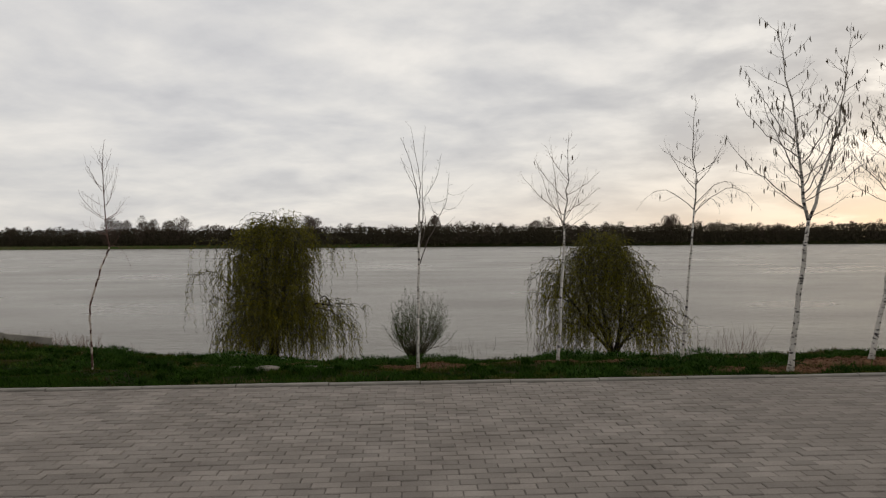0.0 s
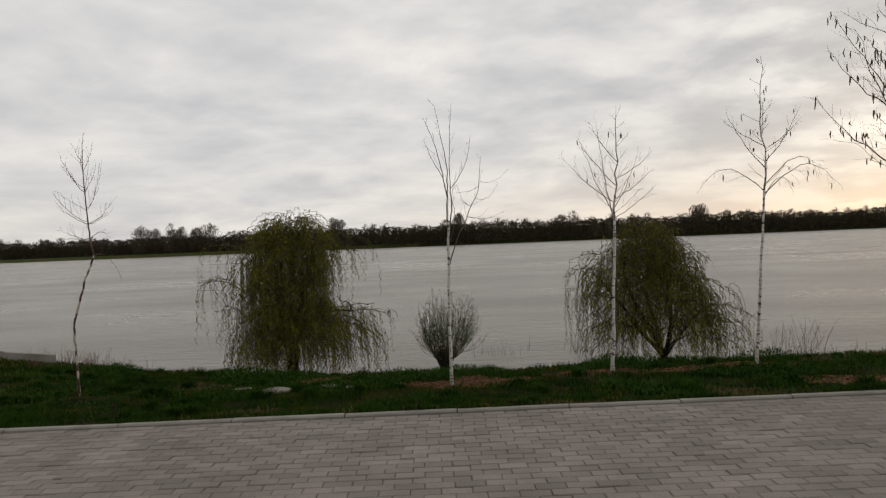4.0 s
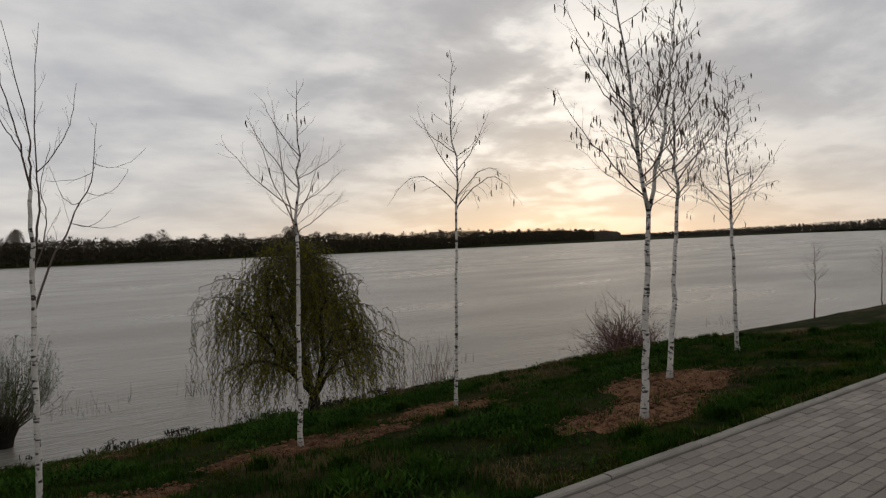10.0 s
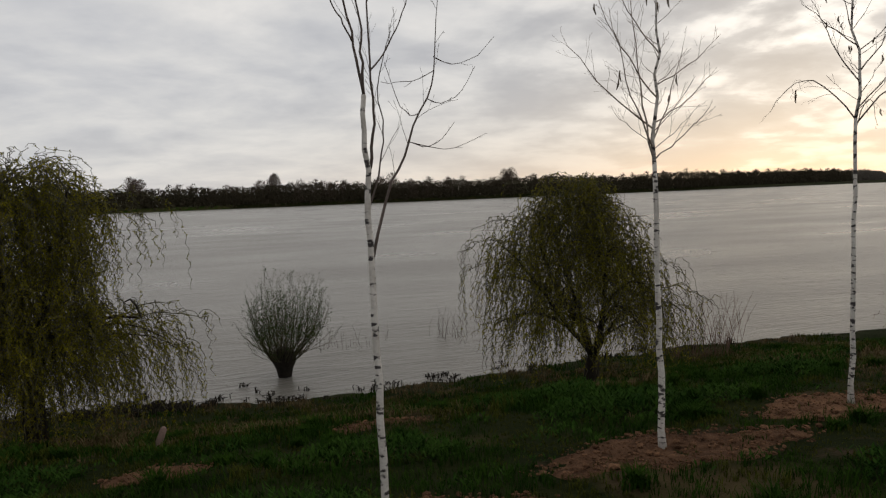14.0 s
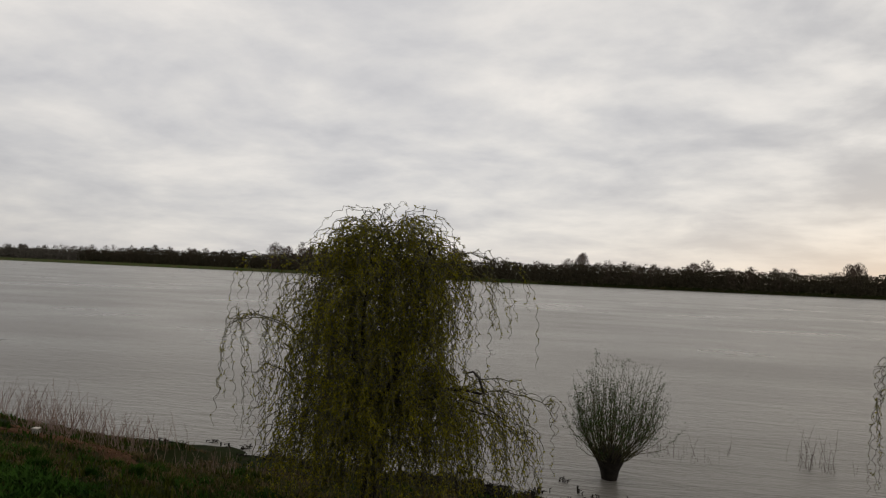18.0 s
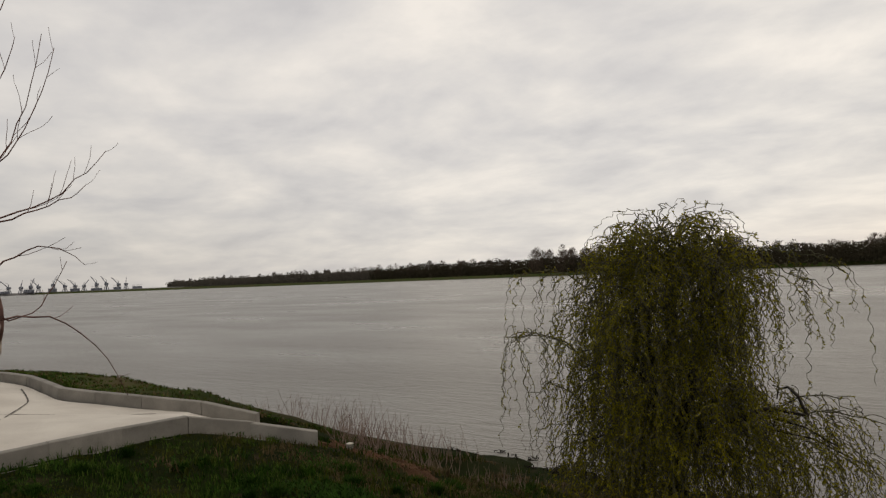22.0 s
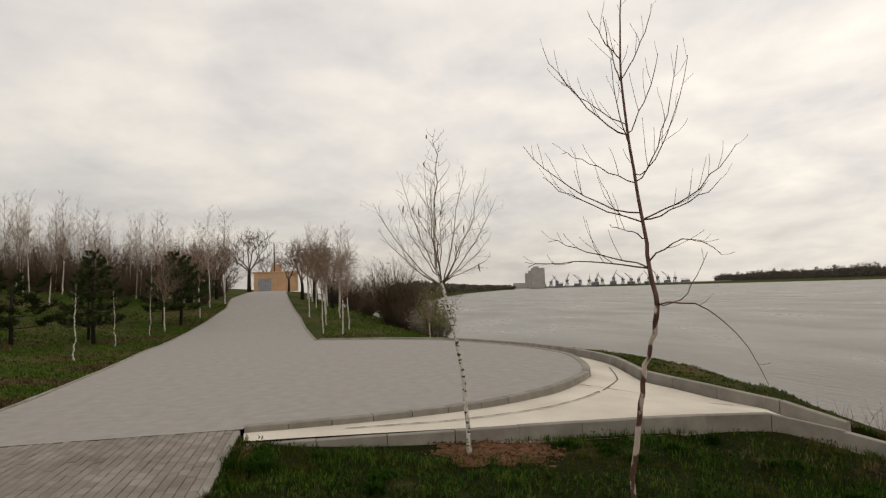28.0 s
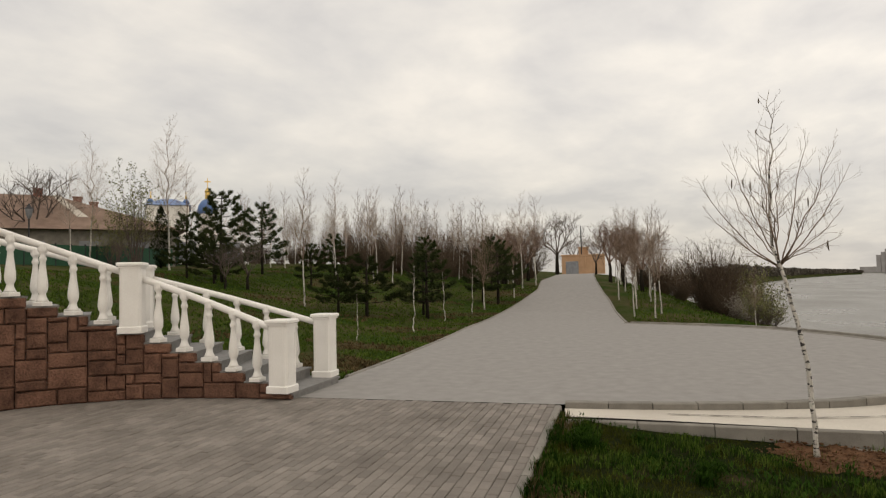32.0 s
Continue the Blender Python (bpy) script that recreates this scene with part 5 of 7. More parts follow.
def far_bank():
    rng = random.Random(61)
    line = far_bank_line()
    bank = Geo()
    n = len(line)
    for i, (x, y) in enumerate(line):
        bank.v += [(x, y, WATER - 0.5), (x, y + 3, 0.3), (x, y + 90, 1.5), (x * 1.1, y + 400, 2.0)]
    bank.f = [(4 * i + k, 4 * i + 4 + k, 4 * i + 5 + k, 4 * i + 1 + k) for i in range(n - 1) for k in range(3)]
    structure("far_bank", bank, M["turf"], "low far river bank", "bank")
    woods_near, woods_far, crowns = Geo(), Geo(), Geo()
    for i in range(n - 1):
        x, y = line[i]
        # the most distant stretches take the wood colour with haze painted in
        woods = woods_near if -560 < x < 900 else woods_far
        for row in range(4):
            for _ in range(2 if row < 3 else 1):
                px, py = x + rng.uniform(-3.6, 3.6), y + 4 + row * 7 + rng.uniform(-3, 3)
                dist = math.hypot(px, py)
                h = (rng.uniform(14.0, 17.0) + 4.0 * noise.noise(Vector((px * 0.012, 0, 3))) + 1.6 * noise.noise(Vector((px * 0.05, 0, 8)))) * (1.0 if px > -500 else 0.86)
                if rng.random() < 0.04:
                    h *= 1.2
                far_tree(woods, px, py, 0.3, h, rng.uniform(5.0, 8.5), rng, 110 if dist < 850 else 60, False, 1.15 if dist < 850 else 1.5)
        if rng.random() < 0.55:
            far_tree(crowns if woods is woods_near else woods, x + rng.uniform(-3.6, 3.6), y + rng.uniform(4, 24), 0.3, rng.uniform(16.5, 20.5) + 4.0 * noise.noise(Vector((x * 0.012, 0, 3))), rng.uniform(5.0, 8.0), rng, 260, True)
        # undergrowth down to the water
        for k in range(64):
            c = Vector((x + rng.uniform(-3.5, 3.5), y + (rng.uniform(0.5, 6) if k < 18 else rng.uniform(10, 26)), rng.uniform(-2.0, 7.0) if k < 18 else rng.uniform(0.5, 10.0)))
            s = rng.uniform(0.7, 1.6) if k < 18 else rng.uniform(1.1, 2.3)
            e1 = Vector((rng.gauss(0, 1), 0.2, rng.gauss(0, 0.5))).normalized() * s
            e2 = Vector((rng.gauss(0, 0.4), 0.2, rng.gauss(0, 1))).normalized() * s
            woods.add([tuple(c - e1), tuple(c + e2), tuple(c + e1), tuple(c - e2)], [(0, 1, 2, 3)])
    tagged(new("far_woods", mesh_of("far_woods", woods_near, M["wood_far"])), "dark leafless woods along the far bank", "woods", "", "stuff")
    tagged(new("far_woods", mesh_of("far_woods", woods_far, M["wood_hazy"])), "leafless woods on the most distant far bank, paled for haze", "woods", "", "stuff")
    tagged(new("far_woods", mesh_of("far_woods", crowns, M["wood_crown"])), "brownish bare crowns above the far woods", "woods", "", "stuff")
    # taller groves that stand above the rest
    for gx, gy, hh, cnt in ((-276, 628, 28, 6), (-250, 626, 28, 6), (-222, 622, 28, 6), (-95, 612, 27, 6), (15, 606, 27, 5), (124, 606, 25, 4), (-1170, 905, 20, 5), (-700, 765, 20, 5), (250, 606, 26, 7)):
        grove = Geo()
        for _ in range(cnt):
            far_tree(grove, gx + rng.uniform(-9, 9), gy + rng.uniform(-3, 6), 0.3, hh * rng.uniform(0.8, 1.05), rng.uniform(6.0, 9.0), rng, 420, True)
            far_tree(grove, gx + rng.uniform(-11, 11), gy + rng.uniform(-3, 6), 0.3, hh * rng.uniform(0.55, 0.7), rng.uniform(5.0, 7.0), rng, 120)
        tagged(new("tall_grove", mesh_of("tall_grove", grove, M["wood_crown"])), "clump of taller bare trees on the far bank", "trees", "groves on the far bank", "stuff")


far_bank()


def side_bank(name, pts, h, seed, label, step=5.0, rows=3):
    rng = random.Random(seed)
    line = smooth_line(pts, 200)
    bank, woods = Geo(), Geo()
    for x, y in line:
        bank.v += [(x, y, WATER - 0.6), (x * 1.005, y - 2.5, 0.2), (x * 1.01, y - 60, 1.2)]
    n = len(line)
    bank.f = [(3 * i + k, 3 * i + 3 + k, 3 * i + 4 + k, 3 * i + 1 + k) for i in range(n - 1) for k in range(2)]
    structure(name, bank, M["turf"], label, "bank")
    total = float(np.sum(np.hypot(*np.diff(line, axis=0).T)))
    for k in range(int(total / step)):
        x, y = line[int(k * step / total * (n - 1))]
        for row in range(rows):
            far_tree(woods, x + rng.uniform(-3, 3), y - 4 - row * 6 + rng.uniform(-2, 2), 0.2, h * rng.uniform(0.6, 1.15), rng.uniform(4.5, 7.5), rng, 42, False, 2.4)
    # these trees, too, carry the air's haze in their colour
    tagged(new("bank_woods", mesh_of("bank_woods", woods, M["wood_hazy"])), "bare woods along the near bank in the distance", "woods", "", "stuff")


side_bank("bank_upstream", [(-300, 62), (-420, 98), (-620, 160), (-950, 285), (-1230, 405)], 5.2, 62, "wooded bank upstream of the promenade")
side_bank("bank_downstream", [(2500, 2180), (2050, 1560), (1760, 1200), (1500, 820), (1150, 430), (820, 255), (520, 150), (300, 78)], 15, 63, "wooded bank downstream behind the moored ship", 4.0)


# ---- port upstream ----
def grain_silo():
    o = Vector((-1284, 472, -1.0))
    root = thing("grain_silo", o, "tall grey concrete grain silos with a loading tower", "silo")
    turn = math.atan2(472, -1284) + math.pi / 2
    part("block", Geo().box((-14, -9, 0), (14, 9, 41), 0.4, turn), M["silo"], root)
    part("block", Geo().box((14.2, -8, 0), (20, 8, 36), 0.3, turn), M["silo"], root)
    part("block", Geo().box((20.2, -7, 0), (27, 7, 31), 0.3, turn), M["silo"], root)
    part("head_house", Geo().box((-2, -4, 41), (9, 4, 44.5), 0.2, turn), M["silo"], root)
    part("shed", Geo().box((27.5, -6, 0), (52, 6, 11), 0.2, turn), M["silo"], root)
    for k in range(5):
        c, s = math.cos(turn), math.sin(turn)
        x = -11 + k * 5.5
        g = Geo().lathe([(2.6, 0), (2.6, 40.6)], 14, (c * x + s * 9.0, s * x - c * 9.0, 0))
        part("silo_cylinder", g, M["silo"], root, smooth=False)


grain_silo()


def port_crane(i, x, y, h, jib, turn):
    o = Vector((x, y, 0.5))
    root = thing("port_crane", o, "distant harbour crane with a raised jib", "crane", "cranes of the river port")
    c, s = math.cos(turn), math.sin(turn)
    for dx in (-3.5, 3.5):
        for dy in (-3, 3):
            part("leg", Geo().tube([Vector((dx, dy, 0)), Vector((dx * 0.4, dy * 0.4, h * 0.42))], [0.7, 0.6], 4), M["port"], root)
    part("cab", Geo().box((-3, -2.5, h * 0.42), (3.5, 2.5, h * 0.62), 0.3), M["port"], root)
    part("mast", Geo().tube([Vector((0, 0, h * 0.6)), Vector((0, 0, h * 0.85))], [0.8, 0.5], 4), M["port"], root)
    tip = Vector((c * jib, s * jib, h * 1.25))
    part("jib", Geo().tube([Vector((0, 0, h * 0.55)), tip * 0.5 + Vector((0, 0, h * 0.30)), tip], [0.8, 0.65, 0.35], 4), M["port"], root)
    part("stay", Geo().tube([Vector((0, 0, h * 0.85)), tip], [0.22, 0.22], 3), M["port"], root)


rng = random.Random(71)
for i in range(15):
    u = i / 14
    port_crane(i, -1285 + 60 * u + rng.uniform(-8, 8), 500 + 255 * u + rng.uniform(-5, 5), rng.uniform(17, 25), rng.uniform(9, 17), rng.choice((0.7, 2.4)) + 1.5 + rng.uniform(-0.4, 0.4))
quay = Geo().add([(-1330, 470, WATER - 0.5), (-1195, 860, WATER - 0.5), (-1195, 860, 1.2), (-1330, 470, 1.2), (-1460, 520, 1.2), (-1330, 900, 1.2)], [(0, 1, 2, 3), (3, 2, 5, 4)])
structure("quay", quay, M["silo"], "low quay of the distant river port", "quay")
for i in range(9):
    x, y = -1300 + 10 * i, 490 + 36 * i
    w = rng.uniform(8, 20)
    shed = thing("port_shed", (x - 12, y, 1.0), "low grey shed of the distant port", "shed", "sheds of the river port")
    part("wall", Geo().box((-4, -w / 2, 0), (4, w / 2, rng.uniform(4, 7)), 0.2), M["port"], shed)
    part("roof", Geo().box((-4.4, -w / 2 - 0.4, 7.0), (4.4, w / 2 + 0.4, 7.6)), M["silo"], shed)


# ---- moored ship downstream ----
def ship():
    d = 150.0
    a = radians(76.2)
    o = Vector((d * math.sin(a) + 4, 5 + d * math.cos(a), WATER - 0.2))
    root = thing("moored_ship", o, "dark-hulled river ship moored at the bank", "ship")
    t = radians(8)
    hull = []
    for u in np.linspace(0, 1, 12):
        w = 4.2 * min(1, (u / 0.06) ** 0.4 if u < 0.06 else 1)
        x = u * 40
        hull.append((x, w))
    g = Geo()
    for x, w in hull:
        g.v += [(x, -w, 5.2), (x + 0.6, -w * 0.9, 0), (x + 0.6, w * 0.9, 0), (x, w, 5.2)]
    m = len(hull)
    g.f = [(4 * i + k, 4 * i + 4 + k, 4 * i + 4 + (k + 1) % 4, 4 * i + (k + 1) % 4) for i in range(m - 1) for k in range(4)] + [(0, 1, 2, 3), tuple(4 * (m - 1) + k for k in (3, 2, 1, 0))]
    c, s = math.cos(t), math.sin(t)
    g.v = [(c * x - s * y, s * x + c * y, z) for x, y, z in g.v]
    part("hull", g, M["dark_metal"], root)
    part("wheelhouse", Geo().box((3, -3, 5.2), (10, 3, 8.0), 0.15, t), M["grey_metal"], root, "pale wheelhouse")
    part("bulwark", Geo().box((0.2, -3.9, 5.2), (3, 3.9, 5.9), 0.05, t), M["grey_metal"], root)
    part("mast", Geo().tube([Vector((4, 0, 8.0)), Vector((4, 0, 11.5))], [0.12, 0.06], 6), M["dark_metal"], root)
    part("yard", Geo().tube([Vector((4, -1.2, 10.2)), Vector((4, 1.2, 10.2))], [0.06, 0.06], 5), M["dark_metal"], root)


ship()


# ---- stair ----
RAIL_NEAR = [(-10.72, 3.66), (-10.72, 2.85), (-10.64, 2.05), (-10.38, 1.25), (-9.95, 0.55), (-9.40, 0.02), (-8.75, -0.50), (-8.05, -1.00)]
RAIL_FAR = [(-12.25, 3.66), (-12.22, 2.65), (-12.00, 1.55), (-11.45, 0.50), (-10.75, -0.45), (-9.95, -1.15), (-9.10, -1.75), (-8.20, -2.30)]
RISE, STEPS = 0.145, 15


def stair():
    near, far = smooth_line(RAIL_NEAR, STEPS + 1), smooth_line(RAIL_FAR, STEPS + 1)
    root = thing("staircase", (-11.4, 3.3, 0), "outdoor stair with grey granite treads and red stone flank", "staircase", "", "structure")
    base = Vector((-11.4, 3.3, 0))

    def quad_step(i, z0, z1, mat, over=0.0, name="step"):
        a, b = near[i], near[min(i + 1, STEPS)]
        c, d = far[min(i + 1, STEPS)], far[i]
        ctr = (a + b + c + d) / 4
        ring = []
        for p in (a, b, c, d):
            q = p + (p - ctr) * over
            ring.append((float(q[0] - base.x), float(q[1] - base.y)))
        vs = [(x, y, z0) for x, y in ring] + [(x, y, z1 - 0.008) for x, y in ring] + [(x * 0.997, y * 0.997, z1) for x, y in ring]
        fs = [(3, 2, 1, 0), (8, 9, 10, 11)] + [(k, (k + 1) % 4, 4 + (k + 1) % 4, 4 + k) for k in range(4)] + [(4 + k, 4 + (k + 1) % 4, 8 + (k + 1) % 4, 8 + k) for k in range(4)]
        part(name, Geo().add(vs, fs), mat, root)

    for i in range(STEPS):
        z = 0.10 + RISE * i
        quad_step(i, -0.05, z - 0.035, M["granite"], 0.0, "riser")
        quad_step(i, z - 0.035, z, M["granite"], 0.06, "tread")
    # stone flank: courses of uneven blocks under the near rail
    rng = random.Random(81)
    s = np.concatenate([[0], np.cumsum(np.linalg.norm(np.diff(near, axis=0), axis=1))])
    flank = thing("stone_flank", (0, 0, 0), "stair flank clad in uneven red-brown stone blocks", "wall", "", "structure")

    def at(u):
        p = np.array([np.interp(u, s, near[:, k]) for k in range(2)])
        q = np.array([np.interp(u + 0.02, s, near[:, k]) for k in range(2)])
        p0 = np.array([np.interp(u - 0.02, s, near[:, k]) for k in range(2)])
        d = (q - p0) / np.linalg.norm(q - p0)
        return p, np.array([-d[1], d[0]])

    def block(u0, u1, z0, z1):
        g = Geo()
        depth, j = 0.075 + rng.uniform(-0.012, 0.012), 0.006
        vs = []
        for u in (u0 + j, u1 - j):
            p, nn = at(u)
            for z in (z0 + j, z1 - j):
                vs.append((float(p[0]), float(p[1]), z))
        for u in (u0 + j, u0 + j + 0.025, u1 - j - 0.025, u1 - j):
            p, nn = at(u)
            for z, inn in ((z0 + j, 0), (z0 + j + 0.02, 1), (z1 - j - 0.02, 1), (z1 - j, 0)):
                k = depth if inn and u0 + j < u < u1 - j else depth - 0.020
                k += rng.uniform(-0.006, 0.006)
                vs.append((float(p[0] + nn[0] * k), float(p[1] + nn[1] * k), z))
        fs = [(4 + 4 * a + b, 8 + 4 * a + b, 9 + 4 * a + b, 5 + 4 * a + b) for a in range(3) for b in range(3)]
        fs += [(0, 4, 7, 1), (2, 3, 19, 16), (0, 2, 16, 4), (1, 7, 19, 3)]
        part("stone", g.add(vs, fs), M["stone"], flank)

    # blocks of one to four cells in an irregular bond under the stepped top
    per, cell_z, foot = 3, RISE / 2, 0.009
    edges = [float(np.interp(k / per, range(len(s)), s)) for k in range(STEPS * per + 1)]
    tops = [1 + 2 * (k // per) for k in range(STEPS * per)]
    used = set()
    for row in range(max(tops)):
        for col in range(len(tops)):
            if row >= tops[col] or (col, row) in used:
                continue
            w, hh = rng.choice((2, 3, 3, 4, 4)), rng.choice((2, 3, 3, 4, 4))
            best = (1, 1, [(col, row)])
            for ww in range(w, 0, -1):
                for rows in range(hh, 0, -1):
                    cells = [(col + i, row + j) for i in range(ww) for j in range(rows)]
                    if ww * rows > best[0] * best[1] and all(c < len(tops) and r < tops[c] and (c, r) not in used for c, r in cells):
                        best = (ww, rows, cells)
            used.update(best[2])
            block(edges[col], edges[col + best[0]], foot + cell_z * row if row else 0.0, foot + cell_z * (row + best[1]))
    core = Geo()
    for i in range(STEPS):
        (x0, y0), (x1, y1) = near[i], near[i + 1]
        z = 0.06 + RISE * i
        core.add([(x0, y0, 0), (x1, y1, 0), (x1, y1, z), (x0, y0, z)], [(0, 1, 2, 3)])
    part("mortar", core, M["stone"], flank)
    return near, far


near_rail, far_rail = stair()
BALUSTER = [(0.085, 0.0), (0.085, 0.03), (0.078, 0.045), (0.060, 0.07), (0.046, 0.10), (0.040, 0.13), (0.060, 0.165), (0.066, 0.20), (0.062, 0.26), (0.050, 0.34), (0.038, 0.42), (0.033, 0.475), (0.046, 0.49), (0.046, 0.515), (0.034, 0.53), (0.034, 0.56), (0.055, 0.585), (0.060, 0.60)]


def post(x, y, z, turn):
    root = thing("stair_post", (x, y, z), "white painted stair post with moulded cap", "post", "posts of the stair")
    w = 0.150
    part("plinth", Geo().box((-w - 0.02, -w - 0.02, 0), (w + 0.02, w + 0.02, 0.10), 0.012, turn), M["white"], root)
    part("shaft", Geo().box((-w, -w, 0.10), (w, w, 0.98), 0.03, turn), M["white"], root)
    part("cap", Geo().box((-w - 0.015, -w - 0.015, 0.95), (w + 0.015, w + 0.015, 0.985), 0.01, turn).box((-w - 0.035, -w - 0.035, 0.985), (w + 0.035, w + 0.035, 1.035), 0.018, turn), M["white"], root)
    for sx, sy in ((1, 0), (0, 1), (-1, 0), (0, -1)):
        c, s = math.cos(turn), math.sin(turn)
        a = Geo()
        px, py = sx * (w + 0.004), sy * (w + 0.004)
        half = 0.10
        tx, ty = (-sy, sx)
        for u0, u1, z0, z1 in ((-half, half, 0.22, 0.235), (-half, half, 0.85, 0.865), (-half, -half + 0.015, 0.22, 0.865), (half - 0.015, half, 0.22, 0.865)):
            ring = [(px + tx * u, py + ty * u, zz) for u, zz in ((u0, z0), (u1, z0), (u1, z1), (u0, z1))]
            ring2 = [(x1 - sx * 0.006, y1 - sy * 0.006, z1b) for x1, y1, z1b in ring]
            a.add([(c * x1 - s * y1, s * x1 + c * y1, zz) for x1, y1, zz in ring + ring2], [(0, 1, 2, 3), (4, 5, 1, 0), (5, 6, 2, 1), (6, 7, 3, 2), (7, 4, 0, 3)])
        part("panel_moulding", a, M["white"], root)


def balustrade(rail, name):
    post_at = (0, 6)
    for i in post_at:
        d = rail[i + 1] - rail[i]
        post(float(rail[i][0] + d[0] * 0.45), float(rail[i][1] + d[1] * 0.45), 0.10 + RISE * i, math.atan2(d[1], d[0]))
    for k, (i0, i1) in enumerate(((0, 6), (6, 13))):
        h = thing("handrail", (float(rail[i0][0]), float(rail[i0][1]), 0.10 + RISE * i0 + 0.7), "white rounded stair handrail", "handrail", "handrails of the stair")
        pts = []
        for i in np.linspace(i0 + 0.6, i1 + 0.2, 10):
            p = np.array([np.interp(i, range(len(rail)), rail[:, q]) for q in range(2)])
            pts.append(Vector((float(p[0] - rail[i0][0]), float(p[1] - rail[i0][1]), RISE * (i - i0) - RISE * 0.6 + 0.165)))
        part("rail", Geo().tube(pts, [0.052] * 10, 10), M["white"], h, smooth=True)
        for i in range(i0 + 1, i1):
            z = 0.10 + RISE * i
            p = (rail[i] + rail[i + 1]) / 2
            b = thing("baluster", (float(p[0]), float(p[1]), z), "white turned stair baluster", "baluster", "balusters of the stair")
            part("shaft", Geo().lathe([(r * 1.08, zz * 1.32) for r, zz in BALUSTER[2:]], 14), M["white"], b, smooth=True)
            part("foot", Geo().box((-0.09, -0.09, 0), (0.09, 0.09, 0.058), 0.01), M["white"], b)
            part("neck", Geo().lathe([(0.042, 0.75), (0.066, 0.79), (0.066, 0.87)], 12), M["white"], b)


balustrade(near_rail, "near")
balustrade(far_rail, "far")


# ---- hill with its planting ----
def place(yaw, dist, eye=(-2.32, 8.16)):
    """A spot at a bearing (degrees to the left of +y) and a distance from the end of the walk."""
    x, y = eye[0] - dist * math.sin(radians(yaw)), eye[1] + dist * math.cos(radians(yaw))
    return x, y, ground_z(x, y)


def spread(proto, spots):
    """The first spot takes the tree itself, the others take copies."""
    for k, (x, y, z, s, turn) in enumerate(spots):
        m = Matrix.Translation((x, y, z - 0.05)) @ Matrix.Rotation(turn, 4, "Z") @ Matrix.Scale(s, 4)
        if k == 0:
            proto.matrix_world = m
            first = proto
        else:
            made = copy_thing(first, Matrix.Identity(4))
            made.matrix_world = m


def park_birch(seed, h, fork, prim, label, droop=0.02, twig="pale_twig", double=False):
    limbs = ((fork * 0.55, 0.42, 0.1, h * 0.66, 0), (fork * 1.1, -0.5, 0.2, h * 0.4, 0)) if double else ((fork * 0.9, 0.4, -0.2, h * 0.45, 0), (fork * 1.15, -0.35, 0.3, h * 0.42, 0))
    return birch((0, 0, 0), (0.08, 0.05, fork), (0.0, 0.0, h), seed, limbs, 0.042, prim, 1.15, 0, label, "bark", twig, droop, 1.7, 0.012, 1, "park_birch", "birches on the slope", None, 1.7, 0.25, twig)


def pine(seed, h, w, label):
    rng = random.Random(seed)
    root = thing("pine_tree", (0, 0, 0), label, "tree", "pines on the slope")
    part("trunk", Geo().tube([Vector((0, 0, -0.1)), Vector((0.03, 0.02, h * 0.4)), Vector((0, 0, h * 0.95))], [0.08, 0.06, 0.015], 7), M["willow_bark"], root, smooth=True)
    needles, wood = Geo(), Geo()
    tiers = max(5, int(h * 2.1))
    for k in range(tiers):
        u = (k + 0.5) / tiers
        z = h * (0.16 + 0.78 * u)
        count = 5 if u < 0.8 else 4
        for b in range(count):
            ln = w * (1.05 - u) ** 0.7 * rng.uniform(0.55, 1.1) + 0.14
            a = k * 1.9 + b * 6.283 / count + rng.uniform(-0.35, 0.35)
            out = Vector((math.cos(a), math.sin(a), 0))
            tip = out * ln + Vector((0, 0, z + ln * (0.18 + 0.5 * u)))
            st = [Vector((0, 0, z)), out * ln * 0.55 + Vector((0, 0, z + ln * 0.04)), tip]
            wood.tube(st, [0.018, 0.012, 0.006], 4, False)
            # tufts of needles on short side shoots towards the tip
            for q in range(max(4, int(ln * 13))):
                f = rng.uniform(0.1, 1.0)
                c = st[1].lerp(tip, f) + Vector((-out.y, out.x, 0)) * rng.gauss(0, 0.20 * ln * (1.1 - 0.7 * f)) + Vector((0, 0, rng.gauss(0.02, 0.03)))
                for _ in range(34):
                    d = (Vector((rng.gauss(0, 0.7), rng.gauss(0, 0.7), rng.gauss(0.55, 0.5))) + out * 0.5).normalized() * rng.uniform(0.11, 0.21)
                    sd = d.orthogonal().normalized() * 0.016
                    needles.add([tuple(c - sd), tuple(c + sd), tuple(c + d)], [(0, 1, 2)])
    tagged(part("branch_mass", wood, M["willow_bark"], root), kind="stuff")
    tagged(part("needles", needles, M["needle"], root, "dark green needles"), kind="stuff")
    return root


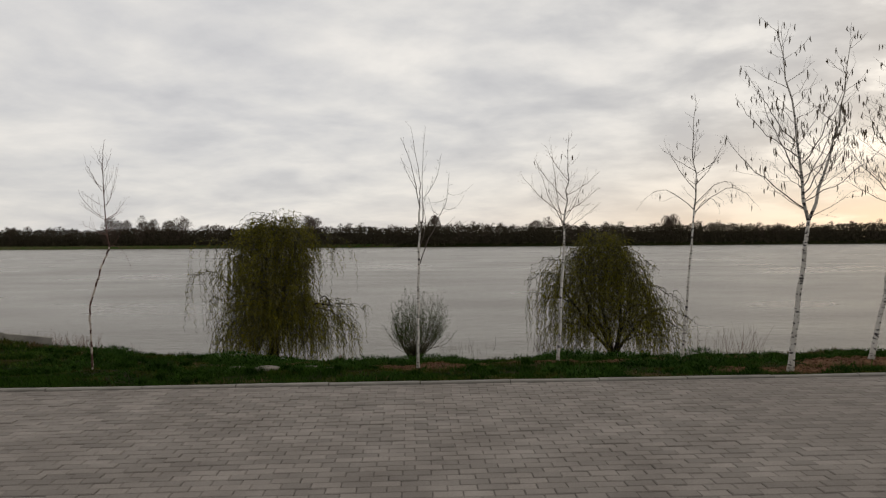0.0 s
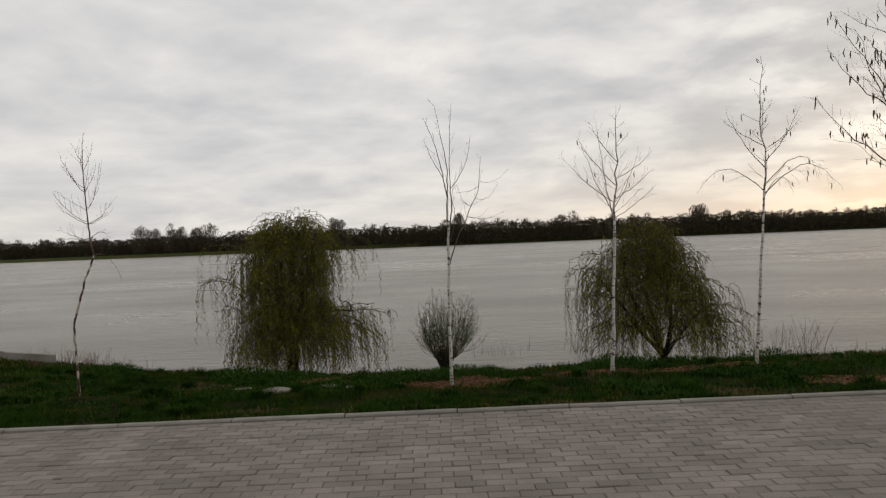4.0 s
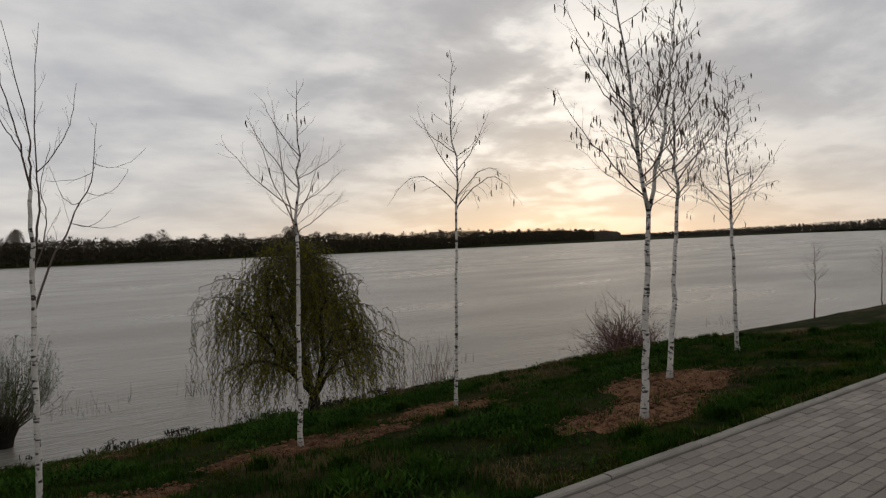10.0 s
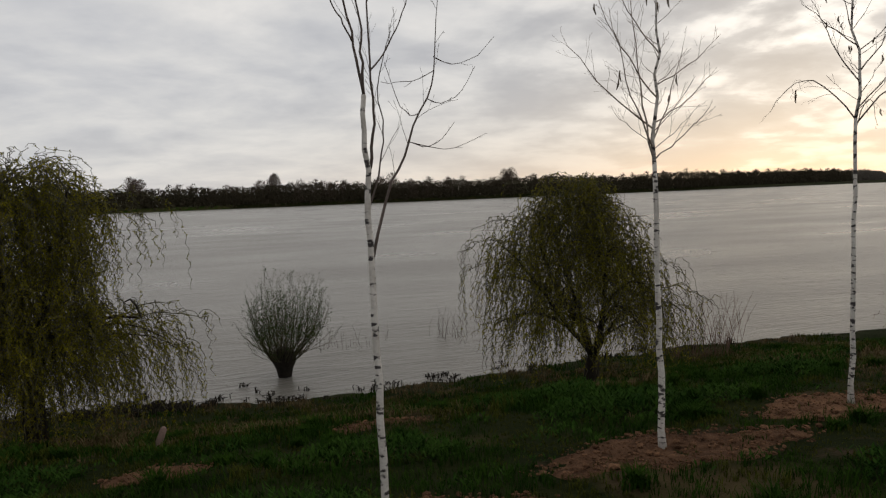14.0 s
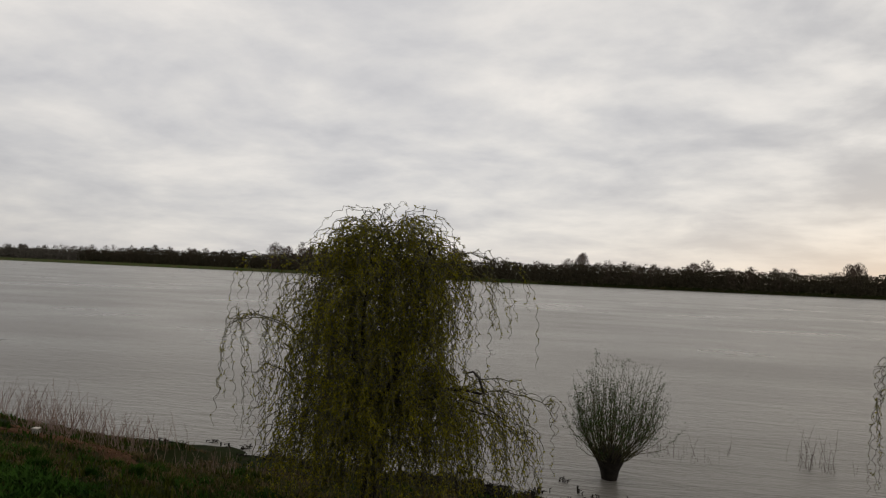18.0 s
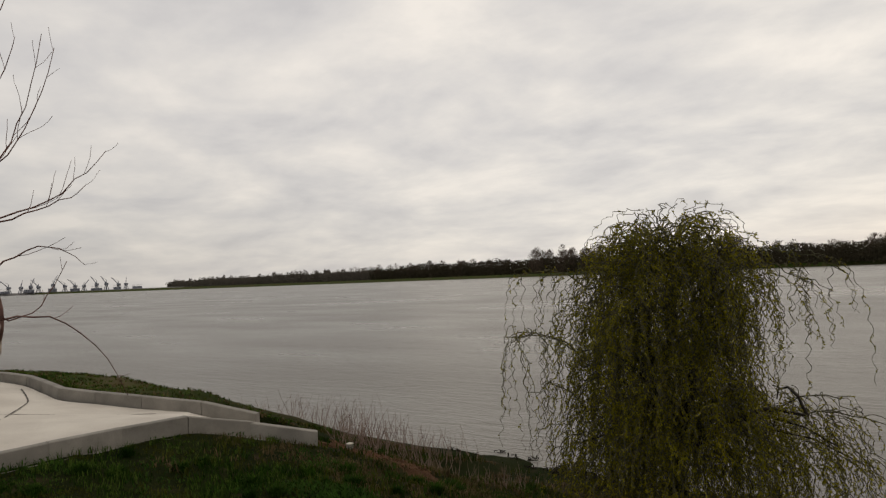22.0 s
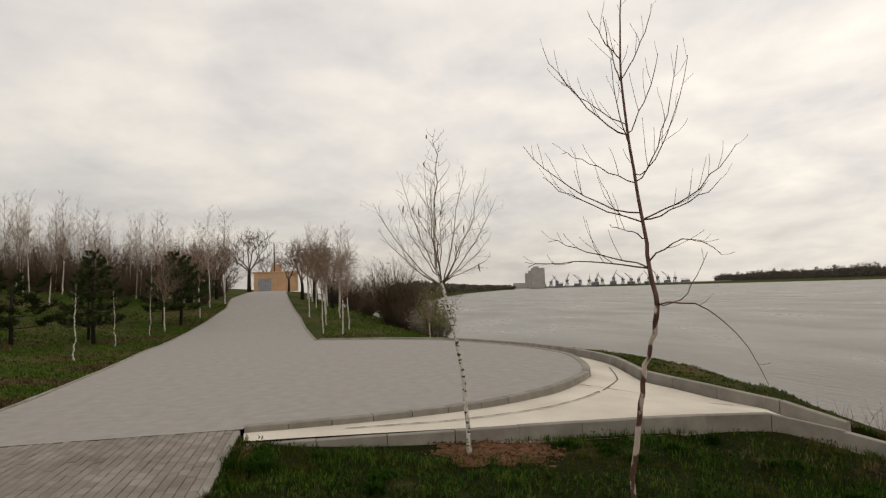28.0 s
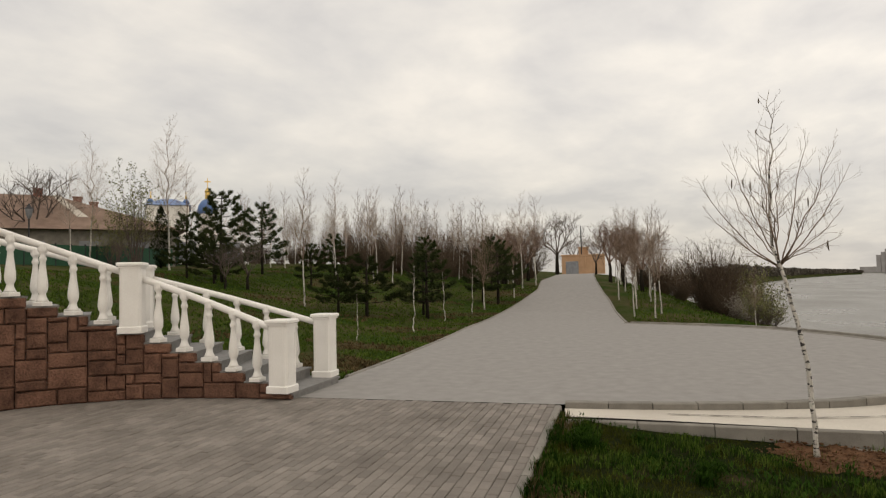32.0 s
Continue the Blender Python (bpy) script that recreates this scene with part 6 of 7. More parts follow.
def bare_tree(seed, h, w, label, name="bare_tree", mat="twig", group="bare trees by the road", clean=0.28):
    rng = random.Random(seed)
    root = thing(name, (0, 0, 0), label, "tree", group)
    part("trunk", Geo().tube([Vector((0, 0, -0.1)), Vector((0.05, 0, h * 0.2)), Vector((0.0, 0.05, h * clean))], [h * 0.028, h * 0.02, h * 0.018], 7), M["willow_bark"], root, smooth=True)
    crown = Geo()

    def grow(p, d, ln, r, depth):
        st = wander(p, d, ln, 4, rng, 0.14, 0.05)
        crown.tube(st, taper(r, r * 0.55, 5), 4 if depth > 2 else 3, False)
        if depth == 0:
            return
        for _ in range(3):
            i = rng.choice((2, 3, 4))
            side = Vector((rng.gauss(0, 1), rng.gauss(0, 1), rng.gauss(0.2, 0.8))).normalized()
            grow(st[i], (st[-1] - st[0]).normalized() * 0.75 + side * 0.7, ln * 0.72, r * 0.55, depth - 1)

    for k in range(6):
        a = k * 1.05 + rng.uniform(-0.3, 0.3)
        grow(Vector((0, 0.02, h * clean * rng.uniform(0.85, 1.0))), Vector((math.cos(a) * w, math.sin(a) * w, 1.0)), h * 0.26, h * 0.010, 4)
    part("crown", crown, M[mat], root)
    return root


def shrub(seed, h, w, label, mat="twig", leaf=None, stems=70, name="shrub", group="", curl=0.12, leafiness=3):
    rng = random.Random(seed)
    root = thing(name, (0, 0, 0), label, "shrub", group)
    wood, lf = Geo(), Geo()
    for k in range(stems):
        a, out = rng.uniform(0, 6.283), rng.random() ** 0.6
        st = wander(Vector((math.cos(a) * 0.12 * w, math.sin(a) * 0.12 * w, -0.05)), Vector((math.cos(a) * out * w / h * 1.3, math.sin(a) * out * w / h * 1.3, 1.0)), h * rng.uniform(0.6, 1.05) * (1.1 - 0.3 * out), 8, rng, curl, 0.02)
        wood.tube(st, taper(0.003 + 0.0044 * h, 0.002, 9), 3, False)
        tips = []
        sprays(wood, st, 0.0022 + 0.0017 * h, rng, 0, h * 0.22, 0.02, 0.9 / max(h * 0.5, 0.6), tips, 0.25, 0.8)
        if leaf:
            for t in tips + st[3:]:
                for _ in range(leafiness):
                    c = t + Vector((rng.gauss(0, 0.06), rng.gauss(0, 0.06), rng.gauss(0, 0.06)))
                    d = Vector((rng.gauss(0, 1), rng.gauss(0, 1), rng.gauss(0, 1))).normalized() * 0.045
                    sd = d.orthogonal().normalized() * 0.022
                    lf.add([tuple(c - d), tuple(c + sd), tuple(c + d), tuple(c - sd)], [(0, 1, 2, 3)])
    tagged(part("stem_mass", wood, M[mat], root), kind="stuff")
    if leaf:
        tagged(part("foliage", lf, M[leaf], root), kind="stuff")
    return root


rng = random.Random(91)
slope_a = park_birch(101, 6.0, 2.0, 34, "slim white birch with bare twigs on the slope", twig="tan_twig")
slope_b = park_birch(102, 5.4, 1.7, 30, "young white birch with tan bare twigs", twig="tan_twig")
slope_c = park_birch(103, 6.2, 1.3, 30, "two-stemmed white birch beside the road", double=True, twig="tan_twig")
slope_d = park_birch(105, 6.4, 2.3, 26, "thin white birch with a sparse bare crown")
thin_one = birch((0, 0, 0), (0.05, 0.03, 1.35), (0.1, 0.0, 2.1), 104, (), 0.022, 7, 0.3, 0, "thin young tree with a pale bare stem", "bark", "pale_twig", 0.0, 0.6, 0.03, 0, "thin_sapling", "saplings by the road", None, 1.6)
HEIGHT = {"a": 6.0, "b": 5.4, "c": 6.2, "d": 6.4, "thin": 2.1}

spots = {"a": [], "b": [], "c": [], "d": [], "thin": []}


def stand(kind, x, y, h):
    spots[kind].append((x, y, ground_z(x, y), h / HEIGHT[kind], rng.uniform(0, 6.28)))


for x, y, h in ((-18.7, 1.3, 1.3), (-22.1, 1.8, 2.2), (-26.9, 1.6, 2.0), (-31.2, 1.7, 2.1)):
    stand("thin", x, y, h)
# on the open slope
for kind, x, y, h in (("d", -31.1, -14.3, 8.2), ("a", -24.3, -3.1, 5.3), ("d", -33.3, -5.9, 6.1), ("c", -33.6, 1.8, 5.6), ("b", -39.4, 2.4, 5.3), ("b", -38.5, -4.7, 4.7), ("a", -37.6, -5.5, 4.8), ("d", -29.8, -18.1, 7.0), ("b", -32.8, -14.5, 5.9), ("d", -27.0, -16.5, 5.0)):
    stand(kind, x, y, h)
# beyond the crest, thicker towards the road's end
for k in range(56):
    yaw = 97.2 + 1.02 * (k % 28) + rng.uniform(-0.4, 0.4)
    x, y, z = place(yaw, rng.uniform(46, 66) if k < 28 else rng.uniform(42, 52))
    stand(("a", "b", "d")[k % 3], x, y, (6.4 - 0.055 * (yaw - 97)) * rng.uniform(0.75, 1.1))
# right of the road
for kind, x, y, h in (("b", -38.5, 8.2, 5.2), ("a", -28.7, 8.75, 4.4), ("b", -28.3, 9.5, 4.5), ("b", -32.4, 10.0, 4.7), ("a", -38.9, 9.1, 4.9), ("b", -38.3, 9.8, 4.8), ("a", -34.5, 9.0, 4.7), ("b", -44.0, 8.6, 5.2), ("a", -47.0, 9.4, 5.4), ("b", -52.0, 8.4, 5.6), ("a", -58.0, 8.0, 5.6), ("d", -41.5, 9.9, 4.9), ("a", -26.0, 12.6, 2.6)):
    stand(kind, x, y, h)
spread(slope_a, spots["a"])
spread(slope_b, spots["b"])
spread(slope_c, spots["c"])
spread(slope_d, spots["d"])
spread(thin_one, spots["thin"])

pine_tall = pine(111, 4.2, 1.6, "dark green young pine on the grassy slope")
pine_low = pine(112, 2.5, 1.75, "low bushy pine on the grassy slope")
pine_mid = pine(113, 3.2, 1.3, "young pine with layered branches on the slope")
spread(pine_tall, [(x, y, ground_z(x, y), s, x) for x, y, s in ((-27.1, -8.5, 1.0), (-34.3, -10.8, 0.98), (-26.6, -9.9, 0.7), (-44.0, 0.2, 0.85))])
spread(pine_mid, [(x, y, ground_z(x, y), s, x) for x, y, s in ((-27.5, 0.7, 0.98), (-36.3, 2.0, 1.08), (-37.2, 1.0, 0.95), (-31.0, -6.2, 0.7), (-36.8, -7.6, 0.85), (-28.9, 0.1, 0.75), (-46.0, -5.0, 0.9))])
spread(pine_low, [(x, y, ground_z(x, y), s, x) for x, y, s in ((-25.2, -1.0, 0.95), (-24.6, -1.9, 0.7), (-28.2, -9.6, 0.9), (-25.8, -8.0, 0.7), (-49.0, 0.3, 1.1), (-53.0, -1.0, 1.2))])

tree_round = bare_tree(121, 9.0, 0.85, "large bare tree with a rounded crown")
tree_mid = bare_tree(122, 6.0, 0.7, "bare brown tree at the roadside", mat="red_twig")
spread(tree_round, [(-105.9, -1.0, ground_z(-105.9, -1.0), 1.40, 0.3), (-82.3, 5.7, ground_z(-82.3, 5.7), 0.62, 1.4), (*place(89.6, 62), 0.78, 2.2), (*place(88.4, 66), 0.75, 4.2), (*place(93.6, 112), 0.9, 5.1), (*place(97.5, 110), 0.85, 2.7), (*place(137.4, 44), 0.8, 1.0)])
spread(tree_mid, [(*place(98.8, 51), 0.92, 0.5), (*place(97.6, 54), 0.95, 1.5), (*place(90.6, 52), 0.95, 2.5), (*place(89.4, 46), 0.9, 3.5), (*place(88.0, 42), 0.85, 4.5), (*place(101.0, 60), 0.85, 5.5), (*place(105.6, 62), 0.75, 0.9), (*place(109.2, 64), 0.72, 1.9), (*place(113.0, 64), 0.7, 2.9), (*place(99.8, 47), 0.8, 2.2)])

bush = shrub(131, 3.0, 1.5, "dense brown leafless bush by the water", "bush_twig", None, 300, "bush", "bushes right of the road")
spread(bush, [(*place(yaw, d), s, yaw) for yaw, d, s in ((82.7, 35, 1.3), (81.9, 34.5, 0.95), (81.2, 33, 0.65), (84.9, 41, 0.65), (86.2, 46, 0.8), (87.6, 54, 1.0))])
thicket = shrub(134, 3.4, 1.9, "brown leafless thicket on the crest", "bush_twig", None, 110, "thicket", "thickets on the crest")
spread(thicket, [(*place(yaw, d), s, yaw * 7) for yaw, d, s in ((97.6, 62, 1.5), (98.8, 66, 1.6), (100.2, 68, 1.5), (101.8, 66, 1.45), (103.2, 64, 1.35), (104.8, 66, 1.4), (106.2, 62, 1.25), (107.8, 66, 1.3), (109.4, 62, 1.2), (111.2, 64, 1.2), (113.2, 62, 1.05), (115.6, 60, 1.0), (118.0, 60, 0.95), (121.0, 58, 0.9))] + [(*place(98.5 + 1.15 * k, 47 + 5 * ((k * 7) % 3)), 0.42 + 0.06 * (k % 3), k * 1.7) for k in range(23)] + [(*place(102.6 + 0.85 * k, 45 + 4 * ((k * 5) % 3)), 0.72 + 0.12 * ((k * 3) % 4), k * 2.3) for k in range(14)])
flowering = shrub(132, 2.0, 1.2, "shrub with pale blossom hanging over the bank", "twig", "blossom", 60, "flowering_shrub", "flowering shrubs", 0.12, 1)
spread(flowering, [(*place(yaw, d), s, yaw) for yaw, d, s in ((80.5, 31.5, 0.7), (79.7, 31, 0.55), (85.4, 47, 1.45), (86.3, 49, 1.2))])
leafing = shrub(133, 2.4, 1.3, "shrub coming into pale green leaf", "twig", "spring_leaf", 60, "leafing_shrub", "flowering shrubs", 0.12, 1)
spread(leafing, [(*place(yaw, d), s, yaw) for yaw, d, s in ((79.0, 29, 0.8), (78.4, 29.5, 0.6), (79.7, 33, 0.9), (79.8, 37, 1.45))])

young = bare_tree(123, 3.0, 0.75, "young bushy tree in pale bud on the slope", "budding_tree", "twig", "budding trees")
spread(young, [(-25.9, -6.5, ground_z(-25.9, -6.5), 0.88, 0.4), (-24.9, -6.9, ground_z(-24.9, -6.9), 0.7, 2.0), (*place(131.6, 35), 0.55, 3.0), (-28.6, -3.0, ground_z(-28.6, -3.0), 0.5, 1.0)])

leafing_tree = shrub(135, 4.4, 1.05, "small tree coming into pale yellow-green leaf", "twig", "spring_leaf", 24, "leafing_tree", "budding trees", 0.1, 4)
spread(leafing_tree, [(*place(130.5, 36), 1.25, 0.3), (*place(132.0, 38), 0.8, 2.2)])

# cypress on the crest
cx, cy, cz = place(128.6, 39)
cyp = thing("cypress", (cx, cy, cz), "narrow dark cypress behind the crest", "tree")
g = Geo()
r2 = random.Random(7)
for k in range(2200):
    u = r2.random()
    a = r2.uniform(0, 6.283)
    rr = 0.52 * math.sin(math.pi * min(0.12 + 0.88 * u, 1)) ** 0.7 * math.sqrt(r2.random())
    c = Vector((rr * math.cos(a), rr * math.sin(a), 0.1 + 3.3 * u))
    d = Vector((r2.gauss(0, 0.4), r2.gauss(0, 0.4), 1)).normalized() * 0.2
    sd = d.orthogonal().normalized() * 0.07
    g.add([tuple(c - sd), tuple(c + sd), tuple(c + d)], [(0, 1, 2)])
tagged(part("foliage", g, M["needle"], cyp), kind="stuff")
part("trunk", Geo().tube([Vector((0, 0, -0.1)), Vector((0, 0, 0.5))], [0.08, 0.06], 6), M["willow_bark"], cyp)


# ---- buildings ----
def kiosk():
    x, z = -92.0, road_z(-92) - 0.05
    root = thing("kiosk", (x, 3.7, z), "flat-roofed peach building with grey shutter at the road's end", "building")
    part("wall", Geo().box((-4, -2.85, 0), (0, 2.85, 2.5), 0.02), M["peach"], root)
    part("parapet", Geo().box((-4.1, -2.95, 2.5), (0.1, 2.95, 2.66), 0.02), M["peach"], root)
    shutter = part("shutter", Geo().box((0.0, -2.3, 0.02), (0.06, -0.6, 1.75), 0.01), M["grey_metal"], root, "grey roller shutter")
    for k in range(8):
        part("slat", Geo().box((0.06, -2.3, 0.1 + k * 0.205), (0.075, -0.6, 0.28 + k * 0.205), 0.004), M["grey_metal"], shutter)
    part("roof_hut", Geo().box((-2.6, -0.6, 2.66), (-1.2, 0.7, 3.6), 0.03).box((-2.7, -0.7, 3.6), (-1.1, 0.8, 3.73), 0.02), M["peach"], root)
    part("mast", Geo().tube([Vector((-1.0, -0.2, 2.6)), Vector((-1.0, -0.2, 6.6))], [0.09, 0.06], 6), M["dark_metal"], root)
    for k in range(3):
        part("pilaster", Geo().box((0.0, 0.2 + k * 1.25, 0.0), (0.05, 0.35 + k * 1.25, 2.5), 0.01), M["peach"], root)


kiosk()


def house():
    d = 47.0
    hx, hy, hz = place(132.4, d)
    root = thing("house", (hx, hy, hz - 1.0), "long low house with brown hipped roof and chimneys", "house")
    t = radians(133.5 - 90) + math.pi / 2
    c, s = math.cos(t), math.sin(t)
    rot = lambda x, y, z: (c * x - s * y, s * x + c * y, z)
    part("wall", Geo().box((-12.5, -4, 0), (3.6, 4, 2.9), 0.02, t), M["kerb"], root, "pale plastered wall")
    rz, e = 5.3, 0.6
    vs = [rot(-13.1, -4.6, 2.85), rot(4.2, -4.6, 2.85), rot(4.2, 4.6, 2.85), rot(-13.1, 4.6, 2.85), rot(-9.0, 0, rz), rot(-3.0, 0, rz)]
    part("roof", Geo().add(vs, [(0, 1, 5, 4), (1, 2, 5), (2, 3, 4, 5), (3, 0, 4), (3, 2, 1, 0)]), M["roof"], root, "brown sheet roof with a rust-pale streak")
    streak = [rot(-3.15, -0.05, rz + 0.03), rot(-2.75, -0.05, rz + 0.03), rot(-1.15, -3.0, rz - 1.57), rot(-1.7, -3.0, rz - 1.57)]
    part("flashing", Geo().add(streak + [(x, y, z - 0.04) for x, y, z in streak], [(0, 1, 2, 3), (4, 7, 6, 5), (0, 4, 5, 1), (2, 6, 7, 3), (1, 5, 6, 2), (3, 7, 4, 0)]), M["concrete"], root, "pale worn strip down the roof")
    for x, z in ((-3.9, rz), (-1.75, rz - 0.43), (-0.85, rz - 0.73)):
        ch = part("chimney", Geo().box((x - 0.24, -0.22, z - 0.5), (x + 0.24, 0.22, z + 0.34), 0.03, t), M["brick"], root, "red brick chimney")
        part("cap", Geo().box((x - 0.29, -0.27, z + 0.34), (x + 0.29, 0.27, z + 0.40), 0.01, t), M["brick"], ch)
    for k in range(6):
        x = -7 + k * 2.7
        for side in (1, -1):
            w = part("window", Geo().box((x, side * 4.0 - 0.04, 0.9), (x + 1.0, side * 4.0 + 0.04, 2.2), 0.01, t), M["grey_metal"], root, "dark window pane")
            part("window_frame", Geo().box((x - 0.1, side * 4.0 - 0.06, 0.82), (x + 1.1, side * 4.0 + 0.06, 0.9), 0.01, t), M["white"], w)
    part("eaves_board", Geo().box((-9.0, 4.45, 2.7), (9.5, 4.55, 2.85), 0.0, t), M["white"], root)


house()
fence = thing("green_fence", (0, 0, 0), "dark green sheet-metal fence below the house", "fence")
fp = [place(yaw, dd) for yaw, dd in ((142.0, 36), (138.0, 37), (134.0, 38), (131.0, 40), (129.0, 42), (127.0, 44))]
for i in range(len(fp) - 1):
    a, b = Vector(fp[i]), Vector(fp[i + 1])
    n = 4
    for k in range(n):
        p, q = a.lerp(b, k / n), a.lerp(b, (k + 0.97) / n)
        side = (q - p).cross(Vector((0, 0, 1))).normalized() * 0.02
        top = Vector((0, 0, 1.1))
        lowz = Vector((0, 0, 0.05))
        vs = [tuple(v) for v in (p - side + lowz, q - side + lowz, q - side + top, p - side + top, p + side + lowz, q + side + lowz, q + side + top, p + side + top)]
        part("panel", Geo().add(vs, [(0, 1, 2, 3), (7, 6, 5, 4), (3, 2, 6, 7), (0, 4, 5, 1), (0, 3, 7, 4), (1, 5, 6, 2)]), M["green_fence"], fence)
        part("fence_post", Geo().box((p.x - 0.03, p.y - 0.03, p.z - 0.2), (p.x + 0.03, p.y + 0.03, p.z + 1.18), 0.005), M["dark_metal"], fence)


def church():
    bx, by, bz = place(126.4, 150)
    root = thing("church", (bx, by, bz - 1.0), "distant white church with blue roofs, domes and gilt crosses", "church")
    t = radians(126.4 - 90)
    c, s = math.cos(t), math.sin(t)

    def spot(across, deep):
        return (c * deep - s * across, s * deep + c * across)

    def body(x0, x1, y0, y1, z):
        return Geo().box((-y1, x0, 0), (-y0, x1, z), 0.1, t)

    def dome(across, r, z, drum_h, name):
        at = (*spot(-across, 0), z)
        drum = part(name, Geo().lathe([(r * 0.95, 0), (r * 0.95, drum_h)], 16, at), M["white"], root, "white drum")
        part("dome", Geo().lathe([(r, drum_h), (r * 1.04, drum_h + r * 0.35), (r * 0.92, drum_h + r * 0.9), (r * 0.6, drum_h + r * 1.4), (r * 0.28, drum_h + r * 1.6)], 18, at), M["blue"], drum, "blue dome", True)
        part("lantern", Geo().lathe([(r * 0.26, drum_h + r * 1.6), (r * 0.26, drum_h + r * 2.3), (r * 0.34, drum_h + r * 2.4), (r * 0.05, drum_h + r * 2.8)], 10, at), M["gold"], drum, "gilt lantern")
        top = (at[0], at[1], z + drum_h + r * 2.75)
        part("cross", Geo().box((-0.07, -0.07, 0), (0.07, 0.07, r * 1.1), 0, t, top).box((-0.06, -r * 0.3, r * 0.62), (0.06, r * 0.3, r * 0.74), 0, t, top), M["gold"], drum, "gilt cross")

    part("apse", body(0.6, 6.4, -4, 4, 9.0), M["white"], root, "white plastered walls")
    part("nave", body(-8.4, -0.2, -6, 6, 15.6), M["white"], root, "white plastered walls")
    ridge = [(*spot(x, y), z) for x, y, z in ((-8.8, -6.4, 15.6), (0.2, -6.4, 15.6), (0.2, 6.4, 15.6), (-8.8, 6.4, 15.6), (-5.6, 0, 17.6), (-3.0, 0, 17.6))]
    part("roof", Geo().add(ridge, [(0, 1, 5, 4), (1, 2, 5), (2, 3, 4, 5), (3, 0, 4), (3, 2, 1, 0)]), M["blue"], root, "blue sheet roof")
    dome(-3.6, 2.1, 9.0, 5.4, "drum")
    for across in (7.8, 0.8):
        dome(across, 0.7, 15.6, 0.9, "turret")
    for k in range(3):
        x = -7.4 + 2.4 * k
        part("window", Geo().box((6.0, x - 0.5, 5.0), (6.08, x + 0.5, 11.0), 0.02, t), M["grey_metal"], root, "tall dark window")


church()


def street_lamp(yaw, dist):
    x, y, z = place(yaw, dist)
    root = thing("street_lamp", (x, y, z), "black lantern-style street lamp on the hill", "lamp")
    part("pole", Geo().tube([Vector((0, 0, 0)), Vector((0, 0, 2.4))], [0.05, 0.035], 8), M["dark_metal"], root)
    part("lantern", Geo().lathe([(0.06, 2.4), (0.13, 2.55), (0.19, 2.85), (0.19, 2.9)], 8), M["grey_metal"], root, "glass lantern")
    part("cap", Geo().lathe([(0.23, 2.9), (0.10, 3.05), (0.02, 3.2)], 8), M["dark_metal"], root)


street_lamp(137.7, 40)


# ---- bank: soil, grass, reeds, stones ----
SOIL = [(-0.35, 10.1, 0.95, 0.55), (1.9, 10.8, 1.25, 0.55), (4.15, 11.3, 1.1, 0.5), (4.6, 8.75, 1.15, 0.6), (6.2, 9.5, 1.2, 0.75), (-9.95, 10.4, 0.75, 0.85), (-2.0, 12.5, 0.5, 0.25), (-2.6, 11.6, 0.35, 0.2), (0.1, 13.6, 0.6, 0.3), (-8.3, 16.4, 1.1, 0.35)]


def soil_weight(x, y):
    w = 0.0
    for cx, cy, rx, ry in SOIL:
        d = math.hypot((x - cx) / rx, (y - cy) / ry) + 0.34 * noise.noise(Vector((x * 2.1, y * 2.1, 9))) + 0.22 * noise.noise(Vector((x * 6, y * 6, 19)))
        w = max(w, 1.0 - min(max((d - 0.75) / 0.35, 0), 1))
    return w


def soil_patches():
    """Low mounds of dug earth round the planted trees, strewn with clods."""
    rng = random.Random(141)
    clod_meshes = []
    for k in range(5):
        g = Geo()
        bm = bmesh.new()
        bmesh.ops.create_icosphere(bm, subdivisions=1, radius=1.0)
        for v in bm.verts:
            v.co *= rng.uniform(0.7, 1.15)
            v.co.z *= 0.65
        g.v = [tuple(v.co) for v in bm.verts]
        g.f = [tuple(v.index for v in f.verts) for f in bm.faces]
        bm.free()
        clod_meshes.append(g)
    for cx, cy, rx, ry in SOIL:
        g = Geo()
        n = 22
        for j in range(n + 1):
            for i in range(n + 1):
                x, y = cx + rx * 1.15 * (2 * i / n - 1), cy + ry * 1.15 * (2 * j / n - 1)
                w = soil_weight(x, y)
                g.v.append((x, y, ground_z(x, y) - 0.05 + 0.068 * w + 0.025 * w * noise.noise(Vector((x * 6, y * 6, 2)))))
        g.f = [(j * (n + 1) + i, j * (n + 1) + i + 1, (j + 1) * (n + 1) + i + 1, (j + 1) * (n + 1) + i) for j in range(n) for i in range(n)]
        mound = tagged(new("soil_mound", mesh_of("soil_mound", g, M["soil"], True)), "patch of bare reddish-brown dug soil", "soil", "dug soil round the trees", "stuff")
        clods = Geo()
        for k in range(int(1300 * rx * ry) + 60):
            a, rr = rng.uniform(0, 6.283), math.sqrt(rng.random()) * 1.05
            x, y = cx + rx * rr * math.cos(a), cy + ry * rr * math.sin(a)
            if soil_weight(x, y) < 0.3:
                continue
            s = rng.uniform(0.004, 0.017) if rng.random() < 0.93 else rng.uniform(0.02, 0.036)
            src = clod_meshes[rng.randrange(5)]
            z = ground_z(x, y) + 0.03
            c, sn = math.cos(a * 3), math.sin(a * 3)
            clods.add([(x + s * (c * v[0] - sn * v[1]), y + s * (sn * v[0] + c * v[1]), z + s * v[2]) for v in src.v], src.f)
        tagged(part("clods", clods, M["soil"], mound), kind="stuff")


soil_patches()


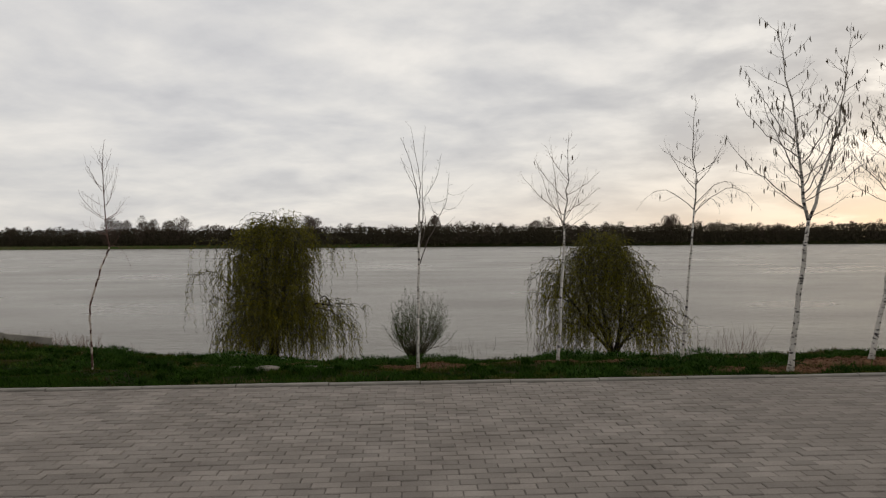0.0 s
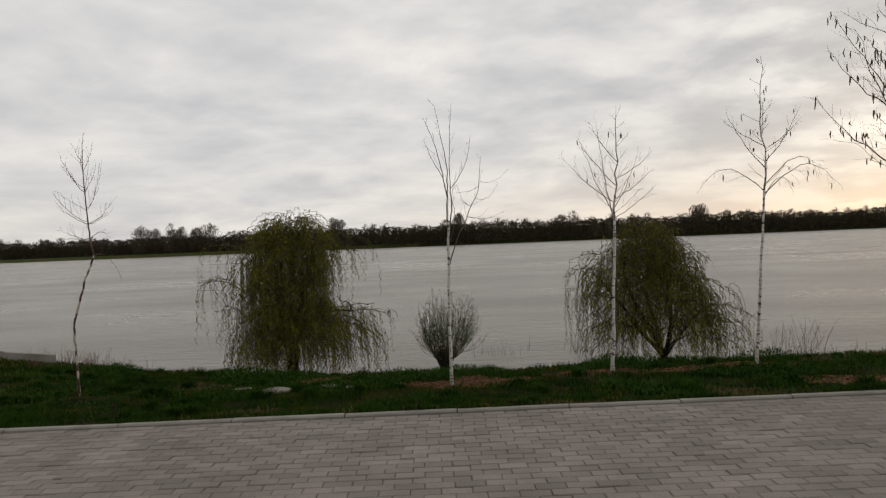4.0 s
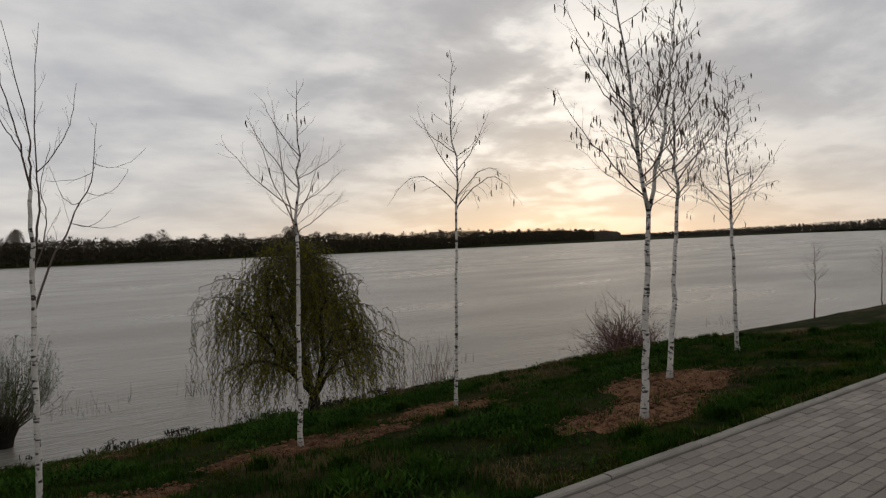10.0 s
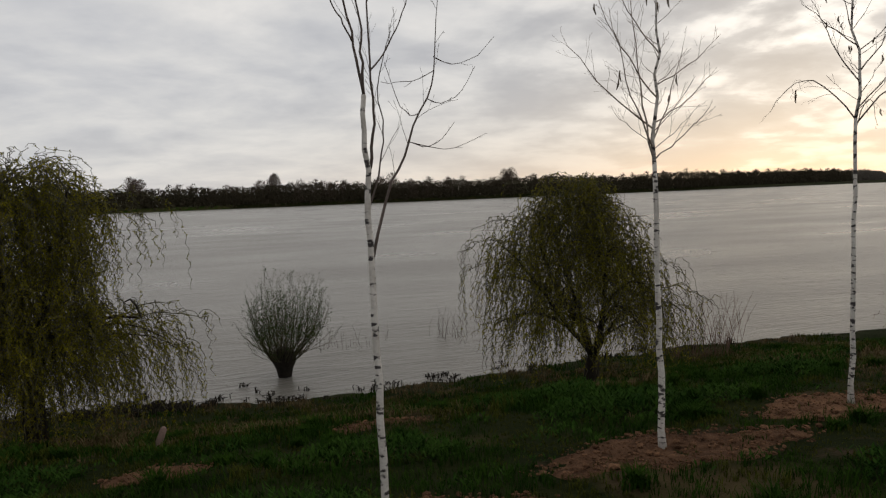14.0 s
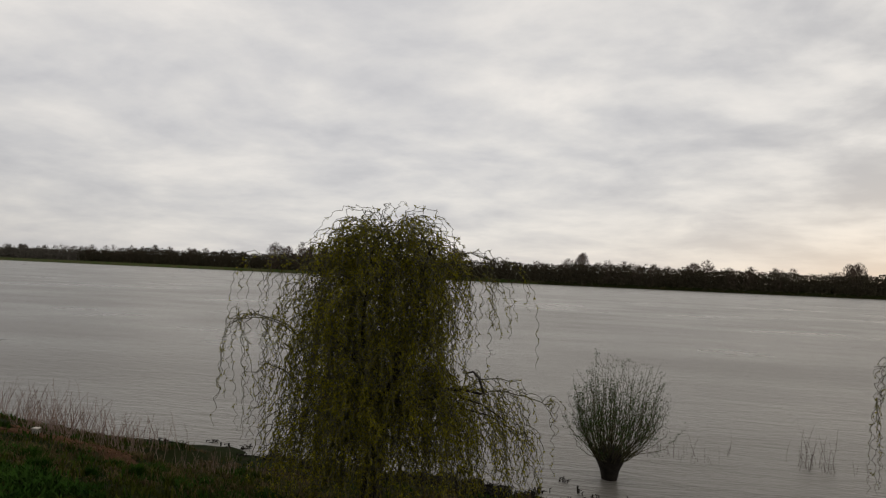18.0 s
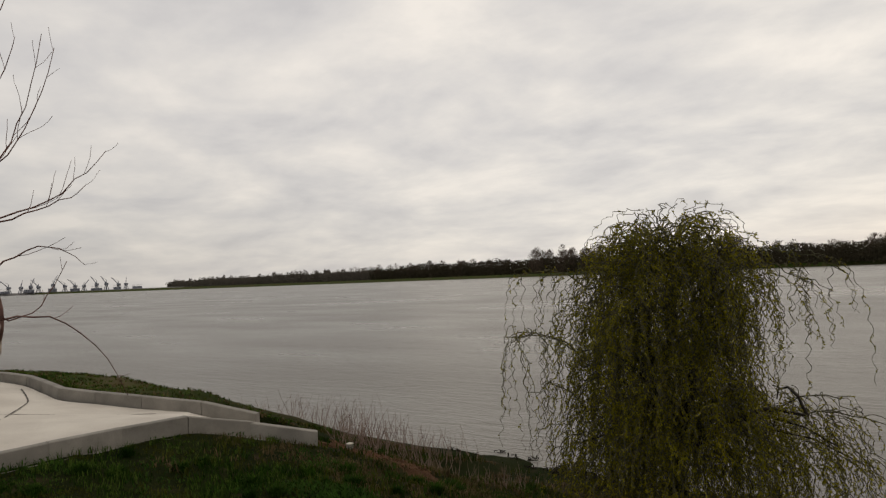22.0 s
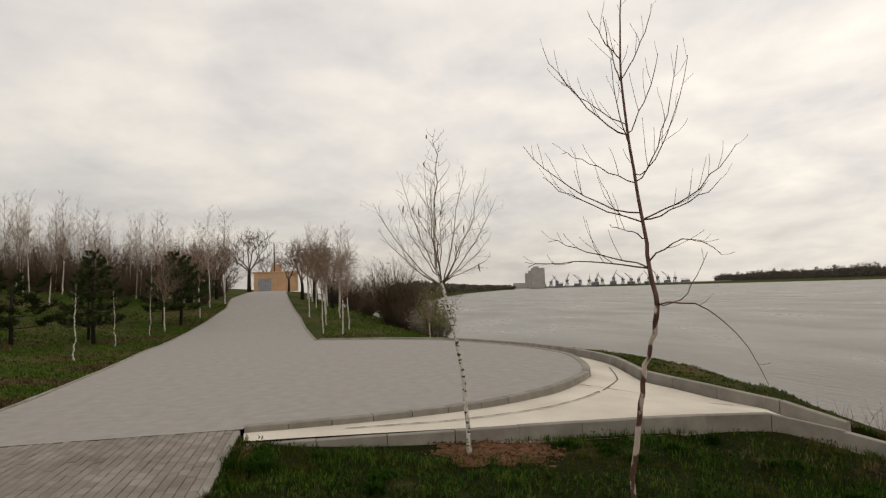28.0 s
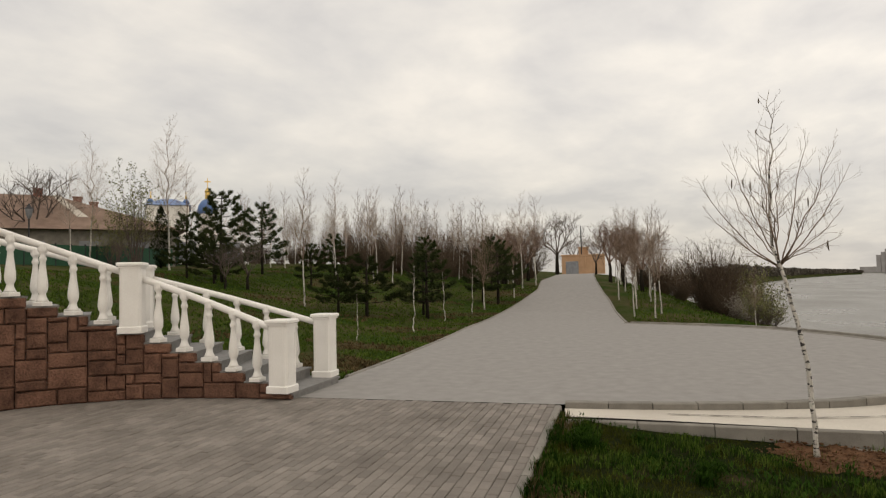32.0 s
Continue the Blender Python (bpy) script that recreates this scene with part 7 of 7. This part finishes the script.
def blades(rng, x, y, z, h, lean, count, geo, width=0.004):
    for _ in range(count):
        a = rng.uniform(0, 6.283)
        bx, by = x + rng.gauss(0, 0.018), y + rng.gauss(0, 0.018)
        hh = h * rng.uniform(0.55, 1.2)
        dx, dy = math.cos(a) * lean * hh, math.sin(a) * lean * hh
        wx, wy = -math.sin(a) * width, math.cos(a) * width
        geo.v += [(bx - wx, by - wy, z - 0.02), (bx + wx, by + wy, z - 0.02), (bx + dx * 0.4 + wx * 0.8, by + dy * 0.4 + wy * 0.8, z + hh * 0.62), (bx + dx * 0.4 - wx * 0.8, by + dy * 0.4 - wy * 0.8, z + hh * 0.62), (bx + dx, by + dy, z + hh)]
        k = len(geo.v) - 5
        geo.f += [(k, k + 1, k + 2, k + 3), (k + 3, k + 2, k + 4)]


def grass():
    rng = random.Random(151)
    green, olive, dry, hill = Geo(), Geo(), Geo(), Geo()
    for k in range(88000):
        x = rng.uniform(-10.6, 13.0)
        y = KERB_Y + 0.02 + (rng.random() ** 1.35) * 12.5
        if x < wall_x(y) + 0.16 and y < 17.0:
            continue
        z = ground_z(x, y)
        if z < WATER + 0.25:
            continue
        sw = soil_weight(x, y)
        if sw > 0.25 and rng.random() < sw * 0.90:
            continue
        clump = noise.noise(Vector((x * 1.3, y * 1.3, 1))) + 0.5 * noise.noise(Vector((x * 3.7, y * 3.7, 4)))
        dryness = noise.noise(Vector((x * 0.6, y * 0.6, 12))) + (0.6 if y > 14.4 and x < 1.5 else 0.15 if y > 15.2 else 0) + 0.25 * noise.noise(Vector((x * 2.5, y * 2.5, 3)))
        if clump < -0.45 and rng.random() < 0.3:
            continue
        h = 0.060 + 0.085 * max(clump, -0.45)
        if dryness > 0.42 and rng.random() < 0.75:
            blades(rng, x, y, z, h * 0.8, 0.9, 3, dry)
        else:
            light = noise.noise(Vector((x * 1.9, y * 1.9, 30))) + 0.4 * dryness - 0.5 * clump
            if light > 0.10:
                blades(rng, x, y, z, h * 0.75, 0.8, 4, olive, 0.0034)
            else:
                blades(rng, x, y, z, h, 0.65, 4, hill if x < -7.0 and rng.random() < 0.45 else green, 0.0036)
    # rank tussocks and low leafy mounds that break up the short grass
    for k in range(520):
        x = rng.uniform(-10.2, 12.5)
        y = KERB_Y + 0.25 + (rng.random() ** 1.2) * 9.5
        if x < wall_x(y) + 0.4 and y < 17.0 or soil_weight(x, y) > 0.3:
            continue
        if noise.noise(Vector((x * 0.7, y * 0.7, 21))) < -0.08:
            continue
        size = rng.uniform(0.08, 0.24)
        tall = rng.uniform(0.07, 0.15)
        for j in range(int(26 + 260 * size)):
            a, d = rng.uniform(0, 6.283), abs(rng.gauss(0, 0.5))
            px, py = x + math.cos(a) * d * size, y + math.sin(a) * d * size
            z = ground_z(px, py)
            if z > WATER + 0.2:
                blades(rng, px, py, z, tall * max(0.35, 1.1 - 0.6 * d), 0.9, 3, green, 0.0055)
    # long edge grass by the kerb
    for k in range(2600):
        x = rng.uniform(-10.5, 16)
        blades(rng, x, KERB_Y + abs(rng.gauss(0, 0.05)), -0.02, 0.03 + 0.09 * abs(noise.noise(Vector((x * 1.7, 0, 8)))) * 2, 0.7, 3, green if rng.random() < 0.75 else dry)
    # coarser tufts on the slope left of the road and beyond
    for k in range(30000):
        x = -12.6 - rng.random() ** 1.5 * 36
        y = road_edges(x)[0] - 0.1 - rng.random() ** 1.2 * 16
        z = ground_z(x, y)
        blades(rng, x, y, z, 0.07, 0.8, 3, hill if noise.noise(Vector((x * 0.5, y * 0.5, 2))) < (0.28 if road_edges(x)[0] - y > 2.2 else 0.05) else dry, 0.013)
    for k in range(3500):
        x = -10.2 - rng.random() * 18
        edge = lerp_table(-x, EDGE) + 0.12
        y = edge + 0.05 + rng.random() ** 1.5 * 3.0
        blades(rng, x, y, ground_z(x, y), 0.045, 0.9, 4, rng.choice((green, olive, hill, dry)), 0.008)
    # coarse olive and brown growth down to the water
    for k in range(15000):
        x, y = rng.uniform(-9.5, 14), rng.uniform(13.2, 21.5)
        z = ground_z(x, y)
        if z < WATER + 0.04 or soil_weight(x, y) > 0.5:
            continue
        d = noise.noise(Vector((x * 0.7, y * 0.7, 40))) + 0.4 * noise.noise(Vector((x * 2.6, y * 2.6, 41)))
        h = 0.09 + 0.10 * max(noise.noise(Vector((x * 1.5, y * 1.5, 42))), -0.4)
        blades(rng, x, y, z, h, 0.6, 3, dry if d > 0.12 else olive if d > -0.15 else green, 0.008)
    for k in range(2500):
        x, y = -26.8 - rng.random() * 28, 8.7 + rng.random() * 5
        blades(rng, x, y, ground_z(x, y), 0.10, 0.5, 3, hill, 0.014)
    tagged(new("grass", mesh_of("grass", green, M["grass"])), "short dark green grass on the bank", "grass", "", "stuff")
    tagged(new("hill_grass", mesh_of("hill_grass", hill, M["hill"])), "fresh green grass on the slope beside the road", "grass", "", "stuff")
    tagged(new("olive_grass", mesh_of("olive_grass", olive, M["olive"])), "thin yellowish-green grass between darker tufts", "grass", "", "stuff")
    tagged(new("dry_grass", mesh_of("dry_grass", dry, M["dry"])), "withered straw-coloured grass among the green", "grass", "", "stuff")


grass()


# places where broad-leaved weeds grow rank
RANK = ((2.2, 13.2, 1.3), (2.7, 12.3, 1.0), (3.6, 15.6, 1.2), (2.3, 14.4, 0.9), (-0.2, 12.0, 1.0), (5.6, 13.4, 1.2), (-1.3, 10.9, 0.9), (3.2, 9.6, 0.9), (7.5, 11.2, 1.2), (-3.6, 12.6, 1.1), (-6.6, 13.6, 1.2))


def leafy_weeds():
    rng = random.Random(161)
    g = Geo()
    for k in range(14000):
        x, y = rng.uniform(-10.4, 12), KERB_Y + 0.1 + rng.random() * 8.5
        if k > 9000:
            wx, wy, wr = RANK[k % len(RANK)]
            x, y = wx + rng.uniform(-1, 1) * wr, wy + rng.uniform(-0.55, 0.55) * wr
        lump = noise.noise(Vector((x * 1.1, y * 1.1, 20)))
        lump += max(0.75 * (1.0 - math.hypot((x - wx) / wr, (y - wy) / (0.55 * wr))) for wx, wy, wr in RANK) if any(abs(x - wx) < wr and abs(y - wy) < wr for wx, wy, wr in RANK) else 0.0
        if lump < 0.12 or soil_weight(x, y) > 0.6 or x < wall_x(y) + 0.2:
            continue
        z = ground_z(x, y)
        for _ in range(7):
            a = rng.uniform(0, 6.283)
            ln, w = rng.uniform(0.035, 0.075) * (0.8 + lump), rng.uniform(0.006, 0.011)
            d = Vector((math.cos(a), math.sin(a), rng.uniform(0.5, 1.3))).normalized() * ln
            sd = Vector((-math.sin(a), math.cos(a), 0)) * w
            c = Vector((x + rng.gauss(0, 0.05), y + rng.gauss(0, 0.05), z + rng.random() * 0.22 * max(lump, 0)))
            g.add([tuple(c), tuple(c + d * 0.55 + sd), tuple(c + d), tuple(c + d * 0.55 - sd)], [(0, 1, 2, 3)])
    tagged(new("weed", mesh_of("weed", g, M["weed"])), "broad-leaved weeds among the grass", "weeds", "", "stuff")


leafy_weeds()


def reed_clump(x, y, h, n, wide, seed, label, mat="twig", name="reeds", z=None, spread_up=0.10):
    rng = random.Random(seed)
    z = ground_z(x, y) if z is None else z
    root = thing(name, (x, y, z), label, "reeds", "reeds at the water's edge")
    g = Geo()
    for k in range(n):
        p = Vector((rng.gauss(0, wide), rng.gauss(0, wide * 0.5), -0.1))
        st = wander(p, Vector((rng.gauss(0, spread_up), rng.gauss(0, spread_up), 1)), h * rng.uniform(0.4, 1.05), 5, rng, 0.11, 0)
        g.tube(st, taper(0.006, 0.002, 6), 3, False)
        if rng.random() < 0.6:
            sprays(g, st, 0.003, rng, 0, h * 0.16, 0, 0.6 / max(h, 0.5), None, 0.4, 0.6)
    tagged(part("stem_mass", g, M[mat], root), kind="stuff")


reed_clump(9.2, 19.4, 1.65, 74, 0.40, 171, "thin bare shoots growing at the water's edge", "red_twig")
reed_clump(8.4, 19.8, 0.9, 14, 0.35, 172, "thin bare shoots growing at the water's edge", "red_twig")
for k, (x, y, h, n, w) in enumerate(((1.0, 25.6, 0.8, 20, 0.35), (1.9, 25.2, 0.6, 9, 0.3), (4.5, 25.6, 1.2, 22, 0.35), (5.0, 25.2, 0.7, 12, 0.3), (2.7, 26, 0.9, 3, 0.15), (12.2, 23.4, 0.8, 16, 0.35), (13.6, 23.6, 0.6, 8, 0.3), (-7.0, 24.5, 0.7, 10, 0.4), (-5.6, 25.0, 0.6, 6, 0.3), (24, 22.6, 0.9, 16, 0.5), (28, 22.0, 0.8, 14, 0.5))):
    reed_clump(x, y, h, n, w, 180 + k, "dark reed stalks standing in shallow water", "twig", "reeds", WATER - 0.05)
M["field_stone"] = material("field_stone", (0.10, 0.085, 0.068), (0.24, 0.215, 0.18), 0.9, 9, 60, 0.6)
M["dry_reed"] = material("dry_reed", (0.11, 0.072, 0.058), (0.25, 0.17, 0.138), 0.9, 6, 40, 0.2)
for k, (x, y, h, n, w) in enumerate(((-8.9, 16.6, 0.55, 60, 0.35), (-9.6, 17.6, 0.65, 70, 0.45), (-8.6, 17.8, 0.6, 60, 0.4), (-10.6, 18.6, 0.8, 60, 0.45), (-9.4, 19.2, 0.7, 60, 0.5), (-12.0, 19.5, 0.9, 60, 0.6), (-8.0, 19.0, 0.5, 50, 0.4), (-13.8, 19.8, 0.8, 40, 0.6), (-7.4, 20.3, 0.4, 40, 0.5))):
    reed_clump(x, y, h, n, w, 200 + k, "pinkish dry reeds on the bank", "dry_reed", "dry_reeds", None, 0.22)


def curly_bush():
    root = shrub(221, 1.9, 1.5, "leafless red-brown bush with curly twigs at the water", "brown_bark", None, 190, "curly_bush", "", 0.42)
    x, y = 16.7, 18.6
    root.matrix_world = Matrix.Translation((x, y, ground_z(x, y))) @ Matrix.Scale(1.4, 4)


curly_bush()


def shore_stubble():
    """Short dark clumps and stubs along the waterline."""
    rng = random.Random(231)
    g = Geo()
    for k in range(700):
        cx = rng.uniform(-11, 12) if k % 3 == 0 else rng.uniform(-8.0, -2.6)
        cy = shore_y(cx) + rng.gauss(-0.10, 0.28) + (0.8 if rng.random() < 0.10 else 0)
        if noise.noise(Vector((cx * 0.9, cy, 7))) < -0.05:
            continue
        tall = rng.uniform(0.05, 0.13)
        for j in range(rng.randrange(4, 12)):
            x, y = cx + rng.gauss(0, 0.07), cy + rng.gauss(0, 0.05)
            z = max(ground_z(x, y), WATER - 0.02)
            h = tall * rng.uniform(0.4, 1.2)
            g.tube([Vector((x, y, z - 0.05)), Vector((x + rng.gauss(0, 0.02), y, z + h)), Vector((x + rng.gauss(0, 0.06), y, z + h * 1.2))], [0.011, 0.013, 0.005], 4)
    tagged(new("reed_stubble", mesh_of("reed_stubble", g, M["pollard_bark"])), "dark cut reed stubs along the waterline", "stubble", "", "stuff")


shore_stubble()

# leaning stump, flat stones
sx, sy = -2.24, 14.2
stump = thing("stump", (sx, sy, ground_z(sx, sy)), "short pale weathered stake leaning in the grass", "stump")
part("stake", Geo().tube([Vector((0, 0, -0.1)), Vector((0.02, 0, 0.08)), Vector((0.07, 0, 0.21)), Vector((0.08, 0, 0.23))], [0.04, 0.04, 0.035, 0.015], 7), M["dry_reed"], stump, smooth=True)
stub = thing("concrete_stub", (-8.85, 16.25, ground_z(-8.85, 16.25)), "small square concrete stub with a pale top", "post")
part("shaft", Geo().box((-0.04, -0.04, -0.2), (0.04, 0.04, 0.10), 0.006), M["kerb"], stub)
part("cap", Geo().box((-0.043, -0.043, 0.10), (0.043, 0.043, 0.112), 0.004), M["concrete"], stub, "pale top")
rng = random.Random(241)
for x, y, s in ((-2.75, 9.6, 0.2), (-2.2, 10.2, 0.13), (-1.9, 10.25, 0.1), (-3.3, 10.1, 0.16)):
    g = Geo()
    bm = bmesh.new()
    bmesh.ops.create_icosphere(bm, subdivisions=2, radius=1.0)
    for v in bm.verts:
        v.co *= 1 + 0.25 * noise.noise(v.co * 1.7 + Vector((x, y, 0)))
    g.v = [(v.co.x * s, v.co.y * s * 0.6, v.co.z * s * 0.2) for v in bm.verts]
    g.f = [tuple(v.index for v in f.verts) for f in bm.faces]
    bm.free()
    ob = new("flat_stone", mesh_of("flat_stone", g, M["field_stone"], True))
    ob.location = (x, y, ground_z(x, y) + 0.03)
    tagged(ob, "flat weathered stone lying in the grass", "stone", "stones in the grass")

lay_setts()
